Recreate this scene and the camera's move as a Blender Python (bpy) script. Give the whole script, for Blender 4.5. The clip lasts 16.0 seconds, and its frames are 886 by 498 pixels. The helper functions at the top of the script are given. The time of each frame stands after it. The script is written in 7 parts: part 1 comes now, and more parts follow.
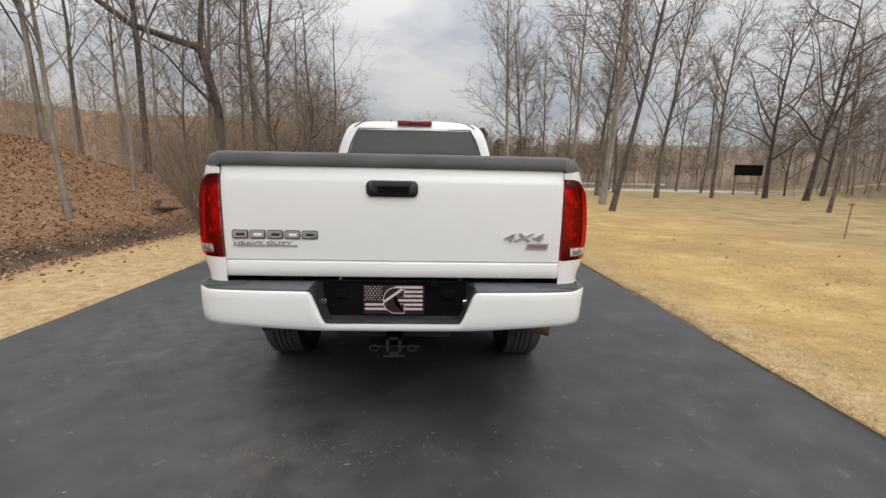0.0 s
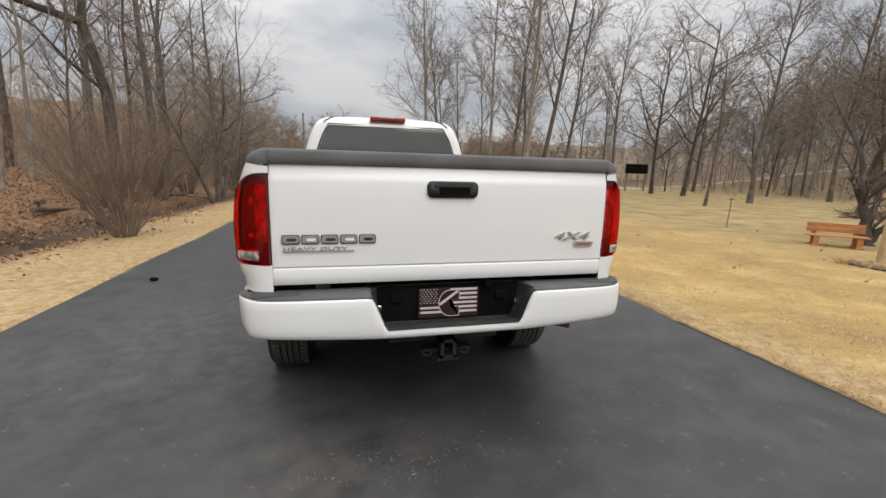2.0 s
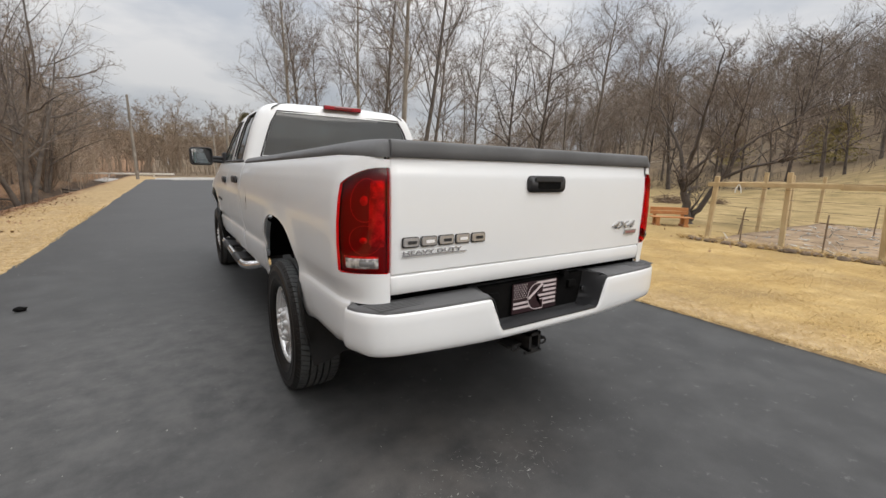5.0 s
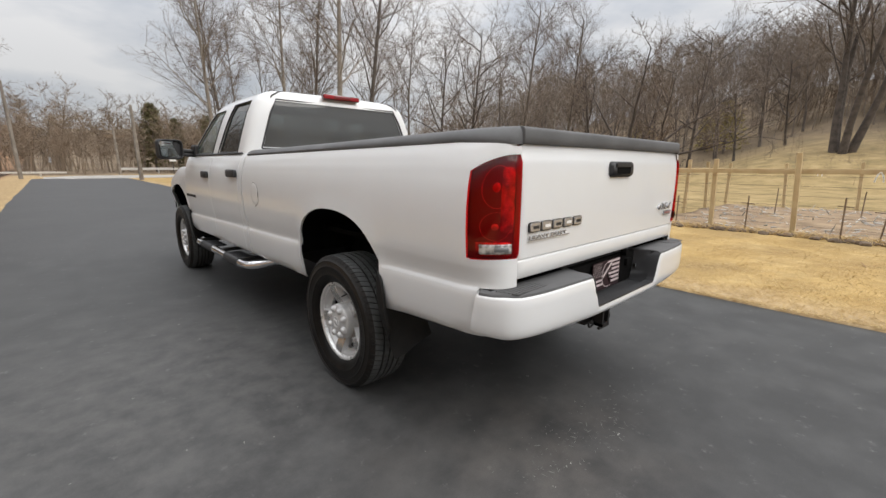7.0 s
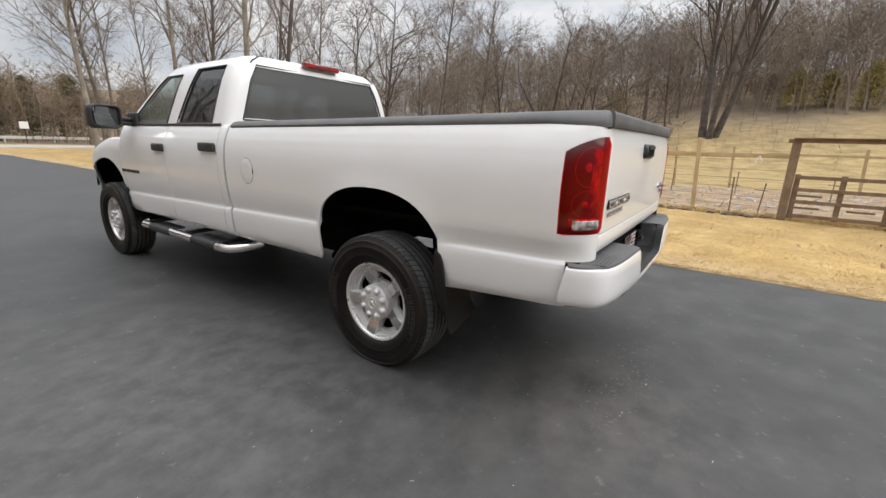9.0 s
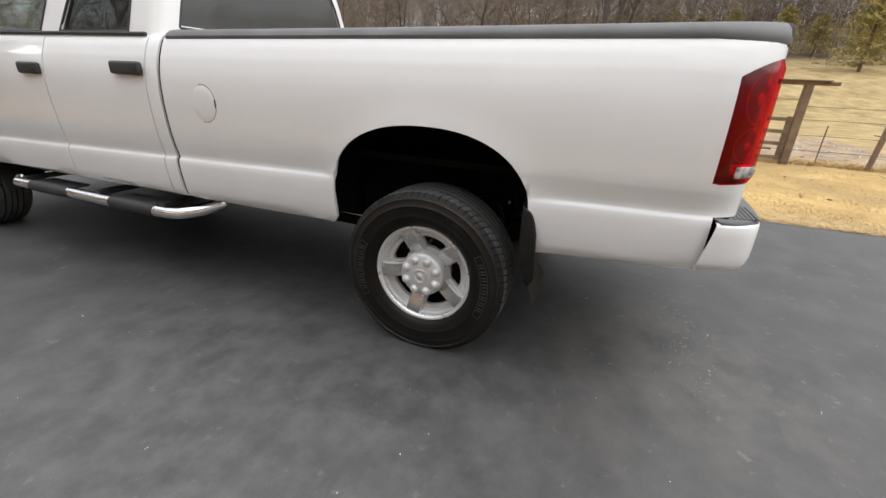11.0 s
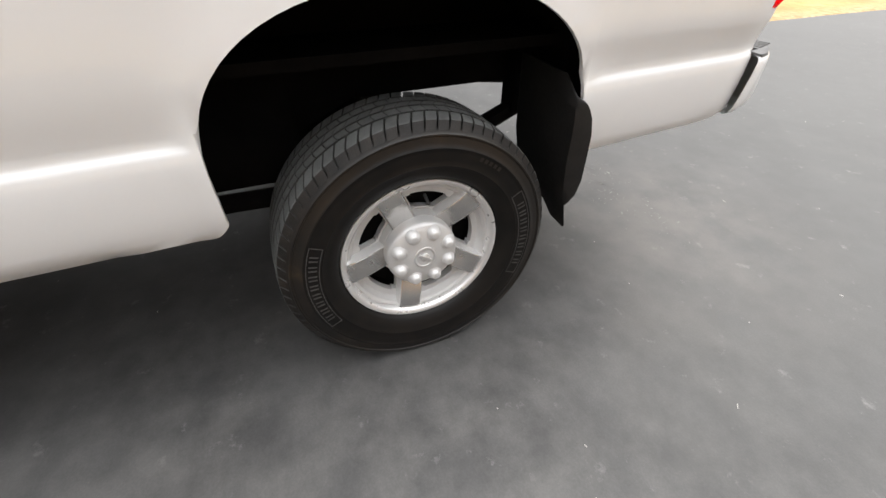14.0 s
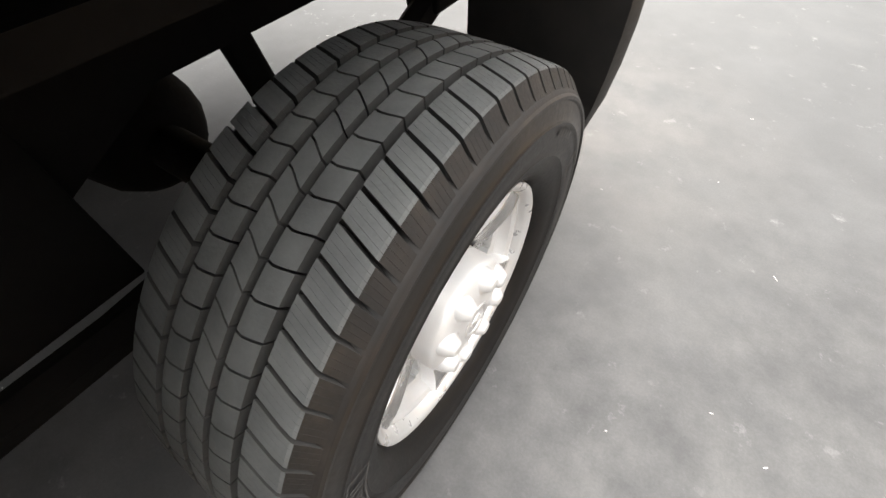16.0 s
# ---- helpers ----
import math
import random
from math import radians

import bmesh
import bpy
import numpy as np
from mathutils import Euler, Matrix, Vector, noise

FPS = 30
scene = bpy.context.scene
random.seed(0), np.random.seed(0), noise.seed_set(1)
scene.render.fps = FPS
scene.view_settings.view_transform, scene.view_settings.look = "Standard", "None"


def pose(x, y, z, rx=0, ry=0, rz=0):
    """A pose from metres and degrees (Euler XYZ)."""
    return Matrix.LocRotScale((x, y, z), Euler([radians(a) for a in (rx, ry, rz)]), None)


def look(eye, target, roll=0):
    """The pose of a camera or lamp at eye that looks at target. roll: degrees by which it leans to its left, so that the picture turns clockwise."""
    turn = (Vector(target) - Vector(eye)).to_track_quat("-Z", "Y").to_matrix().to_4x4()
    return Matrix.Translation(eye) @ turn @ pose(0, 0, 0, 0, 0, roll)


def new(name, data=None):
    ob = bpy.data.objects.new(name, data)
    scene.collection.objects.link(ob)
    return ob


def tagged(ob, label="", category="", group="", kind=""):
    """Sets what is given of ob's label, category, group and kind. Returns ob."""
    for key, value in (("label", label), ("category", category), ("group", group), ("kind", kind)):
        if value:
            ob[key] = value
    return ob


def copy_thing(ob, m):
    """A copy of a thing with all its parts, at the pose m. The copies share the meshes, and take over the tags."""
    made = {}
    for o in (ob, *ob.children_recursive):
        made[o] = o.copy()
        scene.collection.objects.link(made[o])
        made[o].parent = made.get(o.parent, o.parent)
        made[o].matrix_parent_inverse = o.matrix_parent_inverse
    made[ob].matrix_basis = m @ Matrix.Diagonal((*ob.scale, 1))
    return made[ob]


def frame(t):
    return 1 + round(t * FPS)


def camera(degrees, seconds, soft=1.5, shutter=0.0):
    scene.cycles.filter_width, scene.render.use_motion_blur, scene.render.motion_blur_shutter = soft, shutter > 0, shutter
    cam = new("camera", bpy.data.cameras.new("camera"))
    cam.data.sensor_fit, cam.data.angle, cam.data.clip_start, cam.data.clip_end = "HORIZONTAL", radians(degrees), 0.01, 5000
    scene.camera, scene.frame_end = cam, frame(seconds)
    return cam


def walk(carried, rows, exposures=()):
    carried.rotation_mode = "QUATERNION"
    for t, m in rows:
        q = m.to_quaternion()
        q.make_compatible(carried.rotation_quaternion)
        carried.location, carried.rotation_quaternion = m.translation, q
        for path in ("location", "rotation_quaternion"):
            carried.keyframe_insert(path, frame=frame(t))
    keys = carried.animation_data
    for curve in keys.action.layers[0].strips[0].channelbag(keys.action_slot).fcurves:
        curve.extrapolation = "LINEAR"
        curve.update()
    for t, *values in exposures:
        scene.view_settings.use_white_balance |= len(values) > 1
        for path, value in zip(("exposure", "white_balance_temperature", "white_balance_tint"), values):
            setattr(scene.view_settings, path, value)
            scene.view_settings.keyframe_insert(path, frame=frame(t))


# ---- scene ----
cam = camera(93.6, 16.0)
PATH = [
    (0, (0.166, -0.073, 1.409), (0.239, 1.895, 1.06), 1.1),
    (0.5, (0.024, 0.033, 1.415), (0.201, 1.992, 1.055), 0.8),
    (1, (-0.132, 0.054, 1.406), (0.152, 2.001, 1.043), 0.9),
    (1.5, (-0.371, 0.027, 1.431), (0.018, 1.955, 1.069), 1.0),
    (2, (-0.539, 0.036, 1.414), (-0.059, 1.945, 1.058), 1.4),
    (2.5, (-0.708, 0.126, 1.409), (-0.143, 2.011, 1.051), 1.7),
    (3, (-0.867, 0.245, 1.41), (-0.196, 2.094, 1.047), 1.9),
    (3.5, (-1.03, 0.286, 1.393), (-0.256, 2.094, 1.034), 2.0),
    (4, (-1.233, 0.329, 1.403), (-0.338, 2.081, 1.044), 2.0),
    (4.5, (-1.383, 0.405, 1.39), (-0.401, 2.11, 1.035), 1.7),
    (5, (-1.54, 0.537, 1.392), (-0.464, 2.182, 1.023), 1.3),
    (7.5, (-2.353, 1.091, 1.356), (-0.954, 2.458, 0.943), 0.6),
    (8, (-2.516, 1.206, 1.36), (-1.044, 2.487, 0.924), 1.1),
    (10.5, (-2.8, 2.229, 1.333), (-1.08, 3.009, 0.675), 2.4),
    (11, (-2.679, 2.484, 1.277), (-0.941, 3.136, 0.532), 2.8),
    (11.5, (-2.558, 2.688, 1.258), (-0.843, 3.221, 0.378), 1.8),
    (12, (-2.513, 2.919, 1.247), (-0.768, 3.216, 0.315), 2.2),
    (12.5, (-2.451, 3.108, 1.239), (-0.69, 3.177, 0.293), 1.6),
    (13, (-2.242, 3.296, 1.21), (-0.534, 3.167, 0.177), 0.5),
    (13.5, (-2.072, 3.409, 1.196), (-0.469, 3.082, 0.046), -0.3),
    (14, (-1.922, 3.539, 1.187), (-0.467, 2.943, -0.049), -0.0),
    (14.5, (-1.751, 3.636, 1.186), (-0.502, 2.818, -0.145), -0.3),
    (15, (-1.485, 3.618, 1.138), (-0.472, 2.671, -0.303), 0.3),
    (15.5, (-1.258, 3.557, 1.07), (-0.463, 2.545, -0.46), 0.5),
    (16, (-1.148, 3.542, 1.045), (-0.485, 2.52, -0.54), 0.1),
]
EXPOSURES = [(0, -0.05, 6640, 10), (5, 0.03, 6620, 10), (8, 0.18, 6590, 10), (10.5, 0.40, 6540, 10), (12, 0.47, 6660, 10), (12.5, 0.52, 6660, 10), (13.5, 0.88, 6690, 10), (14.5, 1.10, 6740, 10), (15.2, 1.42, 6800, 10), (16, 1.86, 6860, 10)]
walk(cam, [(t, look(eye, target, roll)) for t, eye, target, roll in PATH], EXPOSURES)

# ---- world and light: a bright overcast sky ----
world = bpy.data.worlds.new("overcast_sky")
scene.world = world
world.use_nodes = True
wn, wl = world.node_tree.nodes, world.node_tree.links
wn.clear()
SUN_EL, SUN_AZ = radians(46), radians(160)


sky = wn.new("ShaderNodeTexSky")
sky.sky_type = "NISHITA"
sky.sun_disc = False
sky.sun_elevation = SUN_EL
sky.sun_rotation = SUN_AZ
wco = wn.new("ShaderNodeTexCoord")
wsep = wn.new("ShaderNodeSeparateXYZ")
wl.new(wco.outputs["Generated"], wsep.inputs[0])
# overcast luminance rises from the horizon to the zenith
wup_z = wn.new("ShaderNodeMath")
wup_z.operation, wup_z.use_clamp = "MAXIMUM", True
wup_z.inputs[1].default_value = 0.0
wl.new(wsep.outputs["Z"], wup_z.inputs[0])
wup_p = wn.new("ShaderNodeMath")
wup_p.operation = "POWER"
wup_p.inputs[1].default_value = 1.8
wl.new(wup_z.outputs[0], wup_p.inputs[0])
wup = wn.new("ShaderNodeMath")
wup.operation = "MULTIPLY_ADD"
wup.inputs[1].default_value, wup.inputs[2].default_value = 2.10, 0.50
wl.new(wup_p.outputs[0], wup.inputs[0])
# cloud sheets, stretched along the horizon
wmap = wn.new("ShaderNodeMapping")
wmap.inputs["Scale"].default_value = (1.0, 1.0, 2.6)
wl.new(wco.outputs["Generated"], wmap.inputs["Vector"])
wnoise = wn.new("ShaderNodeTexNoise")
wnoise.inputs["Scale"].default_value = 3.2
wnoise.inputs["Detail"].default_value = 6.0
wnoise.inputs["Roughness"].default_value = 0.52
wl.new(wmap.outputs[0], wnoise.inputs["Vector"])
wramp = wn.new("ShaderNodeValToRGB")
wramp.color_ramp.elements[0].position, wramp.color_ramp.elements[0].color = 0.38, (0.74, 0.79, 0.87, 1)
wramp.color_ramp.elements[1].position, wramp.color_ramp.elements[1].color = 0.62, (1.16, 1.16, 1.17, 1)
wl.new(wnoise.outputs["Fac"], wramp.inputs[0])
wmul = wn.new("ShaderNodeMix")
wmul.data_type, wmul.blend_type = "RGBA", "MULTIPLY"
wmul.inputs["Factor"].default_value = 1.0
wl.new(wramp.outputs[0], wmul.inputs["A"])
wl.new(wup.outputs[0], wmul.inputs["B"])
wskym = wn.new("ShaderNodeMix")
wskym.data_type, wskym.blend_type = "RGBA", "MULTIPLY"
wskym.inputs["Factor"].default_value = 1.0
wskym.inputs["B"].default_value = (0.1, 0.1, 0.1, 1)
wl.new(sky.outputs[0], wskym.inputs["A"])
wmix = wn.new("ShaderNodeMix")
wmix.data_type = "RGBA"
wmix.inputs["Factor"].default_value = 0.92
wl.new(wskym.outputs["Result"], wmix.inputs["A"])
wl.new(wmul.outputs["Result"], wmix.inputs["B"])
wbg = wn.new("ShaderNodeBackground")
wbg.inputs["Strength"].default_value = 1.0
wl.new(wmix.outputs["Result"], wbg.inputs["Color"])
wout = wn.new("ShaderNodeOutputWorld")
wl.new(wbg.outputs[0], wout.inputs["Surface"])

sun = new("sun", bpy.data.lights.new("sun", "SUN"))
sun.data.energy = 1.5
sun.data.angle = radians(50)
sun.data.color = (1.0, 0.97, 0.93)
sun.matrix_world = look((0, 0, 0), (-math.sin(SUN_AZ) * math.cos(SUN_EL), -math.cos(SUN_AZ) * math.cos(SUN_EL), -math.sin(SUN_EL)))

# ---- materials ----
def mat(name, color, rough=0.6, metal=0.0, coat=0.0, spec=0.5, trans=0.0):
    m = bpy.data.materials.new(name)
    m.use_nodes = True
    b = m.node_tree.nodes["Principled BSDF"]
    b.inputs["Base Color"].default_value = (*color, 1)
    b.inputs["Roughness"].default_value = rough
    b.inputs["Metallic"].default_value = metal
    b.inputs["Coat Weight"].default_value = coat
    b.inputs["Coat Roughness"].default_value = 0.06
    b.inputs["Specular IOR Level"].default_value = spec
    b.inputs["Transmission Weight"].default_value = trans
    return m


def nodes_of(m):
    return m.node_tree.nodes, m.node_tree.links, m.node_tree.nodes["Principled BSDF"]


def noise_node(m, scale, detail=4.0, rough=0.55, vec=None):
    n, l, b = nodes_of(m)
    t = n.new("ShaderNodeTexNoise")
    t.inputs["Scale"].default_value = scale
    t.inputs["Detail"].default_value = detail
    t.inputs["Roughness"].default_value = rough
    if vec is None:
        g = n.new("ShaderNodeNewGeometry")
        vec = g.outputs["Position"]
    l.new(vec, t.inputs["Vector"])
    return t


def ramp_node(m, src, stops):
    n, l, b = nodes_of(m)
    r = n.new("ShaderNodeValToRGB")
    while len(r.color_ramp.elements) < len(stops):
        r.color_ramp.elements.new(0.5)
    for e, (p, c) in zip(r.color_ramp.elements, stops):
        e.position, e.color = p, (*c, 1)
    l.new(src, r.inputs[0])
    return r


def mix_node(m, fac, a, b_, blend="MIX"):
    n, l, b = nodes_of(m)
    x = n.new("ShaderNodeMix")
    x.data_type, x.blend_type = "RGBA", blend
    for v, key in ((fac, "Factor"), (a, "A"), (b_, "B")):
        if isinstance(v, (int, float)):
            x.inputs[key].default_value = v
        elif isinstance(v, tuple):
            x.inputs[key].default_value = (*v, 1)
        else:
            l.new(v, x.inputs[key])
    return x.outputs["Result"]


def bump(m, src, strength, dist):
    n, l, b = nodes_of(m)
    k = n.new("ShaderNodeBump")
    k.inputs["Strength"].default_value = strength
    k.inputs["Distance"].default_value = dist
    l.new(src, k.inputs["Height"])
    l.new(k.outputs[0], b.inputs["Normal"])
    return k


def rough_range(m, src, lo, hi):
    n, l, b = nodes_of(m)
    k = n.new("ShaderNodeMapRange")
    k.inputs["To Min"].default_value, k.inputs["To Max"].default_value = lo, hi
    l.new(src, k.inputs["Value"])
    l.new(k.outputs[0], b.inputs["Roughness"])


def varied(name, stops, scale, rough=0.7, bump_s=0.3, bump_d=0.01, fine=None, metal=0.0, spec=0.5, coat=0.0):
    """A surface whose colour wanders over its noise, with fine relief."""
    m = mat(name, stops[0][1], rough, metal, coat, spec)
    n, l, b = nodes_of(m)
    t = noise_node(m, scale)
    r = ramp_node(m, t.outputs["Fac"], stops)
    l.new(r.outputs[0], b.inputs["Base Color"])
    f = noise_node(m, fine or scale * 9, 3)
    if bump_s:
        bump(m, f.outputs["Fac"], bump_s, bump_d)
    rough_range(m, f.outputs["Fac"], max(0.02, rough - 0.1), min(1, rough + 0.1))
    return m


PAINT = mat("white_paint", (0.80, 0.80, 0.79), 0.28, coat=0.6)
_t = noise_node(PAINT, 2.2, 5)
nodes_of(PAINT)[1].new(ramp_node(PAINT, _t.outputs["Fac"], [(0.3, (0.742, 0.750, 0.748)), (0.7, (0.765, 0.775, 0.776))]).outputs[0], nodes_of(PAINT)[2].inputs["Base Color"])
TRIM = varied("black_textured_plastic", [(0.3, (0.020, 0.020, 0.021)), (0.7, (0.032, 0.032, 0.034))], 6, 0.55, 0.15, 0.002, fine=500)
CAP = varied("grey_black_rail_plastic", [(0.3, (0.078, 0.078, 0.079)), (0.7, (0.112, 0.112, 0.114))], 5, 0.66, 0.15, 0.002, fine=600)
# darker than real black: the deep shade under the truck is in this colour
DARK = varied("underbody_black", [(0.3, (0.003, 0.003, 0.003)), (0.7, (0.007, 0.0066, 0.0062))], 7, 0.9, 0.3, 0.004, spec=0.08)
CHROME = mat("chrome", (0.82, 0.82, 0.83), 0.07, 1.0)
ALLOY = varied("machined_alloy", [(0.3, (0.69, 0.685, 0.675)), (0.7, (0.77, 0.765, 0.755))], 12, 0.30, 0.0, 0.001, fine=30, metal=0.6)
BADGE = mat("dark_chrome_badge", (0.46, 0.46, 0.47), 0.18, 0.6)
MACHINED = varied("machined_spoke_face", [(0.3, (0.56, 0.55, 0.535)), (0.7, (0.64, 0.63, 0.615))], 9, 0.24, 0.0, 0.001, fine=30, metal=0.9)
SILVER = varied("silver_wheel_paint", [(0.3, (0.53, 0.527, 0.52)), (0.7, (0.59, 0.587, 0.58))], 20, 0.38, 0.0, 0.001, fine=60, metal=0.25)
RUBBER = varied("tyre_rubber", [(0.3, (0.0060, 0.0058, 0.0056)), (0.7, (0.0115, 0.0100, 0.0088))], 14, 0.40, 0.08, 0.002, fine=160, spec=0.16)
TREADM = varied("worn_tread_rubber", [(0.3, (0.052, 0.054, 0.053)), (0.7, (0.084, 0.0865, 0.084))], 18, 0.75, 0.25, 0.002, fine=220)


def thin_glass(name, tint, rough=0.0, gloss=0.05, sky_grey=0.0, sheen=0.92):
    """A thin pane: tinted see-through, with the gloss of its surface."""
    m = bpy.data.materials.new(name)
    m.use_nodes = True
    n, l = m.node_tree.nodes, m.node_tree.links
    n.clear()
    t, g, f, x, o = (n.new("ShaderNode" + k) for k in ("BsdfTransparent", "BsdfGlossy", "LayerWeight", "MixShader", "OutputMaterial"))
    p, q = n.new("ShaderNodeMath"), n.new("ShaderNodeMath")
    p.operation, q.operation = "POWER", "MULTIPLY_ADD"
    p.inputs[1].default_value = 5.0
    q.inputs[1].default_value, q.inputs[2].default_value = sheen, gloss
    t.inputs["Color"].default_value = (*tint, 1)
    g.inputs["Roughness"].default_value = rough
    f.inputs["Blend"].default_value = 0.5
    l.new(f.outputs["Facing"], p.inputs[0])
    l.new(p.outputs[0], q.inputs[0])
    l.new(q.outputs[0], x.inputs[0])
    l.new(t.outputs[0], x.inputs[1])
    l.new(g.outputs[0], x.inputs[2])
    # flat grey mixed in for the even sky reflection on the pane
    if sky_grey:
        d, y = n.new("ShaderNodeBsdfDiffuse"), n.new("ShaderNodeMixShader")
        d.inputs["Color"].default_value = (0.50, 0.50, 0.48, 1)
        y.inputs[0].default_value = sky_grey
        l.new(x.outputs[0], y.inputs[1])
        l.new(d.outputs[0], y.inputs[2])
        x = y
    l.new(x.outputs[0], o.inputs["Surface"])
    return m


GLASS = thin_glass("tinted_glass", (0.13, 0.14, 0.14), 0.0, 0.08, 0.13)
PRIVACY = thin_glass("dark_side_glass", (0.10, 0.11, 0.11), 0.0, 0.09, 0.02)
CLEAR = thin_glass("light_green_glass", (0.62, 0.72, 0.70), 0.0, 0.10, 0.05)
MIRROR = mat("mirror_glass", (0.85, 0.87, 0.88), 0.02, 1.0)
REDLENS = thin_glass("red_lamp_plastic", (0.84, 0.001, 0.010), 0.03, 0.03, sheen=0.28)
CLEARLENS = thin_glass("clear_lamp_plastic", (0.9, 0.9, 0.9), 0.03)
REFLEX = varied("reflex_panel", [(0.40, (0.30, 0.30, 0.30)), (0.62, (0.74, 0.74, 0.74))], 24, 0.25, 0.5, 0.004, fine=120, metal=0.3)
REFLECTOR = varied("lamp_reflector", [(0.3, (0.50, 0.50, 0.50)), (0.7, (0.68, 0.68, 0.68))], 30, 0.35, 0.3, 0.004, fine=60, metal=0.15)
SEAT = varied("grey_seat_cloth", [(0.3, (0.16, 0.155, 0.15)), (0.7, (0.24, 0.235, 0.22))], 14, 0.9, 0.3, 0.004)
STEEL = varied("hitch_steel", [(0.3, (0.011, 0.011, 0.011)), (0.7, (0.024, 0.022, 0.021))], 20, 0.6, 0.3, 0.002)
RUST = varied("rusty_exhaust", [(0.3, (0.10, 0.05, 0.03)), (0.7, (0.18, 0.10, 0.06))], 20, 0.7, 0.3, 0.003)

# asphalt: near-black seal coat, greyed in cloudy patches and scuffs
ASPHALT = mat("sealed_asphalt", (0.035, 0.035, 0.036), 0.62, spec=0.5)
_n, _l, _b = nodes_of(ASPHALT)
_big = noise_node(ASPHALT, 0.55, 5, 0.6)
_mid = noise_node(ASPHALT, 3.1, 7, 0.60)
_c1 = ramp_node(ASPHALT, _big.outputs["Fac"], [(0.35, (0.028, 0.0278, 0.0277)), (0.68, (0.040, 0.0397, 0.0394))]).outputs[0]
_patch = ramp_node(ASPHALT, _mid.outputs["Fac"], [(0.42, (0, 0, 0)), (0.80, (1, 1, 1))]).outputs[0]
_c2 = mix_node(ASPHALT, _patch, _c1, (0.069, 0.0683, 0.0677))
# small pale scuffs, and a worn brownish smear behind the truck
_sc = ramp_node(ASPHALT, noise_node(ASPHALT, 11.0, 5, 0.7).outputs["Fac"], [(0.615, (0, 0, 0)), (0.72, (0.38, 0.38, 0.38))]).outputs[0]
_c2 = mix_node(ASPHALT, _sc, _c2, (0.22, 0.215, 0.21))
_vm = _n.new("ShaderNodeVectorMath")
_vm.operation = "DISTANCE"
_pg = _n.new("ShaderNodeNewGeometry")
_l.new(_pg.outputs["Position"], _vm.inputs[0])
_vm.inputs[1].default_value = (-0.70, 1.90, 0.0)
_far = _n.new("ShaderNodeMapRange")
_far.inputs["From Min"].default_value, _far.inputs["From Max"].default_value = 0.15, 1.0
_far.inputs["To Min"].default_value, _far.inputs["To Max"].default_value = 1.0, 0.0
_l.new(_vm.outputs["Value"], _far.inputs["Value"])
_wear = ramp_node(ASPHALT, noise_node(ASPHALT, 3.5, 5, 0.6).outputs["Fac"], [(0.35, (0, 0, 0)), (0.78, (0.55, 0.55, 0.55))]).outputs[0]
_c2 = mix_node(ASPHALT, mix_node(ASPHALT, 1.0, _wear, _far.outputs[0], "MULTIPLY"), _c2, (0.17, 0.152, 0.138))
# dusty mottled stretch beside the truck; its pale tone also lifts the brightness there
_vd = _n.new("ShaderNodeVectorMath")
_vd.operation = "DISTANCE"
_l.new(_pg.outputs["Position"], _vd.inputs[0])
_vd.inputs[1].default_value = (-1.7, 3.7, 0.0)
_near = _n.new("ShaderNodeMapRange")
_near.inputs["From Min"].default_value, _near.inputs["From Max"].default_value = 0.6, 2.3
_near.inputs["To Min"].default_value, _near.inputs["To Max"].default_value = 1.0, 0.0
_l.new(_vd.outputs["Value"], _near.inputs["Value"])
_dust = ramp_node(ASPHALT, noise_node(ASPHALT, 6.5, 6, 0.62).outputs["Fac"], [(0.38, (0.05, 0.05, 0.05)), (0.66, (0.62, 0.62, 0.62))]).outputs[0]
_c2 = mix_node(ASPHALT, mix_node(ASPHALT, 1.0, _dust, _near.outputs[0], "MULTIPLY"), _c2, (0.098, 0.095, 0.091))
_sp = noise_node(ASPHALT, 140, 2, 0.7)
_spr = ramp_node(ASPHALT, _sp.outputs["Fac"], [(0.40, (0.94, 0.94, 0.94)), (0.66, (1.08, 1.08, 1.08))]).outputs[0]
_l.new(mix_node(ASPHALT, 1.0, _c2, _spr, "MULTIPLY"), _b.inputs["Base Color"])
bump(ASPHALT, _sp.outputs["Fac"], 0.07, 0.003)
rough_range(ASPHALT, _mid.outputs["Fac"], 0.50, 0.74)

BARK = varied("grey_brown_bark", [(0.3, (0.075, 0.060, 0.050)), (0.7, (0.175, 0.146, 0.122))], 3.0, 0.9, 0.8, 0.03, fine=26)
PALEBARK = varied("pale_bark", [(0.3, (0.17, 0.145, 0.12)), (0.7, (0.33, 0.295, 0.25))], 2.0, 0.9, 0.7, 0.03, fine=22)
DARKBARK = varied("dark_bark", [(0.3, (0.046, 0.037, 0.031)), (0.7, (0.108, 0.088, 0.074))], 3.0, 0.9, 0.8, 0.03, fine=26)
TWIG = varied("bare_twigs", [(0.3, (0.115, 0.090, 0.073)), (0.7, (0.212, 0.170, 0.138))], 0.6, 0.9, 0.0)
SHRUBM = varied("shrub_stems", [(0.3, (0.110, 0.078, 0.054)), (0.7, (0.225, 0.168, 0.120))], 1.5, 0.9, 0.0)
DARKBRUSH = varied("dark_hill_brush", [(0.35, (0.130, 0.097, 0.070)), (0.65, (0.27, 0.205, 0.145))], 0.14, 0.95, 0.0)
FARTWIG = varied("far_bare_twigs", [(0.3, (0.150, 0.120, 0.097)), (0.7, (0.285, 0.238, 0.195))], 0.22, 0.9, 0.0)
BRUSH = varied("brown_brush", [(0.3, (0.225, 0.170, 0.122)), (0.7, (0.40, 0.315, 0.235))], 0.5, 0.95, 0.0)
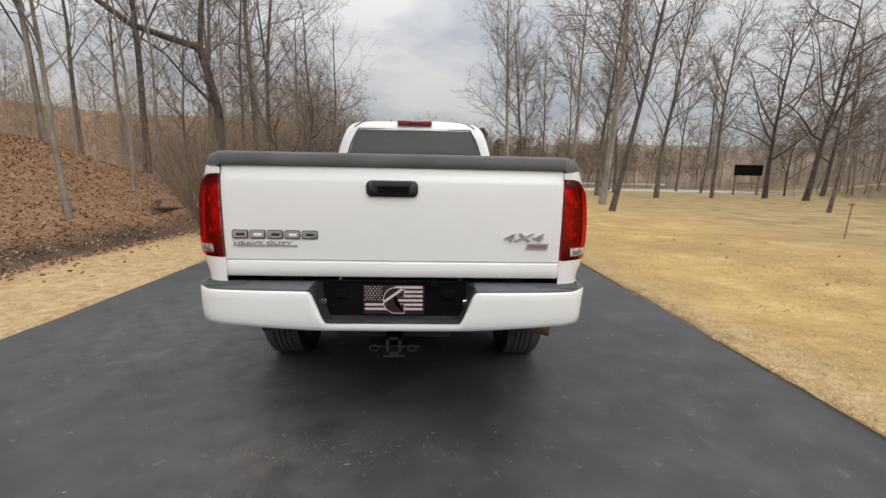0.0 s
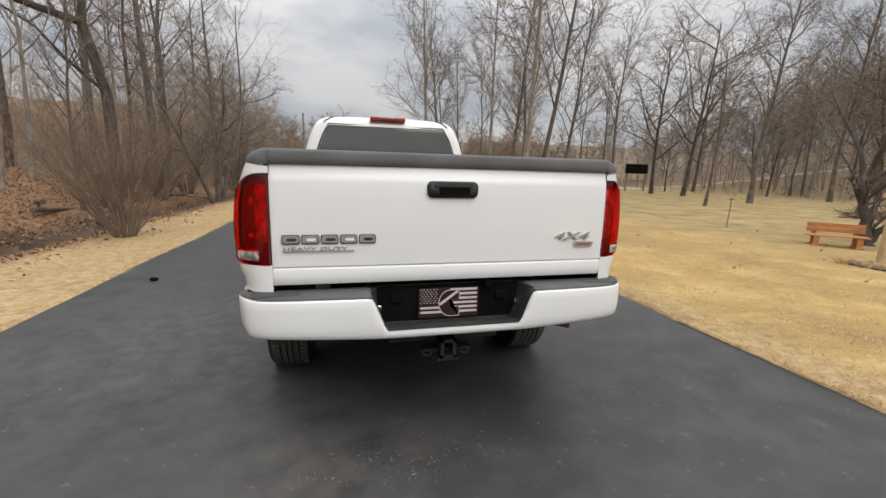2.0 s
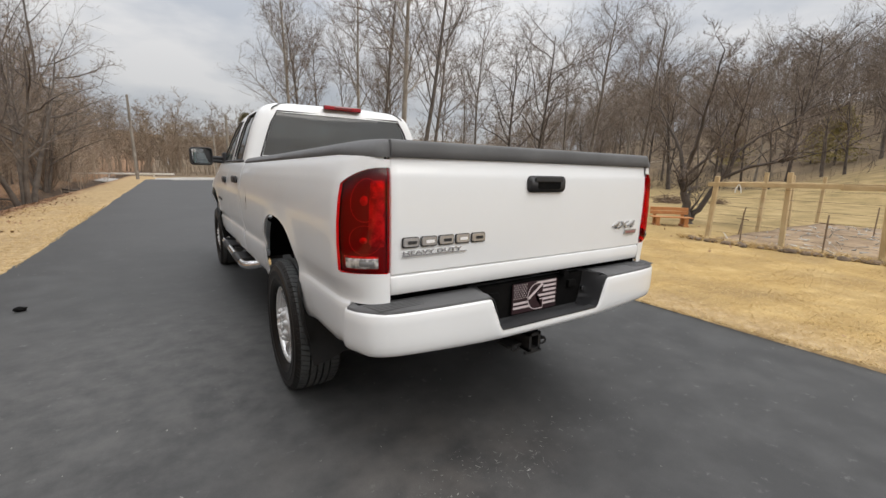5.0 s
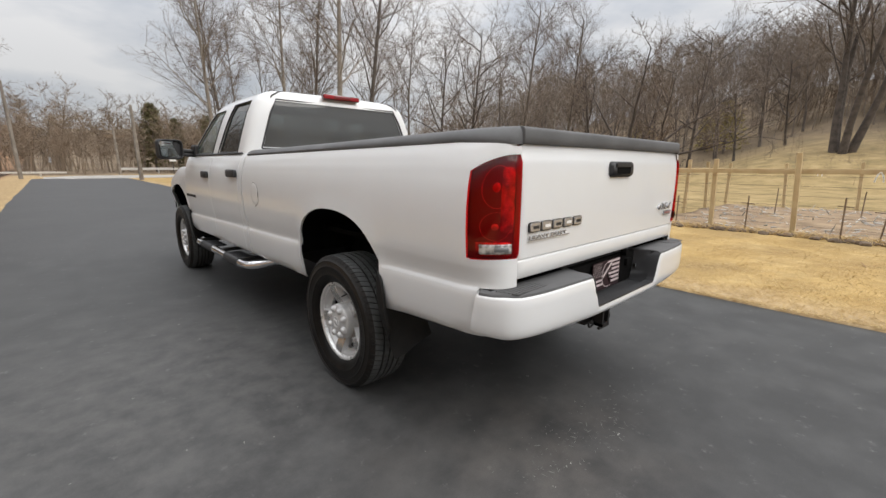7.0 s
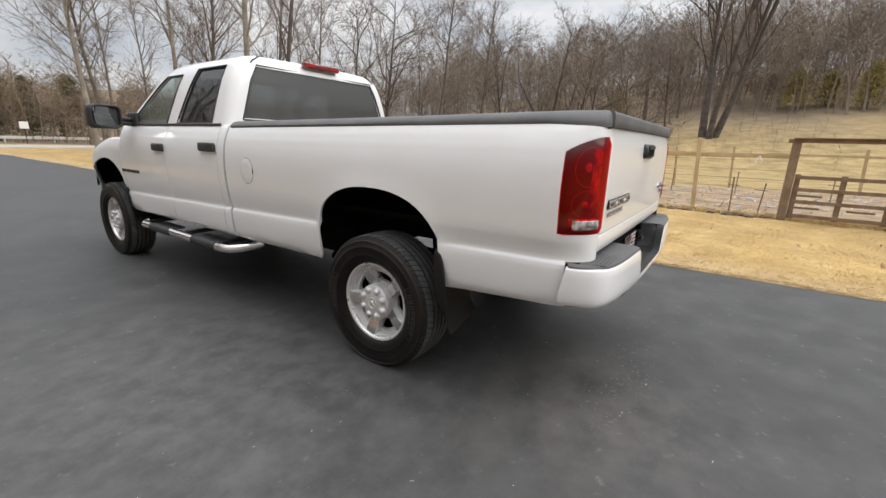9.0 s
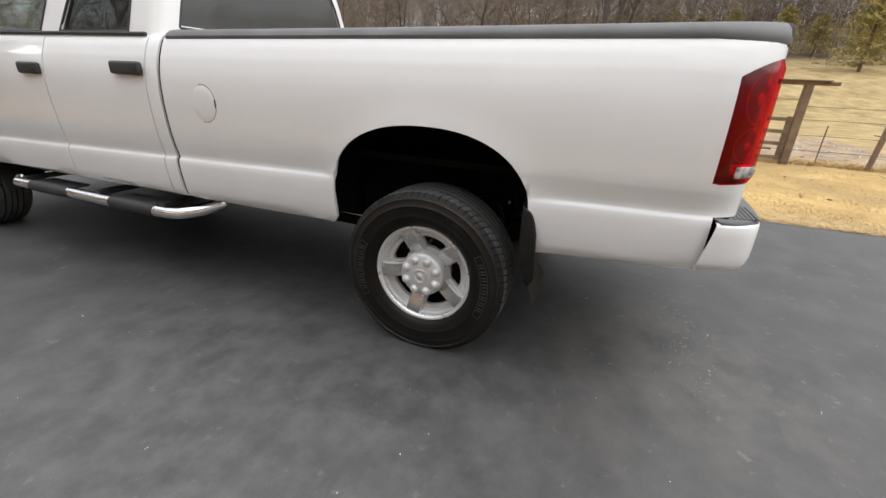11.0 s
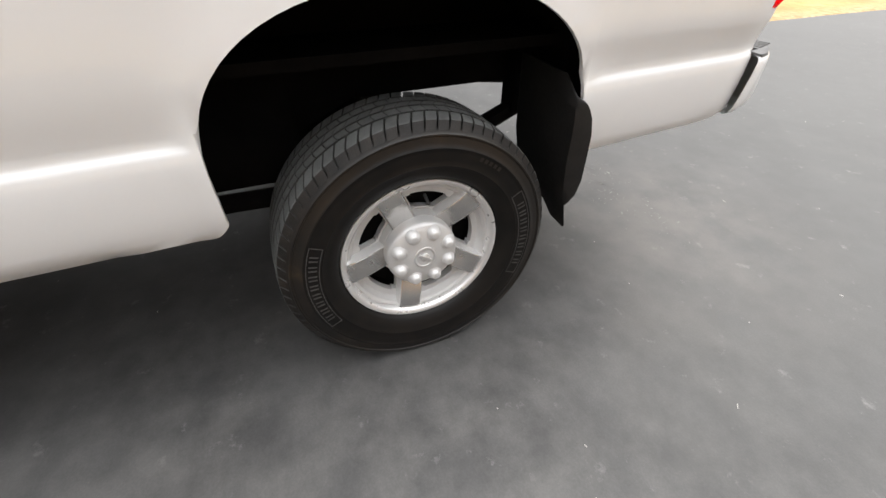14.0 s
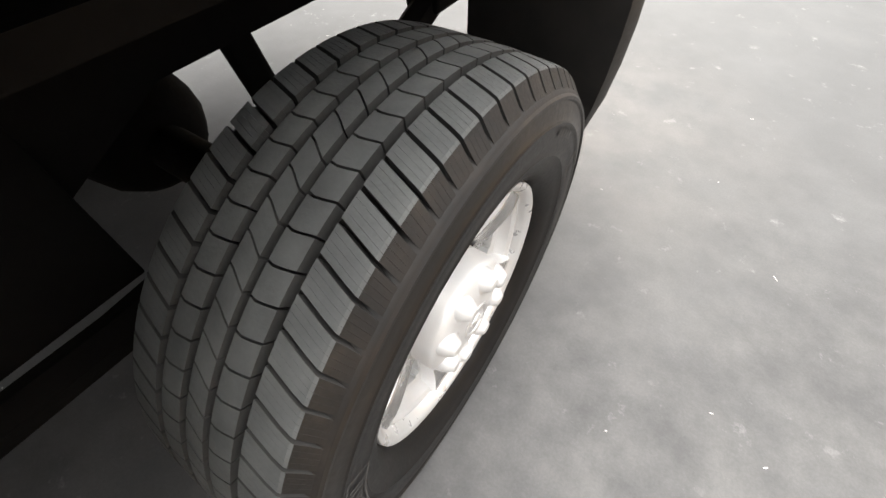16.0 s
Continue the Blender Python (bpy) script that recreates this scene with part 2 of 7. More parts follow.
PINE = varied("yellow_green_needles", [(0.3, (0.21, 0.180, 0.060)), (0.7, (0.40, 0.325, 0.115))], 1.2, 0.9, 0.0)
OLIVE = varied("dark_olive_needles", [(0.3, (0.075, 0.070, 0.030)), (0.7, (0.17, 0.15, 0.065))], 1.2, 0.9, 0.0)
NEWWOOD = varied("fresh_pine_lumber", [(0.3, (0.40, 0.29, 0.15)), (0.7, (0.52, 0.40, 0.23))], 4, 0.8, 0.2, 0.003, fine=60)
OLDWOOD = varied("weathered_brown_wood", [(0.3, (0.15, 0.102, 0.066)), (0.7, (0.25, 0.182, 0.125))], 5, 0.9, 0.4, 0.004, fine=60)
BENCHWOOD = varied("orange_stained_wood", [(0.3, (0.36, 0.15, 0.05)), (0.7, (0.48, 0.22, 0.08))], 6, 0.6, 0.2, 0.003, fine=60)
STONE = varied("field_stone", [(0.3, (0.105, 0.075, 0.050)), (0.7, (0.22, 0.165, 0.118))], 4, 0.95, 0.5, 0.02)
SOIL = varied("bare_garden_soil", [(0.3, (0.16, 0.105, 0.060)), (0.55, (0.27, 0.19, 0.115)), (0.72, (0.36, 0.265, 0.165))], 1.6, 0.95, 0.6, 0.03, fine=14)
CONCRETE = varied("pale_road_surface", [(0.3, (0.30, 0.28, 0.26)), (0.7, (0.42, 0.40, 0.37))], 0.6, 0.9, 0.2, 0.01)
TRACK = varied("tan_gravel_track", [(0.3, (0.23, 0.185, 0.13)), (0.7, (0.34, 0.285, 0.21))], 0.4, 0.95, 0.2, 0.02)
WHITEWOOD = varied("white_rail", [(0.3, (0.50, 0.48, 0.44)), (0.7, (0.62, 0.60, 0.56))], 2, 0.8, 0.1, 0.005)
CREAM = varied("white_ribbon", [(0.3, (0.7, 0.7, 0.69)), (0.7, (0.8, 0.8, 0.79))], 9, 0.8, 0.1, 0.005)


def island_mat(name, stops, rough=0.9):
    """Loose small pieces, each with its own shade."""
    m = mat(name, stops[0][1], rough)
    n, l, b = nodes_of(m)
    g = n.new("ShaderNodeNewGeometry")
    l.new(ramp_node(m, g.outputs["Random Per Island"], stops).outputs[0], b.inputs["Base Color"])
    return m


STRAW = island_mat("dry_grass_blades", [(0.0, (0.40, 0.270, 0.110)), (0.5, (0.50, 0.350, 0.150)), (1.0, (0.60, 0.460, 0.245))])
LEAF = island_mat("fallen_leaves", [(0.0, (0.17, 0.092, 0.052)), (0.5, (0.27, 0.152, 0.086)), (1.0, (0.38, 0.245, 0.150))])
SCUFF = island_mat("chalky_scuffs", [(0.0, (0.10, 0.098, 0.095)), (0.7, (0.18, 0.176, 0.17)), (1.0, (0.36, 0.35, 0.33))])
CHIP = island_mat("pale_specks", [(0.0, (0.30, 0.29, 0.27)), (1.0, (0.60, 0.58, 0.54))])

# ground: golden verge, tan lawn further off, leaf litter on the wooded side
GROUND = mat("dormant_grass_and_leaf_litter", (0.4, 0.3, 0.13), 0.95, spec=0.2)
_n, _l, _b = nodes_of(GROUND)
_g = _n.new("ShaderNodeNewGeometry")
_s = _n.new("ShaderNodeSeparateXYZ")
_l.new(_g.outputs["Position"], _s.inputs[0])
_wob = noise_node(GROUND, 0.5, 5)
_fine = noise_node(GROUND, 9.0, 6, 0.65)
_blade = noise_node(GROUND, 60.0, 4, 0.7)


def zone(axis, lo, hi, wobble):
    """0 before lo, 1 past hi, with an uneven border."""
    a = _n.new("ShaderNodeMath")
    a.operation = "MULTIPLY_ADD"
    _l.new(_wob.outputs["Fac"], a.inputs[0])
    a.inputs[1].default_value = wobble
    _l.new(_s.outputs[axis], a.inputs[2])
    k = _n.new("ShaderNodeMapRange")
    k.inputs["From Min"].default_value, k.inputs["From Max"].default_value = lo + wobble / 2, hi + wobble / 2
    _l.new(a.outputs[0], k.inputs["Value"])
    return k.outputs[0]


_patchy = noise_node(GROUND, 1.3, 6, 0.62)
_gold = ramp_node(GROUND, _patchy.outputs["Fac"], [(0.30, (0.310, 0.202, 0.078)), (0.50, (0.41, 0.280, 0.112)), (0.72, (0.520, 0.378, 0.178))]).outputs[0]
_lawn = ramp_node(GROUND, noise_node(GROUND, 0.9, 6, 0.6).outputs["Fac"], [(0.32, (0.195, 0.148, 0.068)), (0.5, (0.298, 0.218, 0.102)), (0.7, (0.40, 0.297, 0.150))]).outputs[0]
_litter = ramp_node(GROUND, noise_node(GROUND, 5.0, 8, 0.75).outputs["Fac"], [(0.30, (0.115, 0.068, 0.042)), (0.5, (0.235, 0.135, 0.076)), (0.72, (0.35, 0.225, 0.135))]).outputs[0]
_hill = ramp_node(GROUND, noise_node(GROUND, 0.12, 8, 0.7).outputs["Fac"], [(0.35, (0.12, 0.092, 0.066)), (0.55, (0.20, 0.150, 0.100)), (0.75, (0.31, 0.235, 0.140))]).outputs[0]
_dull = ramp_node(GROUND, noise_node(GROUND, 0.55, 7, 0.68).outputs["Fac"], [(0.44, (0, 0, 0)), (0.63, (0.85, 0.85, 0.85))]).outputs[0]
_gold = mix_node(GROUND, _dull, _gold, (0.27, 0.185, 0.085))
# washed-out thatch and blown bits along the asphalt
_edge = _n.new("ShaderNodeMapRange")
_edge.inputs["From Min"].default_value, _edge.inputs["From Max"].default_value = 0.0, 1.0
_edge.inputs["To Min"].default_value, _edge.inputs["To Max"].default_value = 0.65, 0.0
_l.new(zone("X", 2.95, 3.55, 0.7), _edge.inputs["Value"])
_thatch = ramp_node(GROUND, noise_node(GROUND, 7.0, 7, 0.75).outputs["Fac"], [(0.34, (0.20, 0.135, 0.080)), (0.5, (0.40, 0.290, 0.165)), (0.68, (0.56, 0.450, 0.310))]).outputs[0]
_gold = mix_node(GROUND, _edge.outputs[0], _gold, _thatch)
_col = mix_node(GROUND, zone("X", 7.0, 12.0, 3.0), _gold, _lawn)
_hm = _n.new("ShaderNodeMath")
_hm.operation = "MULTIPLY"
_l.new(zone("X", 36.0, 62.0, 9.0), _hm.inputs[0])
_l.new(zone("Y", -12.0, -4.0, 5.0), _hm.inputs[1])
_col = mix_node(GROUND, _hm.outputs[0], _col, _hill)
_col = mix_node(GROUND, zone("X", 54.0, 62.0, 9.0), _col, _hill)
_col = mix_node(GROUND, zone("Y", 57.5, 63.0, 3.0), _col, _hill)
_inv = _n.new("ShaderNodeMath")
_inv.operation = "SUBTRACT"
_inv.inputs[0].default_value = 1.0
_l.new(zone("X", -5.6, -5.0, 1.2), _inv.inputs[1])
_col = mix_node(GROUND, _inv.outputs[0], _col, _litter)
_dm = _n.new("ShaderNodeMath")
_dm.operation = "MULTIPLY"
_l.new(zone("X", -7.3, -6.9, 0.9), _dm.inputs[0])
_di = _n.new("ShaderNodeMath")
_di.operation = "SUBTRACT"
_di.inputs[0].default_value = 1.0
_l.new(zone("X", -6.2, -5.8, 0.9), _di.inputs[1])
_l.new(_di.outputs[0], _dm.inputs[1])
# darker brown strip along the ditch
_ditch_tone = ramp_node(GROUND, noise_node(GROUND, 2.2, 6, 0.65).outputs["Fac"], [(0.35, (0.045, 0.031, 0.022)), (0.65, (0.115, 0.078, 0.052))]).outputs[0]
_col = mix_node(GROUND, _dm.outputs[0], _col, _ditch_tone)
_mid2 = ramp_node(GROUND, _fine.outputs["Fac"], [(0.32, (0.86, 0.86, 0.85)), (0.68, (1.11, 1.11, 1.11))]).outputs[0]
_col = mix_node(GROUND, 1.0, _col, _mid2, "MULTIPLY")
_sh = ramp_node(GROUND, _blade.outputs["Fac"], [(0.3, (0.90, 0.90, 0.90)), (0.7, (1.08, 1.08, 1.08))]).outputs[0]
_l.new(mix_node(GROUND, 1.0, _col, _sh, "MULTIPLY"), _b.inputs["Base Color"])
bump(GROUND, _fine.outputs["Fac"], 0.2, 0.02)

# ---- geometry helpers ----
def smooth01(v):
    v = min(1.0, max(0.0, v))
    return v * v * (3 - 2 * v)


def lerp_table(table, v):
    """Linear look-up in (key, value) pairs with rising keys."""
    if v <= table[0][0]:
        return table[0][1]
    for (a, p), (b, q) in zip(table, table[1:]):
        if v <= b:
            return p + (q - p) * (v - a) / (b - a)
    return table[-1][1]


def mesh_of(name, verts, faces, material, smooth=True):
    me = bpy.data.meshes.new(name)
    me.from_pydata([tuple(v) for v in verts], [], faces)
    me.materials.append(material)
    if smooth:
        me.polygons.foreach_set("use_smooth", [True] * len(me.polygons))
    me.update()
    return me


def solid(bm, name, material, smooth=False):
    me = bpy.data.meshes.new(name)
    bmesh.ops.recalc_face_normals(bm, faces=bm.faces)
    bm.to_mesh(me)
    bm.free()
    me.materials.append(material)
    if smooth:
        me.polygons.foreach_set("use_smooth", [True] * len(me.polygons))
    return me


def part(name, geo, material, parent, label=""):
    """One mesh object under a thing or a part; geo is a bmesh or a mesh."""
    me = geo if isinstance(geo, bpy.types.Mesh) else solid(geo, name, material)
    ob = new(name, me)
    if parent is not None:
        ob.parent = parent
    if label:
        ob["label"] = label
    return ob


def thing(name, label, category, loc=(0, 0, 0), group="", kind=""):
    ob = new(name)
    ob.location = loc
    return tagged(ob, label, category, group, kind)


def grid_faces(nu, nv, closed_u=False, base=0):
    out = []
    for i in range(nu if closed_u else nu - 1):
        for j in range(nv - 1):
            a, b = i * nv + j, ((i + 1) % nu) * nv + j
            out.append((base + a, base + b, base + b + 1, base + a + 1))
    return out


def grid_mesh(name, rows, material, smooth=True, closed=False, flip=False, clean=True, thick=0.0, rim=None, out=None, hole=None):
    """A sheet through rows of points; thick gives it a back, rim turns its border over by that vector."""
    nv = len(rows[0])
    verts = [p for r in rows for p in r]
    faces = grid_faces(len(rows), nv, closed)
    if hole:
        faces = [q for k, q in enumerate(faces) if not any(i0 <= k // (nv - 1) < i1 and j0 <= k % (nv - 1) < j1 for i0, i1, j0, j1 in hole)]
    if flip:
        faces = [f[::-1] for f in faces]
    bm = bmesh.new()
    vs = [bm.verts.new(p) for p in verts]
    for f in faces:
        bm.faces.new([vs[i] for i in f])
    if hole:
        bmesh.ops.delete(bm, geom=[x for x in bm.verts if not x.link_faces], context="VERTS")
    if clean:
        bmesh.ops.remove_doubles(bm, verts=bm.verts, dist=1e-5)
        bmesh.ops.dissolve_degenerate(bm, dist=1e-5, edges=bm.edges)
    if thick:
        bmesh.ops.recalc_face_normals(bm, faces=bm.faces)
        if flip:
            bmesh.ops.reverse_faces(bm, faces=bm.faces)
        bmesh.ops.solidify(bm, geom=bm.faces[:], thickness=thick)
    if out is not None:
        bmesh.ops.recalc_face_normals(bm, faces=bm.faces)
        if sum(f.normal.dot(Vector(out)) * f.calc_area() for f in bm.faces) < 0:
            bmesh.ops.reverse_faces(bm, faces=bm.faces)
    if rim:
        ret = bmesh.ops.extrude_edge_only(bm, edges=[e for e in bm.edges if e.is_boundary])
        for g in ret["geom"]:
            if isinstance(g, bmesh.types.BMVert):
                g.co += Vector(rim)
    me = bpy.data.meshes.new(name)
    bm.to_mesh(me)
    bm.free()
    me.materials.append(material)
    if smooth:
        me.polygons.foreach_set("use_smooth", [True] * len(me.polygons))
    return me


def sharp(me, degrees):
    """Marks edges sharper than this, so that smooth shading breaks there."""
    me.set_sharp_from_angle(angle=radians(degrees))
    return me


def box(bm, x0, x1, y0, y1, z0, z1, bevel=0.0, segs=2):
    m = Matrix.Translation(((x0 + x1) / 2, (y0 + y1) / 2, (z0 + z1) / 2)) @ Matrix.Diagonal((x1 - x0, y1 - y0, z1 - z0, 1))
    r = bmesh.ops.create_cube(bm, size=1, matrix=m)
    if bevel:
        es = list({e for v in r["verts"] for e in v.link_edges})
        bmesh.ops.bevel(bm, geom=es, offset=bevel, segments=segs, affect="EDGES", profile=0.5)
    return bm


def boxed(x0, x1, y0, y1, z0, z1, bevel=0.0, segs=2):
    return box(bmesh.new(), x0, x1, y0, y1, z0, z1, bevel, segs)


def tube_data(path, radii, sides, verts, faces, cap=False):
    """Adds a tube along a path to the lists."""
    base = len(verts)
    k = len(path)
    for i, p in enumerate(path):
        d = (path[min(i + 1, k - 1)] - path[max(i - 1, 0)]).normalized()
        u = d.cross(Vector((0.31, 0.95, 0.05)))
        if u.length < 0.1:
            u = d.cross(Vector((1, 0, 0)))
        u.normalize()
        w = d.cross(u)
        for s in range(sides):
            a = 2 * math.pi * s / sides
            verts.append(p + (u * math.cos(a) + w * math.sin(a)) * radii[i])
    for i in range(k - 1):
        for s in range(sides):
            a, b = base + i * sides + s, base + i * sides + (s + 1) % sides
            faces.append((a, b, b + sides, a + sides))
    if cap:
        faces.append(tuple(base + s for s in reversed(range(sides))))
        faces.append(tuple(base + (k - 1) * sides + s for s in range(sides)))


def tube_mesh(name, path, radii, material, sides=12, smooth=True):
    v, f = [], []
    path = [Vector(p) for p in path]
    if isinstance(radii, (int, float)):
        radii = [radii] * len(path)
    tube_data(path, radii, sides, v, f, True)
    return sharp(mesh_of(name, v, f, material, smooth), 50)


def revolve(name, profile, material, segs=64, axis_pts=None, smooth=True):
    """Turns (radius, x) pairs about the x axis."""
    rows = []
    for i in range(segs):
        a = 2 * math.pi * i / segs
        rows.append([(x, r * math.cos(a), r * math.sin(a)) for r, x in profile])
    return grid_mesh(name, rows, material, smooth, closed=True)


# ---- ground and road ----
ROAD_L, ROAD_R = -3.4, 2.8


def height(x, y):
    """The lie of the land."""
    bank = 2.5 * smooth01((-x - 6.2) / 6.5) * (1 - 0.8 * smooth01((y - 11) / 12))
    ditch = -0.34 * math.exp(-((x + 6.4) / 0.6) ** 2) * smooth01((y + 4) / 4)
    west = 16 * smooth01((-x - 38) / 70)
    east = 17 * smooth01((x - 42) / 75) * (1 - 0.72 * smooth01((y - 15) / 110))
    north = 20 * smooth01((y - 120) / 220) + 2.5 * smooth01((y - 75) / 70) * smooth01((abs(x - 2) - 14) / 30)
    knoll = 3.2 * smooth01((x - 27) / 22) * (1 - smooth01((y - 5) / 16)) * (1 - smooth01((x - 60) / 60))
    return bank + ditch + west + east + north + knoll


def bumpy(x, y):
    n = noise.noise(Vector((x * 0.35, y * 0.35, 2.0))) * 0.05 + noise.noise(Vector((x * 1.3, y * 1.3, 5.0))) * 0.018
    off = min(abs(x - ROAD_L) if x < ROAD_L else 9, abs(x - ROAD_R) if x > ROAD_R else 9)
    return n * smooth01(off / 1.2) * (1 + 2.5 * smooth01((-x - 5.5) / 2))


def ground_z(x, y):
    return height(x, y) + bumpy(x, y)


def spaced(lo, hi, fine_lo, fine_hi, step, grow):
    vals, s, v = [], step, fine_hi
    n = int((fine_hi - fine_lo) / step)
    vals = [fine_lo + step * i for i in range(n + 1)]
    v, s = vals[-1], step
    while v < hi:
        s *= grow
        v += s
        vals.append(v)
    v, s = fine_lo, step
    while v > lo:
        s *= grow
        v -= s
        vals.insert(0, v)
    return vals


gx = sorted(set(spaced(-900, 900, -14.0, 16.0, 0.4, 1.09)) | {ROAD_L, ROAD_R, ROAD_L + 0.12, ROAD_R - 0.12})
gy = spaced(-600, 1500, -6.0, 26.0, 0.5, 1.08)
rows = []
for x in gx:
    inside = ROAD_L + 0.05 < x < ROAD_R - 0.05
    rows.append([(x, y, -0.05 if inside else ground_z(x, y) + 0.012) for y in gy])
ground = new("ground", grid_mesh("ground", rows, GROUND, clean=False, flip=True))
tagged(ground, "dormant golden grass with leaf litter under the trees", "ground", kind="structure")


def edge_wave(y, k):
    return 0.045 * noise.noise(Vector((y * 1.1, k, 0))) + 0.025 * noise.noise(Vector((y * 4.0, k, 7)))


rows = []
for y in spaced(-40, 47, -4.0, 16.0, 0.12, 1.06):
    a, b = ROAD_L + edge_wave(y, 1.0), ROAD_R + edge_wave(y, 9.0)
    rows.append([(a - 0.02, y, -0.04), (a, y, 0.0)] + [(a + (b - a) * k / 8, y, 0.0) for k in range(1, 8)] + [(b, y, 0.0), (b + 0.02, y, -0.04)])
road = new("road", sharp(grid_mesh("road", rows, ASPHALT, clean=False, flip=True), 40))
tagged(road, "freshly sealed black asphalt driveway", "driveway", kind="structure")
rows = [[(x, 47.02, 0.004), (x, 56.0, 0.02)] for x in range(-36, 48, 6)]
for r in rows:
    for k in range(2):
        x, y, z = r[k]
        r[k] = (x, y, height(x, 51) + 0.05)
cross_road = new("road", grid_mesh("cross_road", rows, CONCRETE, clean=False, rim=(0, 0, -0.05)))
tagged(cross_road, "pale grey public road across the driveway's end", "road", kind="structure")
# a pale track climbs along the hillside
HILL_TRACK = [(42, 52.0), (52, 51), (61, 46), (67, 38), (71, 26), (73, 12), (73.5, -2), (72, -16), (69, -30)]
rows = []
for (xa, ya), (xb, yb) in zip(HILL_TRACK, HILL_TRACK[1:]):
    for k in range(6):
        s = k / 6
        x, y = xa + (xb - xa) * s, ya + (yb - ya) * s
        n_ = Vector((yb - ya, xa - xb, 0)).normalized() * 1.1
        z = ground_z(x, y) + 0.10
        rows.append([(x - n_.x * w, y - n_.y * w, z + (0.1 * w)) for w in (-1.0, -0.4, 0.4, 1.0)])
hill_track = new("road", grid_mesh("hill_track", rows, TRACK, clean=False, rim=(0, 0, -0.5)))
tagged(hill_track, "pale gravel track along the foot of the wooded hill", "road", kind="structure")

# ---- the pickup truck: its length lies along y, tail at y = 2 ----
truck = thing("pickup_truck", "white crew cab pickup truck parked on the black driveway", "truck", (0, 4.8, 0))
truck_inv = Matrix.Translation((0, -4.8, 0))


def tp(name, geo, material, parent=None, label=""):
    """A truck part given in world metres."""
    ob = part(name, geo, material, parent or truck, label)
    if parent is None:
        ob.matrix_parent_inverse = truck_inv
    return ob


SIDE = [(0.50, 0.90), (0.53, 0.935), (0.56, 0.958), (0.62, 0.979), (0.70, 0.990), (0.765, 0.9945), (0.788, 0.9935), (0.798, 0.990), (0.804, 0.983),
        (0.812, 0.980), (0.832, 0.984), (0.87, 0.994), (0.92, 1.003), (1.00, 1.011), (1.10, 1.016), (1.18, 1.015), (1.26, 1.007), (1.33, 0.990),
        (1.38, 0.971), (1.41, 0.957), (1.43, 0.944), (1.445, 0.925), (1.45, 0.90)]
ZS = sorted({z for z, w in SIDE} | {0.59, 0.66, 0.73, 0.96, 0.99, 1.05, 1.305, 1.315, 1.34, 1.345, 1.36, 1.37, 1.14, 1.22, 1.295, 1.355})
A_END = math.pi / 2 * 11 / 14      # how far the tail lamps wrap round the corner
HUB_R, HUB_F, HUB_Z = 3.223, 7.285, 0.397


def lift(y, z):
    """The bed's top rises a little towards the tail."""
    return 0.030 * max(0.0, (4.74 - y) / 2.7) * smooth01((z - 1.15) / 0.28)


def arch_z(y, yc, half=0.478, top=1.10, spring=0.76):
    d = abs(y - yc) / half
    if d >= 1:
        return 0.0
    return spring + (top - spring) * (1 - d ** 2.3) ** (1 / 2.3)


def flare(y, z, yc):
    """The rolled lip round a wheel opening."""
    dx, dz = (y - yc) / 0.478, (z - 0.76) / 0.34
    if z < 0.76:
        d = abs(abs(dx) - 1) * 0.478
    else:
        d = abs((abs(dx) ** 2.3 + max(dz, 0) ** 2.3) ** (1 / 2.3) - 1) * 0.40
    return 0.010 * math.exp(-(d / 0.05) ** 2)


def sill_z(y):
    if y < HUB_R:
        return 0.606 + 0.07 * max(0.0, 2.65 - y)
    return 0.566


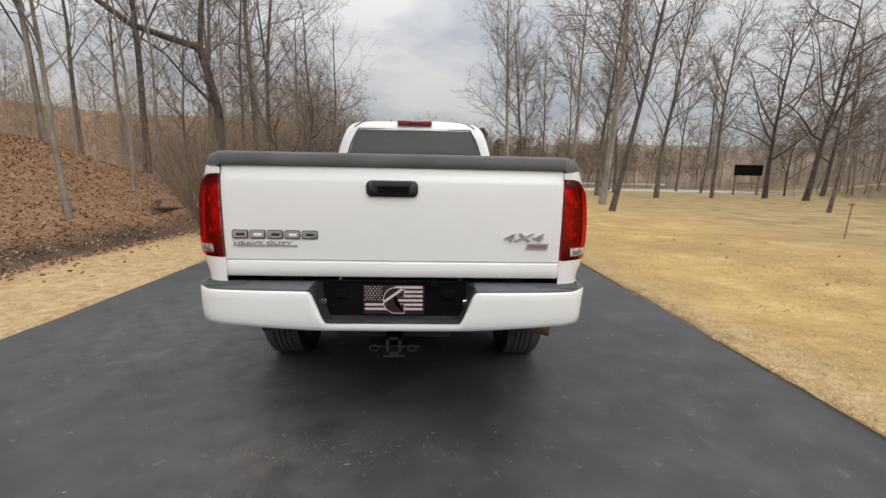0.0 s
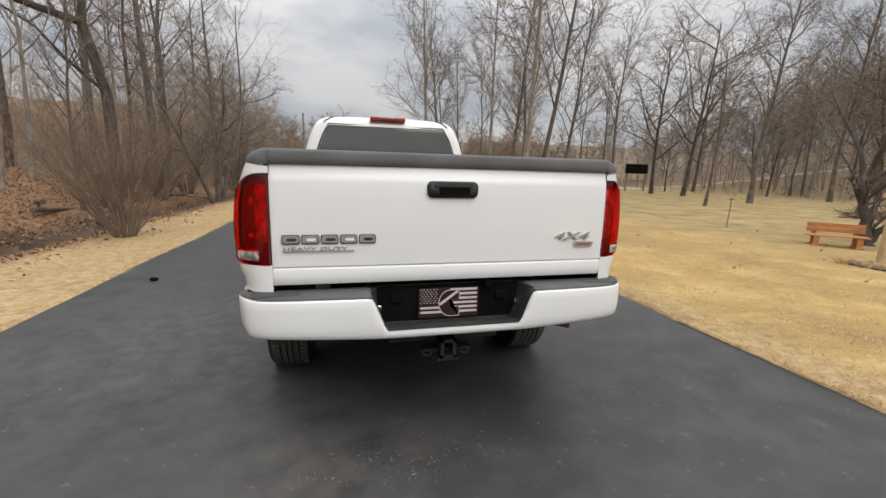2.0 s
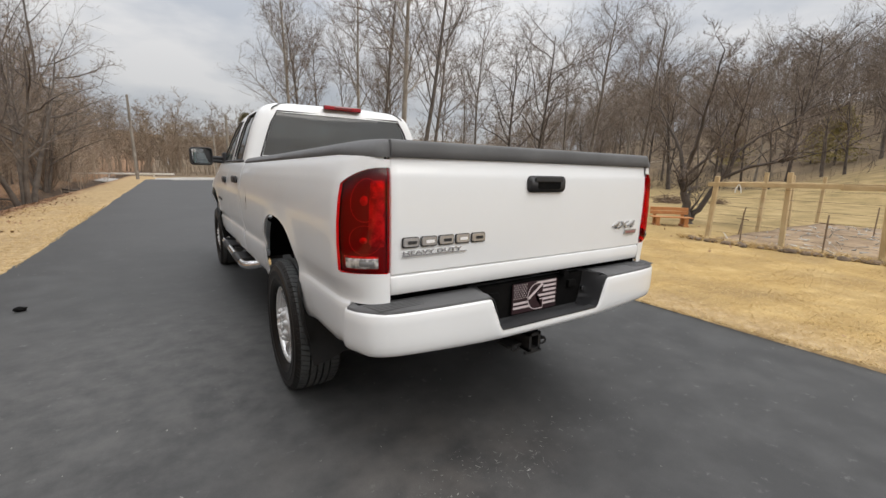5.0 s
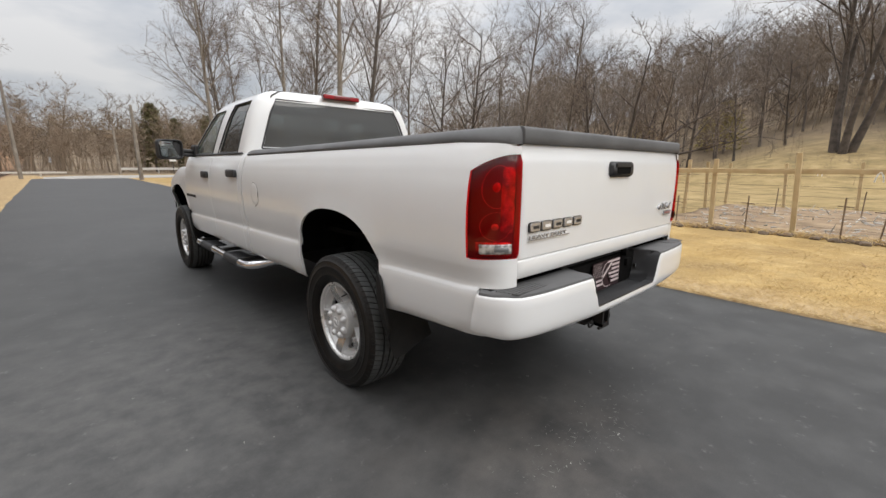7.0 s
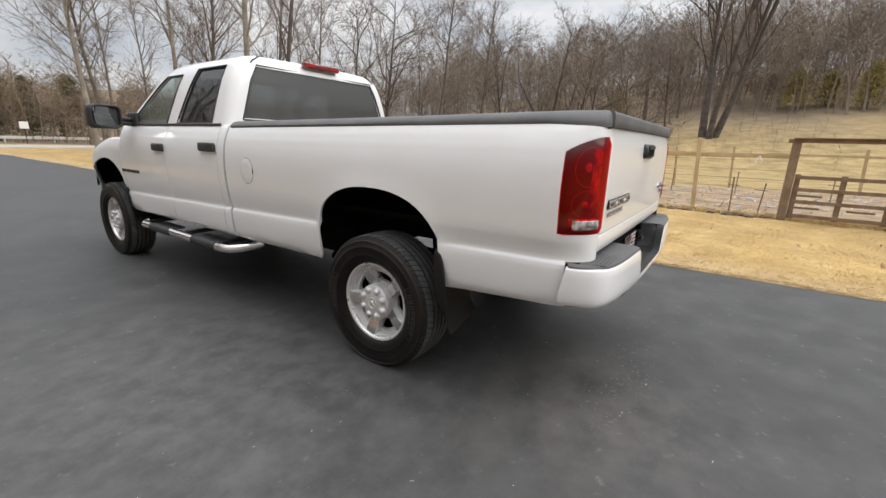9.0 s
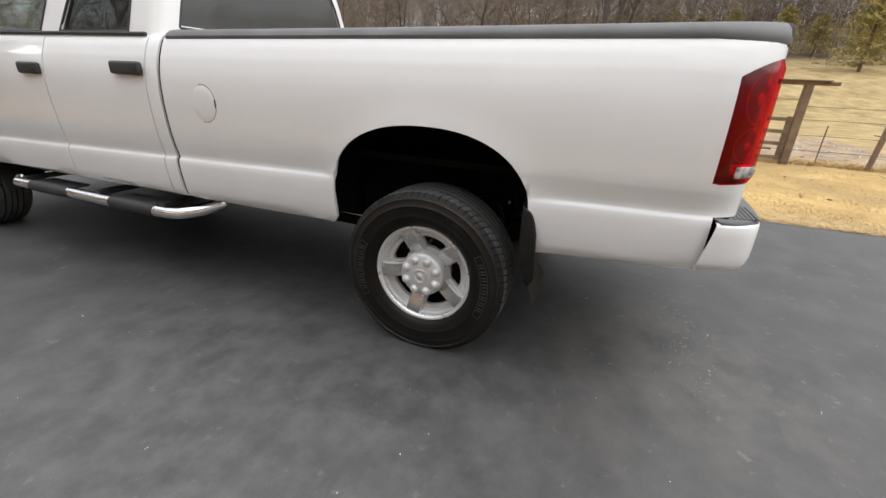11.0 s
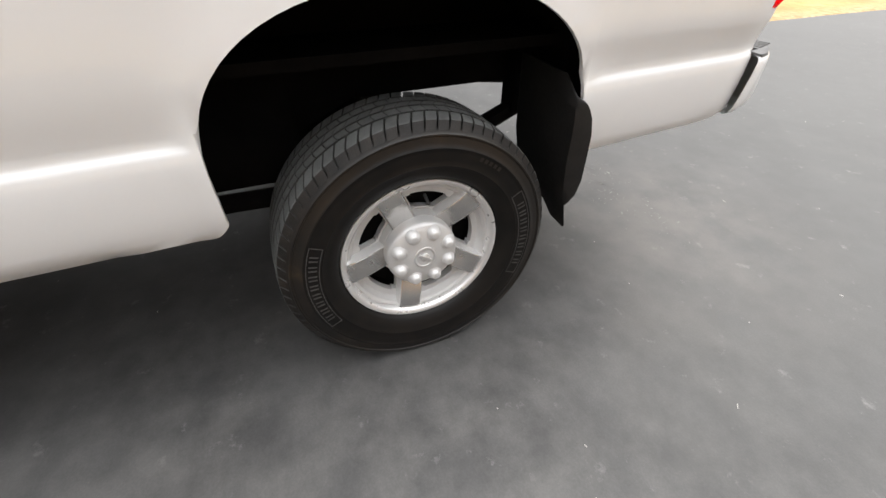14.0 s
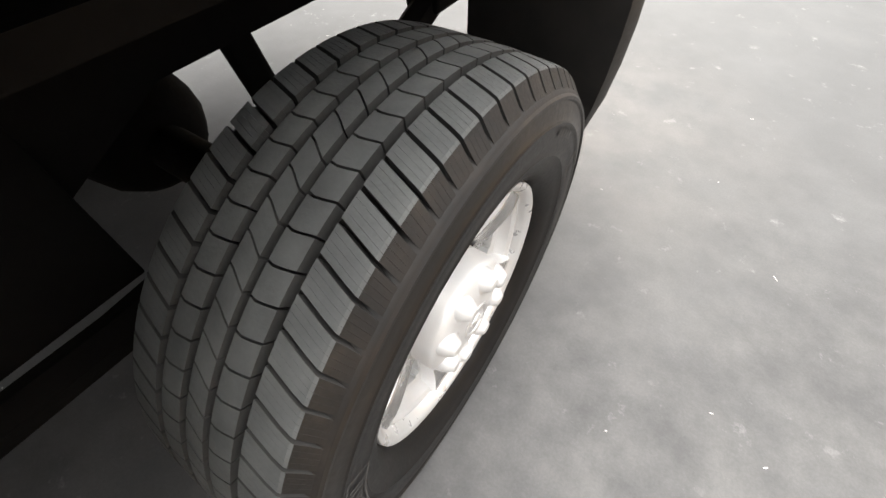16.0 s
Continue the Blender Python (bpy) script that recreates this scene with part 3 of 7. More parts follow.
def side_panel(y0, y1, yc=None, tail=False, zmax=1.45, step=0.06, crease=True):
    """Rows of points of an outer body side (x > 0 half), from the tail forward."""
    ys = []
    if tail:
        for k in range(0, 15):
            ys.append(("a", math.pi / 2 * k / 14))
        y0 = 2.192
    n = max(1, int((y1 - y0) / step))
    lin = [y0 + (y1 - y0) * k / n for k in range(0 if not tail else 1, n + 1)]
    if yc is not None:
        lin = [v for v in lin if abs(v - yc) > 0.50]
        lin += [yc + 0.478 * math.cos(math.pi * k / 36) for k in range(37)]
        lin += [yc - 0.4781, yc + 0.4781] + [yc + 0.478 + 0.07 * (1 - math.cos(k * math.pi / 16)) for k in range(1, 9)]
        lin = sorted(v for v in set(lin) if y0 - 1e-6 <= v <= y1 + 1e-6)
    ys += [("y", v) for v in lin]
    rows = []
    for kind, v in ys:
        row = []
        y = v if kind == "y" else 1.992 + 0.20 * (1 - math.cos(v))
        low = sill_z(y)
        if yc is not None and abs(y - yc) < 0.478:
            low = max(low, arch_z(y, yc))
        elif yc is not None and 0 <= y - yc - 0.478 < 0.07:
            low += 0.055 * (1 - (y - yc - 0.478) / 0.07) ** 2
        dz = 0.0225 * (4.75 - y)
        lt = 0.0
        if tail:
            lt = 0.055 * (v / A_END) ** 2.5 if kind == "a" and v <= A_END else 0.055 * max(0.0, 1 - (y - 2.126) / 0.30)
        for z in ZS:
            if z > zmax + 1e-6:
                continue
            if tail and 1.20 < z < 1.45:
                zt = 1.372 - lt
                z = 1.20 + (z - 1.20) * (zt - 1.20) / 0.17 if z <= 1.37 else zt + (z - 1.37) * (1.45 - zt) / 0.08
            zz = z + dz * (1 - smooth01((z - 0.86) / 0.115))
            w = lerp_table(SIDE, z)
            if yc is not None and 0.78 < z < 0.92:
                w += max(0.0, 0.992 - w) * math.exp(-((abs(abs(y - yc) - 0.478)) / 0.035) ** 2)
            if zz < low:
                zz = low
                w = lerp_table(SIDE, low - dz * (1 - smooth01((low - 0.86) / 0.115)))
            if zz <= low + 0.012 and low < 0.7:
                w -= 0.018 * (smooth01((abs(y - yc) - 0.478) / 0.12) if yc is not None else 1.0)
            if yc is not None:
                w += flare(y, zz, yc)
            x = w
            if kind == "a":
                x = 0.848 + (w - 0.848) * math.sin(v) ** 0.9
            if kind == "a" and v < 0.35:
                zz = min(zz, 1.400)
            row.append((x, y, zz + lift(y, zz)))
        rows.append(row)
    return rows


def mirrored(rows, side):
    return [[(x * side, y, z) for x, y, z in r] for r in rows]


def both(name, rows, material, label="", hole=None, parent=None):
    """A left and a right panel."""
    out = []
    for side in (-1, 1):
        me = grid_mesh(name, mirrored(rows, side), material, True, flip=(side < 0), hole=hole)
        bm = bmesh.new()
        bm.from_mesh(me)
        bmesh.ops.recalc_face_normals(bm, faces=bm.faces)
        c = sum((f.normal.x * f.calc_area() for f in bm.faces)) * side
        if c < 0:
            bmesh.ops.reverse_faces(bm, faces=bm.faces)
        # turn the rim inwards, as pressed panels are
        rim = [e for e in bm.edges if e.is_boundary]
        ret = bmesh.ops.extrude_edge_only(bm, edges=rim)
        for v in [g for g in ret["geom"] if isinstance(g, bmesh.types.BMVert)]:
            v.co.x -= side * 0.012
        bm.to_mesh(me)
        bm.free()
        me.polygons.foreach_set("use_smooth", [True] * len(me.polygons))
        sharp(me, 38)
        out.append(tp(name, me, material, parent, label))
    return out


both("bed_side", side_panel(1.992, 4.758, HUB_R, tail=True), PAINT, hole=((0, 11, ZS.index(0.99), ZS.index(1.37)), (0, 9, 0, ZS.index(0.804))))
both("cab_corner", side_panel(4.784, 4.872, zmax=1.45), PAINT)
rear_doors = both("rear_door", side_panel(4.880, 5.765), PAINT)
front_doors = both("front_door", side_panel(5.773, 6.80), PAINT)
nose = []
for r in side_panel(6.808, 8.05, HUB_F, zmax=1.30):
    y = r[0][1]
    k, tuck = 1 - 0.55 * smooth01((y - 7.1) / 1.0), 0.20 * smooth01((y - 7.62) / 0.45)
    nose.append([(x - tuck - 0.02 * smooth01((z - 1.2) / 0.1), y, z if z < 0.92 else 0.92 + (z - 0.92) * k) for x, y, z in r])
both("front_fender", nose, PAINT)

# backing added behind panel gaps: near-black for their shade, white to lighten the cab gap
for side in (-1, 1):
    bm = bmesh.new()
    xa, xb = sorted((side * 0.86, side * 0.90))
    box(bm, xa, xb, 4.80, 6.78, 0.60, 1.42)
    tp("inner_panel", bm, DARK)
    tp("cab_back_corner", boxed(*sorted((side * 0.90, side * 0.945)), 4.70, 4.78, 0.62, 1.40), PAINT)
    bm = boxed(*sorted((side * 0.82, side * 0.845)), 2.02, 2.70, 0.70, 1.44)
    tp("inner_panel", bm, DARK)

# tailgate
GATE = [(0.893, 2.000), (0.895, 1.990), (0.902, 1.985), (0.930, 1.982), (0.966, 1.982), (0.971, 1.984), (0.9745, 1.9885), (0.978, 1.9855), (0.983, 1.981),
        (1.03, 1.980), (1.10, 1.977), (1.20, 1.975), (1.30, 1.976), (1.36, 1.979), (1.385, 1.982), (1.400, 1.988), (1.425, 1.991), (1.440, 1.994)]
gxs = [-0.838, -0.835, -0.828] + [-0.80 + 0.1 * k for k in range(17)] + [0.828, 0.835, 0.838]
rows = []
for x in gxs:
    e = 0.012 if abs(x) > 0.8375 else (0.004 if abs(x) > 0.834 else 0.0)
    bow = 0.006 * (x / 0.84) ** 2
    rows.append([(x, y + e + bow, z) for z, y in GATE])
tailgate = tp("tailgate", sharp(grid_mesh("tailgate", rows, PAINT, rim=(0, 0.02, 0), flip=True), 35), PAINT)
rows = []
for x in [-0.838, -0.834] + [-0.8 + 0.1 * k for k in range(17)] + [0.834, 0.838]:
    e = 0.006 if abs(x) > 0.836 else 0
    rows.append([(x, yy + e, zz - e) for yy, zz in ((2.0, 1.439), (1.986, 1.440), (1.982, 1.444), (1.981, 1.468), (1.983, 1.492), (1.987, 1.501), (1.997, 1.506), (2.05, 1.508), (2.07, 1.500), (2.07, 1.44))])
for k in (0, -1):
    rows.insert(0 if k == 0 else len(rows), [(x, 2.025 + 0.02 * (y - 2.025), 1.47 + 0.02 * (z - 1.47)) for x, y, z in rows[k]])
tp("gate_cap", sharp(grid_mesh("gate_cap", rows, CAP, flip=True), 50), CAP, tailgate, "dark grey plastic cap")
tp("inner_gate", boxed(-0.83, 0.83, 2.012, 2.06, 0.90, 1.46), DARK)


def rounded_plate(cx, cz, w, h, r, y0, y1, k=5, bevel=0.0, slant=0.0):
    """An upright plate with rounded corners; slant shears it sideways."""
    bm = bmesh.new()
    ring = []
    for sx, sz, a0 in ((1, 1, 0), (-1, 1, 90), (-1, -1, 180), (1, -1, 270)):
        for i in range(k + 1):
            a = radians(a0 + 90 * i / k)
            x, z = sx * (w / 2 - r) + r * math.cos(a), sz * (h / 2 - r) + r * math.sin(a)
            ring.append((cx + x + slant * z, cz + z))
    vs = [bm.verts.new((x, y0, z)) for x, z in ring]
    f = bm.faces.new(vs)
    ret = bmesh.ops.extrude_face_region(bm, geom=[f])
    for v in ret["geom"]:
        if isinstance(v, bmesh.types.BMVert):
            v.co.y = y1
    if bevel:
        bmesh.ops.bevel(bm, geom=[e for e in bm.edges if all(abs(v.co.y - y0) < 1e-6 for v in e.verts)], offset=bevel, segments=2, affect="EDGES")
    return bm


# tailgate handle: bezel, paddle, and a flat near-black patch for the recess's shade
handle = tp("tailgate_handle", solid(rounded_plate(-0.010, 1.340, 0.250, 0.078, 0.026, 1.958, 1.985, bevel=0.008), "bezel", TRIM, True), TRIM, tailgate, "black plastic tailgate handle")
tp("recess", rounded_plate(-0.004, 1.336, 0.155, 0.040, 0.012, 1.9565, 1.960), DARK, handle)
tp("paddle", rounded_plate(-0.010, 1.362, 0.190, 0.022, 0.008, 1.950, 1.962, bevel=0.004), TRIM, handle)

# maker's name: five plain chrome shapes, with the model words below it
for k in range(5):
    cx = -0.791 + 0.0845 * (k + 0.45)
    b = tp("badge_block", rounded_plate(cx, 1.108, 0.078, 0.043, 0.010, 1.974, 1.979), STEEL, tailgate, "black badge backing")
    f = tp("badge_face", rounded_plate(cx, 1.109, 0.071, 0.036, 0.010, 1.9695, 1.9738, bevel=0.002), BADGE, b, "chrome badge face")
    tp("badge_slot", rounded_plate(cx + 0.004, 1.108, 0.040, 0.013, 0.004, 1.9685, 1.9692), PAINT if k % 2 else STEEL, f)


def lettering(name, words, x, z, y, size, material, parent, depth=0.003, stretch=1.0, shear=0.0):
    cu = bpy.data.curves.new(name, "FONT")
    cu.body, cu.size, cu.extrude, cu.shear = words, size, depth, shear
    tmp = bpy.data.objects.new(name, cu)
    scene.collection.objects.link(tmp)
    me = bpy.data.meshes.new_from_object(tmp.evaluated_get(bpy.context.evaluated_depsgraph_get()))
    bpy.data.objects.remove(tmp)
    me.materials.clear()
    me.materials.append(material)
    me.transform(Matrix.Translation((x, y, z)) @ Matrix.Rotation(math.pi / 2, 4, "X") @ Matrix.Diagonal((stretch, 1, 1, 1)))
    return tp(name, me, material, parent)


lettering("lettering", "HEAVY DUTY", -0.789, 1.058, 1.9765, 0.022, BADGE, tailgate, 0.0025, 2.15)
tp("badge_line", boxed(-0.789, -0.476, 1.9745, 1.979, 1.052, 1.0555), BADGE, tailgate)
lettering("lettering", "4X4", 0.538, 1.090, 1.975, 0.058, BADGE, tailgate, 0.005, 2.05, 0.25)
tp("trim_badge", rounded_plate(0.718, 1.065, 0.108, 0.026, 0.004, 1.974, 1.979, slant=0.25), BADGE, tailgate)
tp("trim_badge_bar", rounded_plate(0.718, 1.065, 0.090, 0.012, 0.002, 1.9725, 1.9745, slant=0.25), mat("badge_red", (0.24, 0.09, 0.09), 0.4), tailgate)


# tail lamps
def lamp_pt(a, z, off, side):
    y = 1.992 + 0.20 * (1 - math.cos(a))
    w = lerp_table(SIDE, z)
    z = z + 0.0225 * (4.75 - y) * (1 - smooth01((z - 0.86) / 0.115))
    x = 0.842 + (w - 0.842) * math.sin(a) ** 0.9
    nx, ny = math.sin(a) * 0.9 + 0.05, -math.cos(a)
    n = math.hypot(nx, ny)
    return (side * (x + off * nx / n), y + off * ny / n, z + lift(y, z))


def lamp_zone(a0, a1, z0, z1, off, side, top=False, na=14, nz=14, round_edge=True):
    rows = []
    for i in range(na + 1):
        a = a0 + (a1 - a0) * i / na
        zt = z1 - (0.055 * (a / A_END) ** 2.5 if top else 0)
        row = []
        for j in range(nz + 1):
            z = z0 + (zt - z0) * j / nz
            e = 0.0
            if round_edge and (i == na or j in (0, nz)):
                e = -0.012
            row.append(lamp_pt(a, z, off + e, side))
        rows.append(row)
    return rows


for side in (-1, 1):
    lamp = tp("tail_lamp", sharp(grid_mesh("lens", lamp_zone(radians(0.5), A_END, 0.984, 1.372, 0.011, side, True), REDLENS, out=(side * 0.7, -0.7, 0)), 60), REDLENS, None, "red tail lamp lens with clear reversing light")
    tp("lamp_housing", grid_mesh("housing", lamp_zone(radians(0.5), A_END, 0.986, 1.372, -0.022, side, True, round_edge=False), mat("lamp_housing_grey", (0.15, 0.147, 0.147), 0.3), flip=(side > 0)), REDLENS, lamp)
    for zm, zh in ((1.262, 0.074), (1.118, 0.058)):
        bowl = []
        for i in range(9):
            q = max(0.02, i / 8)
            row = []
            for k in range(25):
                w = 2 * math.pi * k / 24
                x, y, z = lamp_pt(radians(30) + q * radians(24) * math.cos(w), zm + q * zh * math.sin(w), -0.0215 + 0.006 * (1 - q), side)
                row.append((x, y + 0.010 * math.sin(math.pi * q), z))
            bowl.append(row)
        tp("reflector", grid_mesh("reflector", bowl, REFLECTOR, out=(0, -1, 0)), REFLECTOR, lamp, "bright bulb reflector")
    # pale panel added so that the lens looks brighter from behind
    tp("reflex_panel", grid_mesh("reflex_panel", lamp_zone(radians(3), radians(25), 1.085, 1.335, -0.013, side, na=6, nz=10), REFLEX, flip=(side > 0)), REFLEX, lamp, "pale reflex panel added to brighten the red lens")
    tp("reverse_lens", grid_mesh("reverse_lens", lamp_zone(radians(13), radians(58), 1.006, 1.060, 0.0135, side, na=8, nz=6), varied("reverse_white", [(0.36, (0.16, 0.15, 0.14)), (0.62, (0.55, 0.53, 0.50))], 45, 0.15, 0.3, 0.003, fine=90, coat=1.0), flip=(side > 0)), CLEARLENS, lamp, "clear reversing light")
    tp("reverse_bulb", grid_mesh("reverse_bulb", lamp_zone(radians(18), radians(40), 1.012, 1.052, 0.0165, side, na=4, nz=3), mat("reverse_grey", (0.16, 0.16, 0.16), 0.2, coat=1.0), flip=(side > 0)), CLEARLENS, lamp)

# bed rail caps
for side in (-1, 1):
    rows = []
    ys = [1.990, 1.993, 2.000, 2.01, 2.03, 2.06, 2.10, 2.14, 2.19, 2.22, 2.30, 2.5, 3.0, 3.5, 4.0, 4.5, 4.74, 4.744]
    for y in ys:
        up = 0.030 * (4.74 - y) / 2.7
        e = 0.008 if y in (1.990, 4.744) else 0
        drop = 0.013 * (1 - smooth01((y - 2.10) / 0.12))
        c = 0.852 + 0.100 * math.sin(math.acos(max(-1.0, 1 - (y - 1.990) / 0.20))) ** 0.9 if y < 2.19 else 0.952
        tz = 1.470 + up + 0.006 * (1 - smooth01((y - 2.0) / 1.6))
        k = 1 - smooth01((y - 2.03) / 0.30)
        tz -= 0.016 * max(0.0, 1 - (y - 1.990) / 0.022) ** 2
        prof = ((c - e, 1.420 + up - drop), (c + 0.003 - e, 1.434 + up - 0.012 * k), (c - 0.008 - e, tz - 0.022 - 0.010 * k), (c - 0.028, tz - 0.008 - 0.006 * k - e), (c - 0.060, tz - e), (0.80 if y > 2.1 else min(0.80, c - 0.07), tz - e), (0.79, 1.43 + up))
        rows.append([(side * x, y, z) for x, z in prof])
    rows.insert(0, [(side * (0.79 + (abs(x) - 0.79) * 0.25), 1.9895, 1.444 + 0.25 * (z - 1.444)) for x, y, z in rows[0]])
    tp("bed_rail_cap", sharp(grid_mesh("bed_rail_cap", rows, CAP, flip=(side > 0)), 45), CAP, None, "dark grey plastic rail cap")

# bed box
tp("bed_floor", boxed(-0.80, 0.80, 2.06, 4.70, 0.90, 0.93), DARK)
tp("bed_front", boxed(-0.90, 0.90, 4.69, 4.73, 0.62, 1.46), PAINT)
for side in (-1, 1):
    tp("bed_wall", boxed(*sorted((side * 0.78, side * 0.80)), 2.06, 4.69, 1.12, 1.46), DARK)

# rear bumper
BPATH = [(0.0, 1.868), (0.15, 1.868), (0.30, 1.870), (0.33, 1.870), (0.345, 1.8703), (0.36, 1.8705), (0.375, 1.871), (0.39, 1.871), (0.405, 1.872), (0.44, 1.873), (0.55, 1.877), (0.66, 1.882),
         (0.76, 1.889), (0.84, 1.900), (0.89, 1.914), (0.93, 1.935), (0.955, 1.962), (0.978, 1.995), (0.990, 2.02), (0.996, 2.042), (0.998, 2.053)]
BPROF = [(0.640, 0.050), (0.643, 0.025), (0.650, 0.012), (0.670, 0.005), (0.70, 0.001), (0.74, 0.0), (0.80, 0.0), (0.835, 0.001), (0.846, 0.006), (0.850, 0.014), (0.848, 0.03)]


def bump_top(x):
    x = abs(x)
    if x < 0.325:
        return 0.692
    if x > 0.408:
        return 0.850
    return 0.692 + (0.850 - 0.692) * smooth01((x - 0.325) / 0.083)


rows = []
full = [(-x, y) for x, y in reversed(BPATH[1:])] + BPATH
for i, (x, y) in enumerate(full):
    a, b = full[max(0, i - 1)], full[min(len(full) - 1, i + 1)]
    t = Vector((b[0] - a[0], b[1] - a[1])).normalized()
    n = Vector((-t.y, t.x))
    row = []
    zt = bump_top(x)
    rise = 0.022 * smooth01((abs(x) - 0.3) / 0.65)
    for z, inn in BPROF:
        zz = z + rise * (1 - smooth01((z - 0.64) / 0.15))
        if zz > zt:
            zz, inn = zt, 0.012 if z < 0.848 else 0.03
        k = 0.034 * smooth01((0.90 - zz) / 0.25) if abs(x) > 0.96 else 0.0
        row.append((x + n.x * inn, y + n.y * inn + k, zz))
    rows.append(row)
bumper = tp("rear_bumper", sharp(grid_mesh("bumper_face", rows, PAINT, flip=True, rim=(0, 0.015, 0)), 45), PAINT, None, "white painted steel step bumper")
for side in (-1, 1):
    rows = []
    for x, y in BPATH:
        if x < 0.40:
            continue
        e = 0.006
        rows.append([(side * (x - e * (x > 0.9)), y + e, 0.846), (side * (x - 0.008 * (x > 0.9)), y + 0.010, 0.856), (side * min(x, 0.955), max(y + 0.03, y), 0.862), (side * min(x, 0.955), 2.03 if x < 0.86 else max(2.03, y), 0.862)])
    pad = tp("step_pad", sharp(grid_mesh("step_pad", rows, CAP, flip=(side < 0), rim=(0, 0, -0.006)), 50), CAP, bumper, "black ribbed step pad")
    for k in range(6):
        yy = 1.925 + 0.016 * k
        tp("pad_rib", boxed(*sorted((side * 0.72, side * (0.915 + 0.006 * k))), yy, yy + 0.008, 0.861, 0.8645), CAP, pad)
# recess with the number plate
rows = []
for x in [-0.412 + 0.0087 * k for k in range(11)] + [-0.2, 0, 0.2] + [0.325 + 0.0087 * k for k in range(11)]:
    slope = abs(bump_top(x + 0.002) - bump_top(x - 0.002)) / 0.004
    zt = bump_top(x) + 0.004 * slope
    d = smooth01((0.41 - abs(x)) / 0.06)
    rows.append([(x, 1.8755, zt - 0.004), (x, 1.8765, zt + 0.0035), (x, 1.918, zt + 0.0030), (x, 1.920, zt - 0.006 - 0.01 * d), (x, 1.923 + 0.097 * d, zt - 0.008 - 0.012 * d), (x, 1.926 + 0.116 * d, 0.78 if zt < 0.78 else zt - 0.002), (x, 1.934 + 0.118 * d, 0.858), (x, 2.06, 0.862)])
tp("plate_recess", sharp(grid_mesh("plate_recess", rows, TRIM, flip=True), 40), TRIM, bumper, "black plastic plate recess")
tp("bumper_bar", boxed(-0.90, 0.90, 2.02, 2.06, 0.68, 0.855), DARK, bumper)
for x in (-0.275, 0.275):
    tp("plate_lamp", boxed(x - 0.03, x + 0.03, 2.004, 2.03, 0.778, 0.820, 0.006), DARK, bumper)
for x in (-0.36, 0.36):
    tp("bumper_bolt", boxed(x - 0.012, x + 0.012, 1.99, 2.01, 0.752, 0.776, 0.004), CHROME, bumper)
tp("release_socket", tube_mesh("release_socket", [(0.20, 1.985, 0.866), (0.20, 2.02, 0.866)], 0.020, DARK), DARK, bumper)

plate_black = varied("plate_maroon_black", [(0.3, (0.020, 0.010, 0.012)), (0.7, (0.035, 0.015, 0.018))], 8, 0.6, 0.0, spec=0.25)
plate_white = varied("plate_off_white", [(0.3, (0.52, 0.44, 0.45)), (0.7, (0.62, 0.55, 0.55))], 25, 0.4, 0.0)
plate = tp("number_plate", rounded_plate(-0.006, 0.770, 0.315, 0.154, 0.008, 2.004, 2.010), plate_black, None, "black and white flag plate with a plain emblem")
for k in range(6):
    z = 0.838 - 0.0232 * k
    x0 = -0.155 if k > 3 else 0.000
    tp("flag_stripe", boxed(x0, 0.142, 2.0025, 2.0045, z - 0.0058, z + 0.0058), plate_white, plate)
for r in range(7):
    for c in range(6 if r % 2 == 0 else 5):
        x, z = -0.152 + 0.0165 * c + (0.008 if r % 2 else 0), 0.840 - 0.0115 * r
        bm = bmesh.new()
        bmesh.ops.create_circle(bm, cap_ends=True, radius=0.0036, segments=5, matrix=Matrix.Translation((x, 2.0030, z)) @ Matrix.Rotation(math.pi / 2, 4, "X"))
        tp("flag_star", bm, plate_white, plate)
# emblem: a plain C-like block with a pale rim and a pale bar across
def c_shape(s, y):
    bm = bmesh.new()
    pts = []
    for i in range(13):
        a = radians(90 + 180 * i / 12)
        pts.append((0.000 + 0.058 * s * math.cos(a), 0.768 + 0.066 * s * math.sin(a)))
    pts += [(0.044 * s + 0.002, 0.768 - 0.066 * s), (0.044 * s + 0.002, 0.768 - 0.020 / s), (0.0, 0.768 - 0.020 / s), (0.0, 0.768 + 0.018 / s), (0.044 * s + 0.002, 0.768 + 0.018 / s), (0.044 * s + 0.002, 0.768 + 0.066 * s)]
    bm.faces.new([bm.verts.new((x, y, z)) for x, z in pts])
    bmesh.ops.triangulate(bm, faces=bm.faces)
    return bm


tp("emblem_rim", c_shape(1.07, 2.0018), plate_white, plate)
tp("emblem", c_shape(1.0, 2.0010), plate_black, plate)
bm = boxed(-0.058, 0.058, 1.9990, 2.0002, -0.0065, 0.0065)
bmesh.ops.rotate(bm, verts=bm.verts, cent=(0, 2, 0), matrix=Matrix.Rotation(radians(-36), 3, "Y"))
bmesh.ops.translate(bm, verts=bm.verts, vec=(-0.008, 0, 0.796))
tp("emblem_bar", bm, plate_white, plate)

# hitch receiver
bm = boxed(-0.30, 0.30, 2.10, 2.16, 0.53, 0.59, 0.006)
hitch = tp("hitch_receiver", bm, STEEL, None, "black steel hitch receiver under the bumper")
bm = bmesh.new()
for x0, x1, z0, z1 in ((-0.052, -0.036, 0.475, 0.575), (0.012, 0.028, 0.475, 0.575), (-0.052, 0.028, 0.475, 0.491), (-0.052, 0.028, 0.559, 0.575)):
    box(bm, x0 + 0.006, x1 + 0.006, 1.985, 2.30, z0, z1)
tp("receiver_tube", bm, STEEL, hitch)
tp("receiver_collar", boxed(-0.062, 0.050, 1.99, 2.005, 0.462, 0.474), STEEL, hitch)
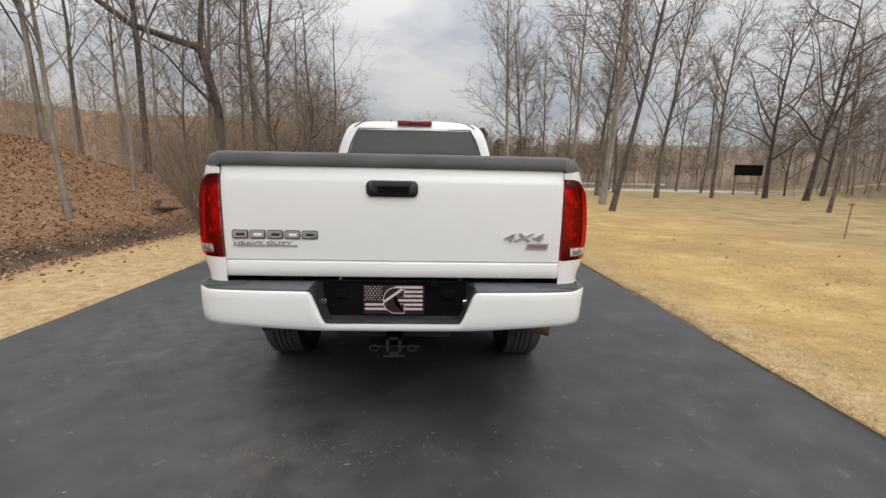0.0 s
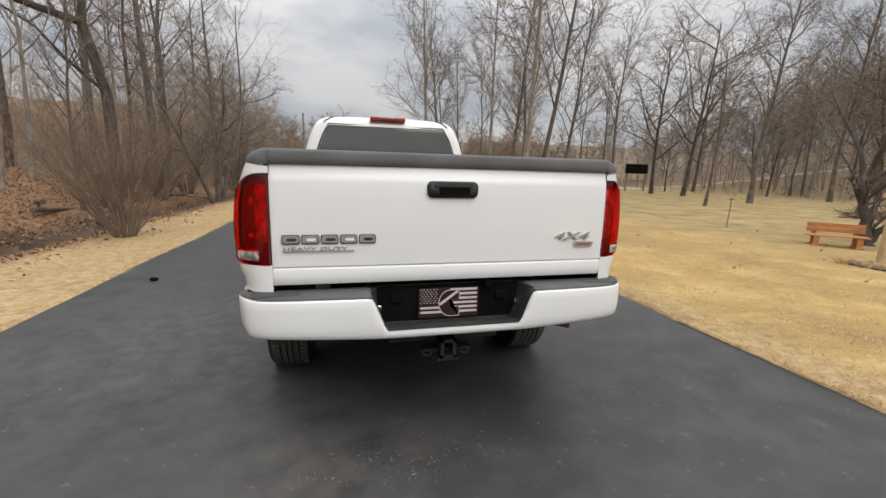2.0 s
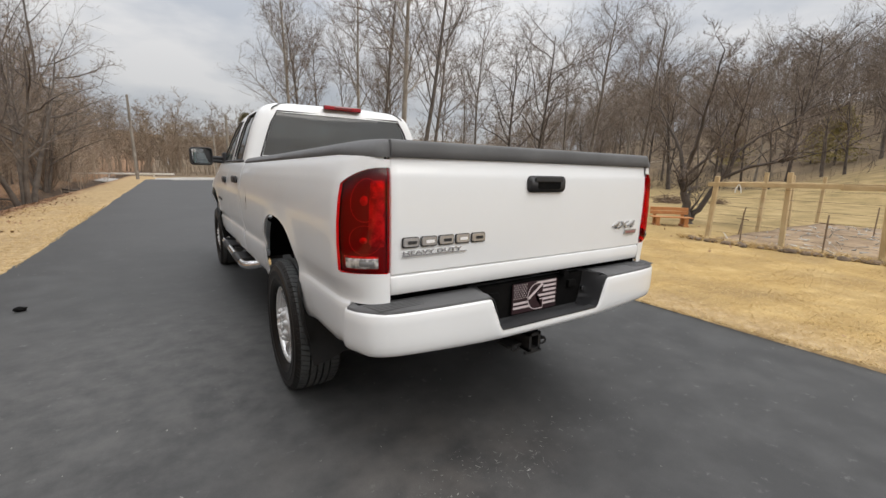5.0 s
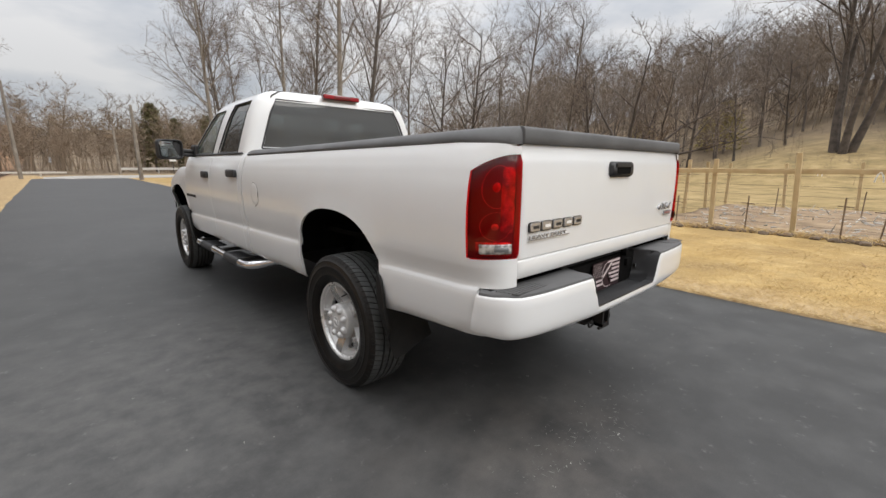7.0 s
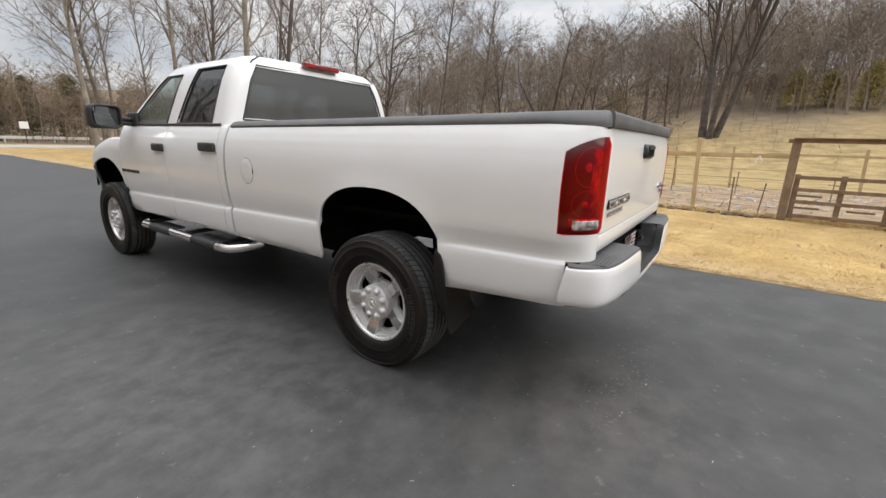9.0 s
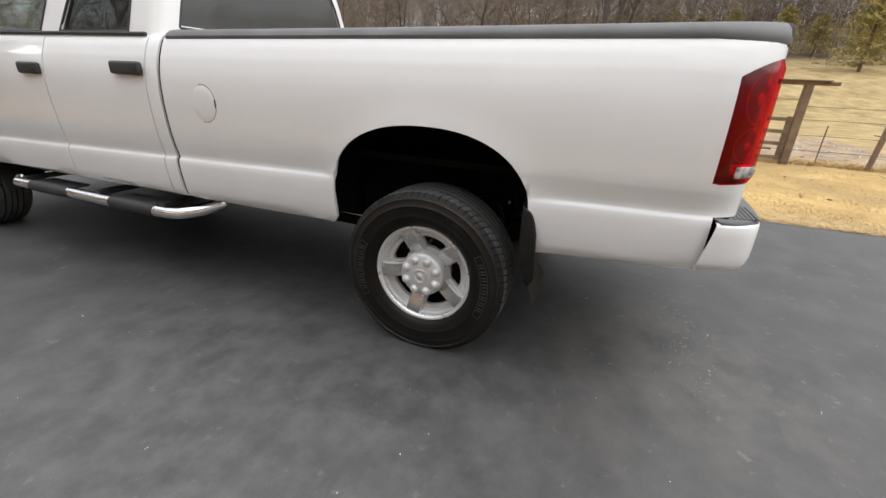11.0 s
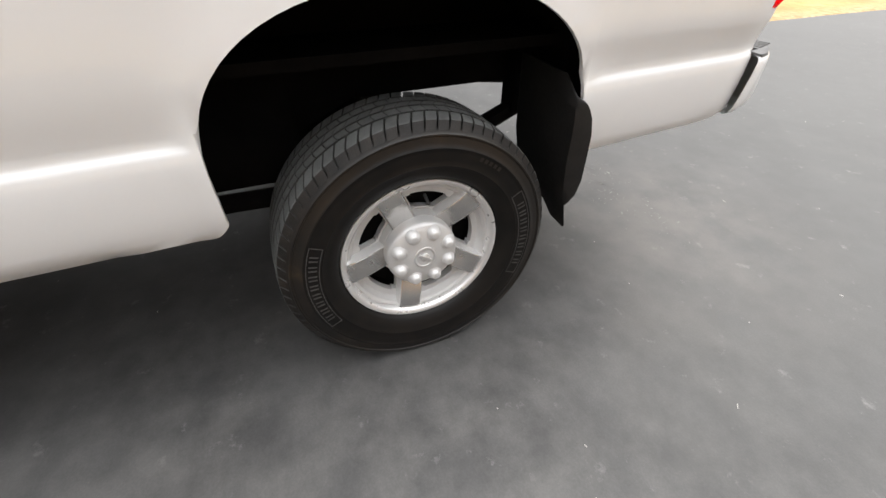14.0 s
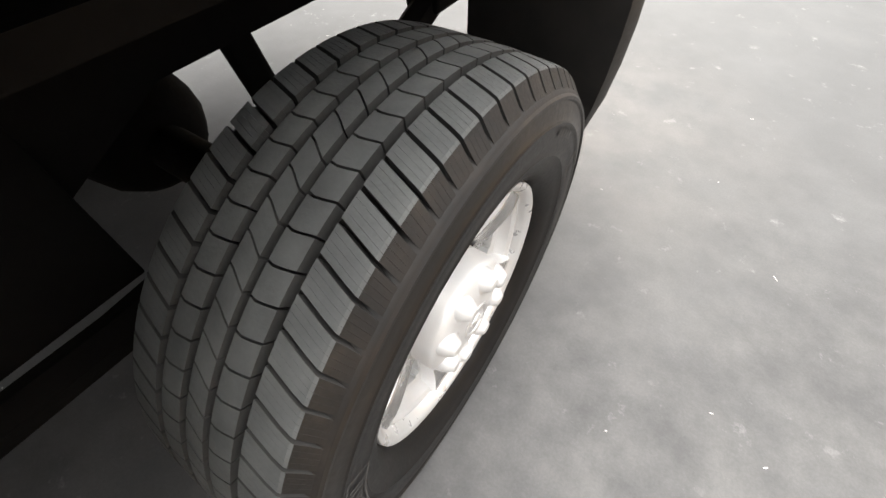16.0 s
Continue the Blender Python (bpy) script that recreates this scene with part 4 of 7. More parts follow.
tp("chain_plate", boxed(-0.14, 0.128, 2.04, 2.12, 0.494, 0.506), STEEL, hitch)
for sx in (-1, 1):
    ring = [(sx * 0.10 - 0.012 + 0.022 * math.cos(a), 2.02, 0.500 + 0.016 * math.sin(a)) for a in [2 * math.pi * k / 12 for k in range(13)]]
    tp("chain_loop", tube_mesh("chain_loop", ring, 0.006, STEEL, 6), STEEL, hitch)

# cab upper: rings from the belt line to the roof
CW = [(1.40, 0.948), (1.43, 0.940), (1.50, 0.922), (1.65, 0.882), (1.80, 0.835), (1.90, 0.790), (1.95, 0.752), (1.985, 0.690), (2.005, 0.600)]
CB = [(1.40, 4.800), (1.65, 4.806), (1.85, 4.825), (1.93, 4.838), (1.97, 4.852), (1.99, 4.875), (2.005, 4.93)]
CF = [(1.40, 6.86), (1.43, 6.80), (1.65, 6.47), (1.80, 6.25), (1.90, 6.10), (1.95, 6.01), (1.985, 5.92), (2.005, 5.80)]
LEVELS = [1.425, 1.445, 1.460, 1.50, 1.60, 1.70, 1.80, 1.87, 1.905, 1.93, 1.955, 1.975, 1.99, 2.005]


def cab_ring(z):
    w, yb, yf = lerp_table(CW, z), lerp_table(CB, z), lerp_table(CF, z)
    u = (z - 1.45) / 0.45
    wb = w - 0.085                      # half-width of the flat back
    cols = [(0.0, yb), (0.30, yb + 0.002), (wb - 0.035 - 0.02 * u, yb + 0.006), (wb - 0.02, yb + 0.009)]
    for k in range(1, 5):
        a = math.pi / 2 * k / 5
        cols.append((wb + 0.085 * math.sin(a) ** 0.9, yb + 0.009 + 0.10 * (1 - math.cos(a))))
    cols += [(w, yb + 0.115), (w, 5.045 - 0.035 * u), (w + 0.002, 5.640 - 0.19 * u), (w + 0.002, 5.825 - 0.135 * u), (w - 0.002, max(yf - 0.13, 5.75)), (w - 0.012, yf - 0.03), (w - 0.045, yf + 0.03)]
    cols += [(w * 0.6, yf + 0.10), (0.0, yf + 0.13)]
    return cols


SKIP = {"back": (range(0, 2), (1.49, 1.915)), "rear": (range(9, 10), (1.455, 1.907)), "front": (range(11, 12), (1.455, 1.872)), "screen": (range(14, 16), (1.43, 1.931))}
bm = bmesh.new()
for side in (-1, 1):
    vs = [[bm.verts.new((side * x, y, z)) for x, y in cab_ring(z)] for z in LEVELS]
    for i in range(len(LEVELS) - 1):
        zm = (LEVELS[i] + LEVELS[i + 1]) / 2
        for j in range(len(vs[0]) - 1):
            if any(j in c and lo < zm < hi for c, (lo, hi) in SKIP.values()):
                continue
            f = (vs[i][j], vs[i][j + 1], vs[i + 1][j + 1], vs[i + 1][j])
            bm.faces.new(f if side > 0 else f[::-1])
    # roof crown
    top = vs[-1]
    mid = [bm.verts.new((side * v.co.x * 0.55, v.co.y + (5.4 - v.co.y) * 0.25, 2.036)) for v in top]
    cen = bm.verts.new((0, 5.4, 2.056))
    for j in range(len(top) - 1):
        f = (top[j], top[j + 1], mid[j + 1], mid[j])
        bm.faces.new(f if side > 0 else f[::-1])
        f = (mid[j], mid[j + 1], cen)
        bm.faces.new(f if side > 0 else f[::-1])
bmesh.ops.remove_doubles(bm, verts=bm.verts, dist=1e-4)
bmesh.ops.recalc_face_normals(bm, faces=bm.faces)
for e_ in bmesh.ops.extrude_edge_only(bm, edges=[e for e in bm.edges if e.is_boundary])["geom"]:
    if isinstance(e_, bmesh.types.BMVert):
        c_ = Vector((0, 5.5, e_.co.z))
        e_.co += (c_ - e_.co).normalized() * 0.035
me = solid(bm, "cab_shell", PAINT, True)
cab = tp("cab", sharp(me, 45), PAINT)


def pane(name, cols, z0, z1, inset, material, label="", n=8, sides=(-1, 1)):
    """A window pane following the cab between two columns."""
    for side in sides:
        rows = []
        for k in range(n + 1):
            z = z0 + (z1 - z0) * k / n
            ring = cab_ring(z)
            pts = []
            for c in cols:
                x, y = ring[c]
                pts.append((side * (x - inset[0]), y + inset[1], z))
            rows.append(pts)
        if name == "rear_window" or name == "windscreen":
            rows = [[(-x, y, z) for x, y, z in reversed(r)] + r[1:] for r in rows] if side > 0 else rows
        g = tp(name, grid_mesh(name, rows, material), material, cab, label)


pane("rear_window", (0, 1, 2), 1.488, 1.917, (0, 0.012), GLASS, "dark tinted rear window", sides=(1,))
pane("rear_side_window", (9, 10), 1.452, 1.910, (0.012, 0), PRIVACY, "dark tinted side window")
pane("front_side_window", (11, 12), 1.452, 1.876, (0.012, 0), CLEAR, "lightly tinted side window")
pane("windscreen", (16, 15, 14), 1.43, 1.935, (0, -0.015), CLEAR, "clear windscreen", sides=(1,))


def gasket(cols, z0, z1, side, r=0.007):
    """Black rubber round a window opening."""
    pts = []
    n = 6
    for k in range(n + 1):
        z = z0 + (z1 - z0) * k / n
        x, y = cab_ring(z)[cols[0]]
        pts.append(Vector((side * x, y, z)))
    for k in range(n + 1):
        z = z1 - (z1 - z0) * k / n
        x, y = cab_ring(z)[cols[1]]
        pts.append(Vector((side * x, y, z)))
    pts.append(pts[0].copy())
    return tube_mesh("gasket", pts, r, TRIM, 6)


for side in (-1, 1):
    tp("gasket", gasket((9, 10), 1.455, 1.905, side), TRIM, cab)
    tp("gasket", gasket((11, 12), 1.455, 1.872, side), TRIM, cab)
    pts = []
    for y in (4.90, 5.3, 5.7, 6.1, 6.5, 6.72):
        pts.append((side * 0.944, y, 1.444))
    tp("belt_strip", tube_mesh("belt_strip", pts, 0.010, TRIM, 6), TRIM, cab)
    # roof seam behind the doors
    pts = [(side * (lerp_table(CW, z) - 0.085), lerp_table(CB, z) + 0.004, z) for z in (1.93, 1.95, 1.97, 1.985, 2.0)]
    tp("roof_seam", tube_mesh("roof_seam", pts, 0.006, TRIM, 6), TRIM, cab)
rows = []
pts = []
for z in (1.488, 1.6, 1.7, 1.8, 1.917):
    x, y = cab_ring(z)[2]
    pts.append((x, y + 0.004, z))
loop = [(-x, y, z) for x, y, z in pts] + [(x, y, z) for x, y, z in reversed(pts)] + [(-pts[0][0], pts[0][1], pts[0][2])]
tp("gasket", tube_mesh("gasket", loop, 0.009, TRIM, 6), TRIM, cab)

# high brake light
bm = boxed(-0.195, 0.195, 4.800, 4.862, 1.962, 2.012, 0.014, 3)
tp("high_brake_lamp", solid(bm, "high_brake_lamp", mat("brake_lamp_red", (0.16, 0.006, 0.010), 0.12, coat=1.0), True), REDLENS, cab, "red high-mounted brake lamp")
for x in (-0.14, 0.14):
    tp("lamp_cell", boxed(x - 0.05, x + 0.05, 4.7985, 4.8015, 1.972, 2.002), mat("brake_lamp_bright", (0.30, 0.012, 0.018), 0.2), cab)

# cabin floor, seats, dashboard, wheel
tp("cabin_floor", boxed(-0.86, 0.86, 4.82, 6.9, 0.62, 0.66), DARK, cab)
tp("dashboard", boxed(-0.86, 0.86, 6.35, 6.85, 1.05, 1.40, 0.05), mat("dash_grey", (0.14, 0.135, 0.125), 0.8), cab)
for x in (-0.45, 0.45):
    tp("front_seat", solid(boxed(x - 0.28, x + 0.28, 5.62, 5.82, 0.95, 1.50, 0.06), "s", SEAT, True), SEAT, cab)
    tp("headrest", solid(boxed(x - 0.14, x + 0.14, 5.60, 5.70, 1.52, 1.72, 0.05), "h", SEAT, True), SEAT, cab)
tp("rear_bench", solid(boxed(-0.80, 0.80, 4.90, 5.06, 0.95, 1.42, 0.05), "b", SEAT, True), SEAT, cab)
for x in (-0.5, 0.5):
    tp("headrest", solid(boxed(x - 0.16, x + 0.16, 4.93, 5.02, 1.43, 1.60, 0.04), "h", SEAT, True), SEAT, cab)
pts = [(-0.45 + 0.19 * math.cos(a), 6.22 - 0.07 * math.sin(a), 1.34 + 0.17 * math.sin(a)) for a in [2 * math.pi * k / 24 for k in range(25)]]
tp("steering_wheel", tube_mesh("steering_wheel", pts, 0.016, TRIM, 8), TRIM, cab)

# hood, cowl, nose
rows = []
for y, zc, ze, w in ((6.78, 1.43, 1.40, 0.90), (6.95, 1.405, 1.36, 0.90), (7.2, 1.37, 1.31, 0.88), (7.5, 1.32, 1.25, 0.84), (7.75, 1.25, 1.17, 0.78), (7.92, 1.17, 1.10, 0.72), (8.02, 1.05, 1.0, 0.68)):
    rows.append([(w * s, y + (1 - abs(s)) * 0.03, ze + (zc - ze) * (1 - s * s) + (0.03 if abs(s) < 0.6 else 0)) for s in (-1, -0.85, -0.65, -0.55, 0, 0.55, 0.65, 0.85, 1)])
tp("hood", sharp(grid_mesh("hood", rows, PAINT, rim=(0, 0, -0.02), out=(0, 0, 1)), 45), PAINT)
for side in (-1, 1):
    rows = []
    for r in nose:
        x, y, z = r[-1]
        w = 0.84 - 0.16 * smooth01((y - 7.2) / 0.8)
        rows.append([(side * x, y, z), (side * (x - 0.02), y, z + 0.014), (side * (x - 0.06), y, z + 0.020), (side * min(w, x - 0.07), y, z + 0.02)])
    tp("fender_top", grid_mesh("fender_top", rows, PAINT, out=(0, 0, 1)), PAINT)
tp("grille", boxed(-0.66, 0.66, 7.98, 8.08, 0.74, 1.06, 0.03), CHROME)
tp("front_bumper", boxed(-0.86, 0.86, 8.00, 8.16, 0.52, 0.76, 0.05), CHROME)
tp("firewall", boxed(-0.88, 0.88, 6.80, 6.83, 0.6, 1.40), DARK)
for side in (-1, 1):
    tp("radiator_side", boxed(*sorted((side * 0.55, side * 0.60)), 6.83, 7.9, 0.75, 1.12), DARK)

# fuel filler door: a shallow round lid in a fine dark ring
lid = []
for r in (0.0, 0.05, 0.085, 0.089, 0.0905):
    row = []
    for k in range(33):
        a = 2 * math.pi * k / 32
        y, z = 4.470 + r * 0.93 * math.cos(a), 1.116 + r * math.sin(a)
        row.append((-(lerp_table(SIDE, z) + (0.0008 if r < 0.088 else (-0.001 if r < 0.09 else -0.004))), y, z))
    lid.append(row)
fuel_door = tp("fuel_door", grid_mesh("fuel_door", lid, PAINT, flip=True), PAINT)
pts = []
for k in range(25):
    a = math.pi * (0.42 + 1.16 * k / 24)
    z = 1.116 + 0.0925 * math.sin(a)
    pts.append((-(lerp_table(SIDE, z) - 0.001), 4.470 + 0.0925 * 0.93 * math.cos(a), z))
tp("fuel_door_gap", tube_mesh("fuel_door_gap", pts, 0.0022, TRIM, 6), TRIM, fuel_door)
tp("fuel_door_notch", solid(boxed(-1.019, -1.010, 4.383, 4.393, 1.100, 1.140, 0.003), "n", TRIM), TRIM, fuel_door)


def door_handle(yr, yf, z, door, side):
    m = boxed(*sorted((side * 1.008, side * 1.040)), yr, yf, z - 0.034, z + 0.034, 0.014, 3)
    h = tp("door_handle", solid(m, "h", TRIM, True), TRIM, door, "black plastic door handle")
    tp("lock", tube_mesh("lock", [(side * 1.038, yr + 0.03, z), (side * 1.044, yr + 0.03, z)], 0.010, STEEL), STEEL, h)


for side, k in ((-1, 0), (1, 1)):
    door_handle(4.880, 5.115, 1.270, rear_doors[k], side)
    door_handle(5.735 + 0.05, 5.985, 1.243, front_doors[k], side)
    # maker's model badge as plain bars
    for j in range(7):
        tp("badge_bar", boxed(*sorted((side * 1.008, side * 1.013)), 6.40 + 0.062 * j, 6.448 + 0.062 * j, 0.972, 1.002), STEEL, front_doors[k])
# thin bright strip drawn for the pale highlight line along the sill
tp("door_sill_trim", boxed(-0.99, -0.985, 5.2, 5.5, 0.60, 0.604), CHROME)

# towing mirrors
for side in (-1, 1):
    bm = boxed(*sorted((side * 1.065, side * 1.315)), 6.46, 6.60, 1.395, 1.612, 0.045, 4)
    mirror = tp("door_mirror", solid(bm, "m", TRIM, True), TRIM, None, "black folding towing mirror")
    # the glass is turned towards the driver
    glass = tp("mirror_glass", rounded_plate(0, 0, 0.205, 0.170, 0.035, -0.003, 0.003), MIRROR, mirror)
    glass.matrix_basis = Matrix.Translation((side * 1.19, 6.452, 1.505)) @ Matrix.Rotation(radians(-side * 14), 4, "Z") @ Matrix.Rotation(radians(-5), 4, "X")
    rows = [[(side * 1.19 + w * 0.5 * s * math.cos(a), 6.47 if q else 6.437, 1.505 + h * 0.5 * s * math.sin(a)) for a in [2 * math.pi * j / 32 for j in range(33)] for s in [max(abs(math.cos(a)) ** 6 + abs(math.sin(a)) ** 6, 1e-6) ** (-1 / 6)]] for q, w, h in ((1, 0.245, 0.212), (0, 0.238, 0.205), (0, 0.215, 0.182), (1, 0.212, 0.178))]
    tp("mirror_bezel", grid_mesh("mirror_bezel", rows, TRIM), TRIM, mirror)
    tp("spot_mirror", rounded_plate(side * 1.27, 1.565, 0.050, 0.042, 0.02, 6.428, 6.434), MIRROR, mirror)
    for z in (1.455, 1.495):
        tp("mirror_arm", tube_mesh("mirror_arm", [(side * 1.10, 6.52, z), (side * 0.93, 6.56, z - 0.01)], 0.022, TRIM), TRIM, mirror)
    tp("mirror_foot", boxed(*sorted((side * 0.91, side * 0.955)), 6.46, 6.66, 1.425, 1.56, 0.02), TRIM, mirror)

# chrome side steps
for side in (-1, 1):
    pts = [(side * 0.80, 6.58, 0.46), (side * 0.95, 6.55, 0.455), (side * 1.00, 6.46, 0.455), (side * 1.005, 6.0, 0.457), (side * 1.005, 5.3, 0.452), (side * 1.00, 4.93, 0.452), (side * 0.985, 4.84, 0.458), (side * 0.93, 4.75, 0.474), (side * 0.80, 4.68, 0.50)]
    step = tp("side_step", tube_mesh("side_step", pts, 0.038, CHROME, 16), CHROME, None, "chrome tubular side step")
    # treads wrap the whole tube; below they stand for the chrome's dark reflection
    for y0, y1, n in ((5.03, 5.43, 4), (5.84, 6.28, 4)):
        sleeve = [(side * (1.0045 - (0.0015 if y0 + (y1 - y0) * k / n < 5.2 else 0)), y0 + (y1 - y0) * k / n, 0.4545) for k in range(n + 1)]
        tread = tp("step_tread", tube_mesh("step_tread", sleeve, [0.039] + [0.042] * (n - 1) + [0.039], TRIM, 16), TRIM, step, "black rubber step tread, wrapped round to darken the chrome")
        tp("tread_plate", boxed(*sorted((side * 0.88, side * 0.985)), y0 + 0.02, y1 - 0.02, 0.476, 0.490, 0.005), TRIM, tread)
    for y in (5.0, 5.6, 6.4):
        tp("step_bracket", boxed(*sorted((side * 0.62, side * 0.99)), y - 0.025, y + 0.025, 0.47, 0.50), STEEL, step)

# underbody, in the near-black that holds its deep shade
for side in (-1, 1):
    prof_ = [(2.12, 0.71), (3.25, 0.74), (3.55, 0.60), (8.1, 0.56)]
    bm = bmesh.new()
    vs_ = [[bm.verts.new((side * x, y, z + h)) for x, h in ((0.42, 0), (0.50, 0), (0.50, 0.17), (0.42, 0.17))] for y, z in prof_]
    for a_, b_ in zip(vs_, vs_[1:]):
        for j in range(4):
            bm.faces.new((a_[j], a_[(j + 1) % 4], b_[(j + 1) % 4], b_[j]))
    bm.faces.new(vs_[0])
    bm.faces.new(vs_[-1])
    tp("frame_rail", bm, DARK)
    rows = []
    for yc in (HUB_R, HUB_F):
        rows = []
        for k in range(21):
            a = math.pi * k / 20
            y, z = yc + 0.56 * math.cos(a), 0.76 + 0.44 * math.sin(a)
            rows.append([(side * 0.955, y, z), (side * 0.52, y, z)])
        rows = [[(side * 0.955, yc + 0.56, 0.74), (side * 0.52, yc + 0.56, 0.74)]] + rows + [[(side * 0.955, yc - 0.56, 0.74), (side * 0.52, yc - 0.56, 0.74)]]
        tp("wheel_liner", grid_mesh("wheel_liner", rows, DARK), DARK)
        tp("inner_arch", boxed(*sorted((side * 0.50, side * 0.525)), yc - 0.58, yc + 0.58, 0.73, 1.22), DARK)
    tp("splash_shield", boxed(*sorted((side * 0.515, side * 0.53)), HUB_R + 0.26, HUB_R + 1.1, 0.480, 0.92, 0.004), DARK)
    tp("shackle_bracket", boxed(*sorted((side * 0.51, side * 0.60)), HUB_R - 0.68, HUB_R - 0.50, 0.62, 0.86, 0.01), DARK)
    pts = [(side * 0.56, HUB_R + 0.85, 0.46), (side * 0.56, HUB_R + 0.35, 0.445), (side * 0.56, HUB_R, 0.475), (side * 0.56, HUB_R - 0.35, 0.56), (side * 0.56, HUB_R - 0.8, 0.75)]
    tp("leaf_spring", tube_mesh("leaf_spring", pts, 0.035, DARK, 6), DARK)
for yc in (HUB_R, HUB_F):
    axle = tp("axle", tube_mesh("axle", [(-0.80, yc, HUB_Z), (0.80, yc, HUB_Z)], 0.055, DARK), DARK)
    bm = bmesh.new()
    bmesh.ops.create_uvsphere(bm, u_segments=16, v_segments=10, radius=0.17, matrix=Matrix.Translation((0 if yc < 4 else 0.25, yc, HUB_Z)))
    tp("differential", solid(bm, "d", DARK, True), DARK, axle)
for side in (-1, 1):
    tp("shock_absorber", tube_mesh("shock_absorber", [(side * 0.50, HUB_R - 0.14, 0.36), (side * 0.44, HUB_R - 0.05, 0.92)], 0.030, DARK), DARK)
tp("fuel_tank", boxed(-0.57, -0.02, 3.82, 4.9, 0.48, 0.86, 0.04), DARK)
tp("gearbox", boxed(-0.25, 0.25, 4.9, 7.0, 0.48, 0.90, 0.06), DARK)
tp("spare_wheel_underslung", tube_mesh("spare", [(0, 2.52, 0.66), (0, 2.52, 0.86)], 0.37, RUBBER, 24), RUBBER)
tp("propeller_shaft", tube_mesh("shaft", [(0, HUB_R, 0.43), (0, 5.0, 0.55)], 0.05, DARK), DARK)
pts = [(0.62, 4.4, 0.52), (0.62, 2.75, 0.52), (0.67, 2.60, 0.505), (0.78, 2.49, 0.480), (0.95, 2.42, 0.455)]
tp("exhaust_pipe", tube_mesh("exhaust", pts, 0.045, RUST), RUST, None, "rusty exhaust tailpipe")
FLAP = varied("mud_flap_rubber", [(0.3, (0.008, 0.008, 0.008)), (0.7, (0.016, 0.015, 0.014))], 9, 0.55, 0.2, 0.002, spec=0.25)
# mud flaps: a hanging sheet with a wing outside the body side
FLAP_EDGE = [(0.332, 0.958), (0.345, 0.964), (0.40, 0.972), (0.440, 0.978), (0.455, 0.985), (0.48, 0.990), (0.54, 1.004), (0.62, 1.014), (0.70, 1.018), (0.75, 1.018), (0.775, 1.015), (0.790, 1.014), (0.800, 1.011), (0.812, 1.004), (0.826, 0.985), (0.86, 0.945)]
for side in (-1, 1):
    for yc in (HUB_R, HUB_F):
        rows = []
        for z, xo in FLAP_EDGE:
            y = yc - 0.458 - 0.03 * (0.813 - z) - 0.28 * max(0.0, 0.58 - z)
            lip = 0.062 * max(0.0, 1 - (abs(z - 0.63) / 0.178) ** 2.6) ** 0.5
            low = z + max(0.0, 0.44 - z) * 0.36
            rows.append([(side * (xo - 0.012), y - lip - 0.004, z), (side * xo, y - lip, z), (side * xo, y - lip * 0.4, z), (side * (xo - 0.008), y + 0.004, z), (side * (xo - 0.075), y + 0.006, z + 0.2 * (low - z)), (side * 0.82, y, low), (side * 0.70, y, low + 0.2 * max(0.0, 0.5 - z))])
        tp("mud_flap", sharp(grid_mesh("mud_flap", rows, FLAP, thick=0.008), 60), FLAP, None, "black moulded mud flap")

# ---- wheels: built once at the origin, axle along x, outside towards -x ----
FLAT = -HUB_Z + 0.002                # the tyre is pressed flat where it meets the road
PITCHES = 76
SHOULDER = varied("dusty_shoulder_rubber", [(0.34, (0.0070, 0.0062, 0.0055)), (0.58, (0.0120, 0.0098, 0.0080)), (0.80, (0.027, 0.0215, 0.0165))], 22, 0.6, 0.15, 0.002, fine=200, spec=0.3)
MUDRING = varied("mud_stained_sidewall", [(0.42, (0.0070, 0.0062, 0.0054)), (0.62, (0.0130, 0.0100, 0.0076)), (0.80, (0.060, 0.043, 0.022))], 7, 0.42, 0.10, 0.002, fine=120, spec=0.35)
# less worn, darker rubber on block walls; also puts shade into the grooves
WALLS = varied("tread_groove_rubber", [(0.3, (0.022, 0.022, 0.021)), (0.7, (0.036, 0.035, 0.033))], 18, 0.75, 0.1, 0.002)
MARKS = varied("scuffed_sidewall_marks", [(0.3, (0.026, 0.0255, 0.0245)), (0.7, (0.060, 0.0585, 0.056))], 30, 0.6, 0.0)


def pressed(me):
    """Flattens what would reach below the road."""
    for p in me.vertices:
        if p.co.z < FLAT:
            p.co.z = FLAT
    return me


def crown(x):
    """Radius of the tread across the tyre."""
    return 0.4195 - 0.33 * x * x


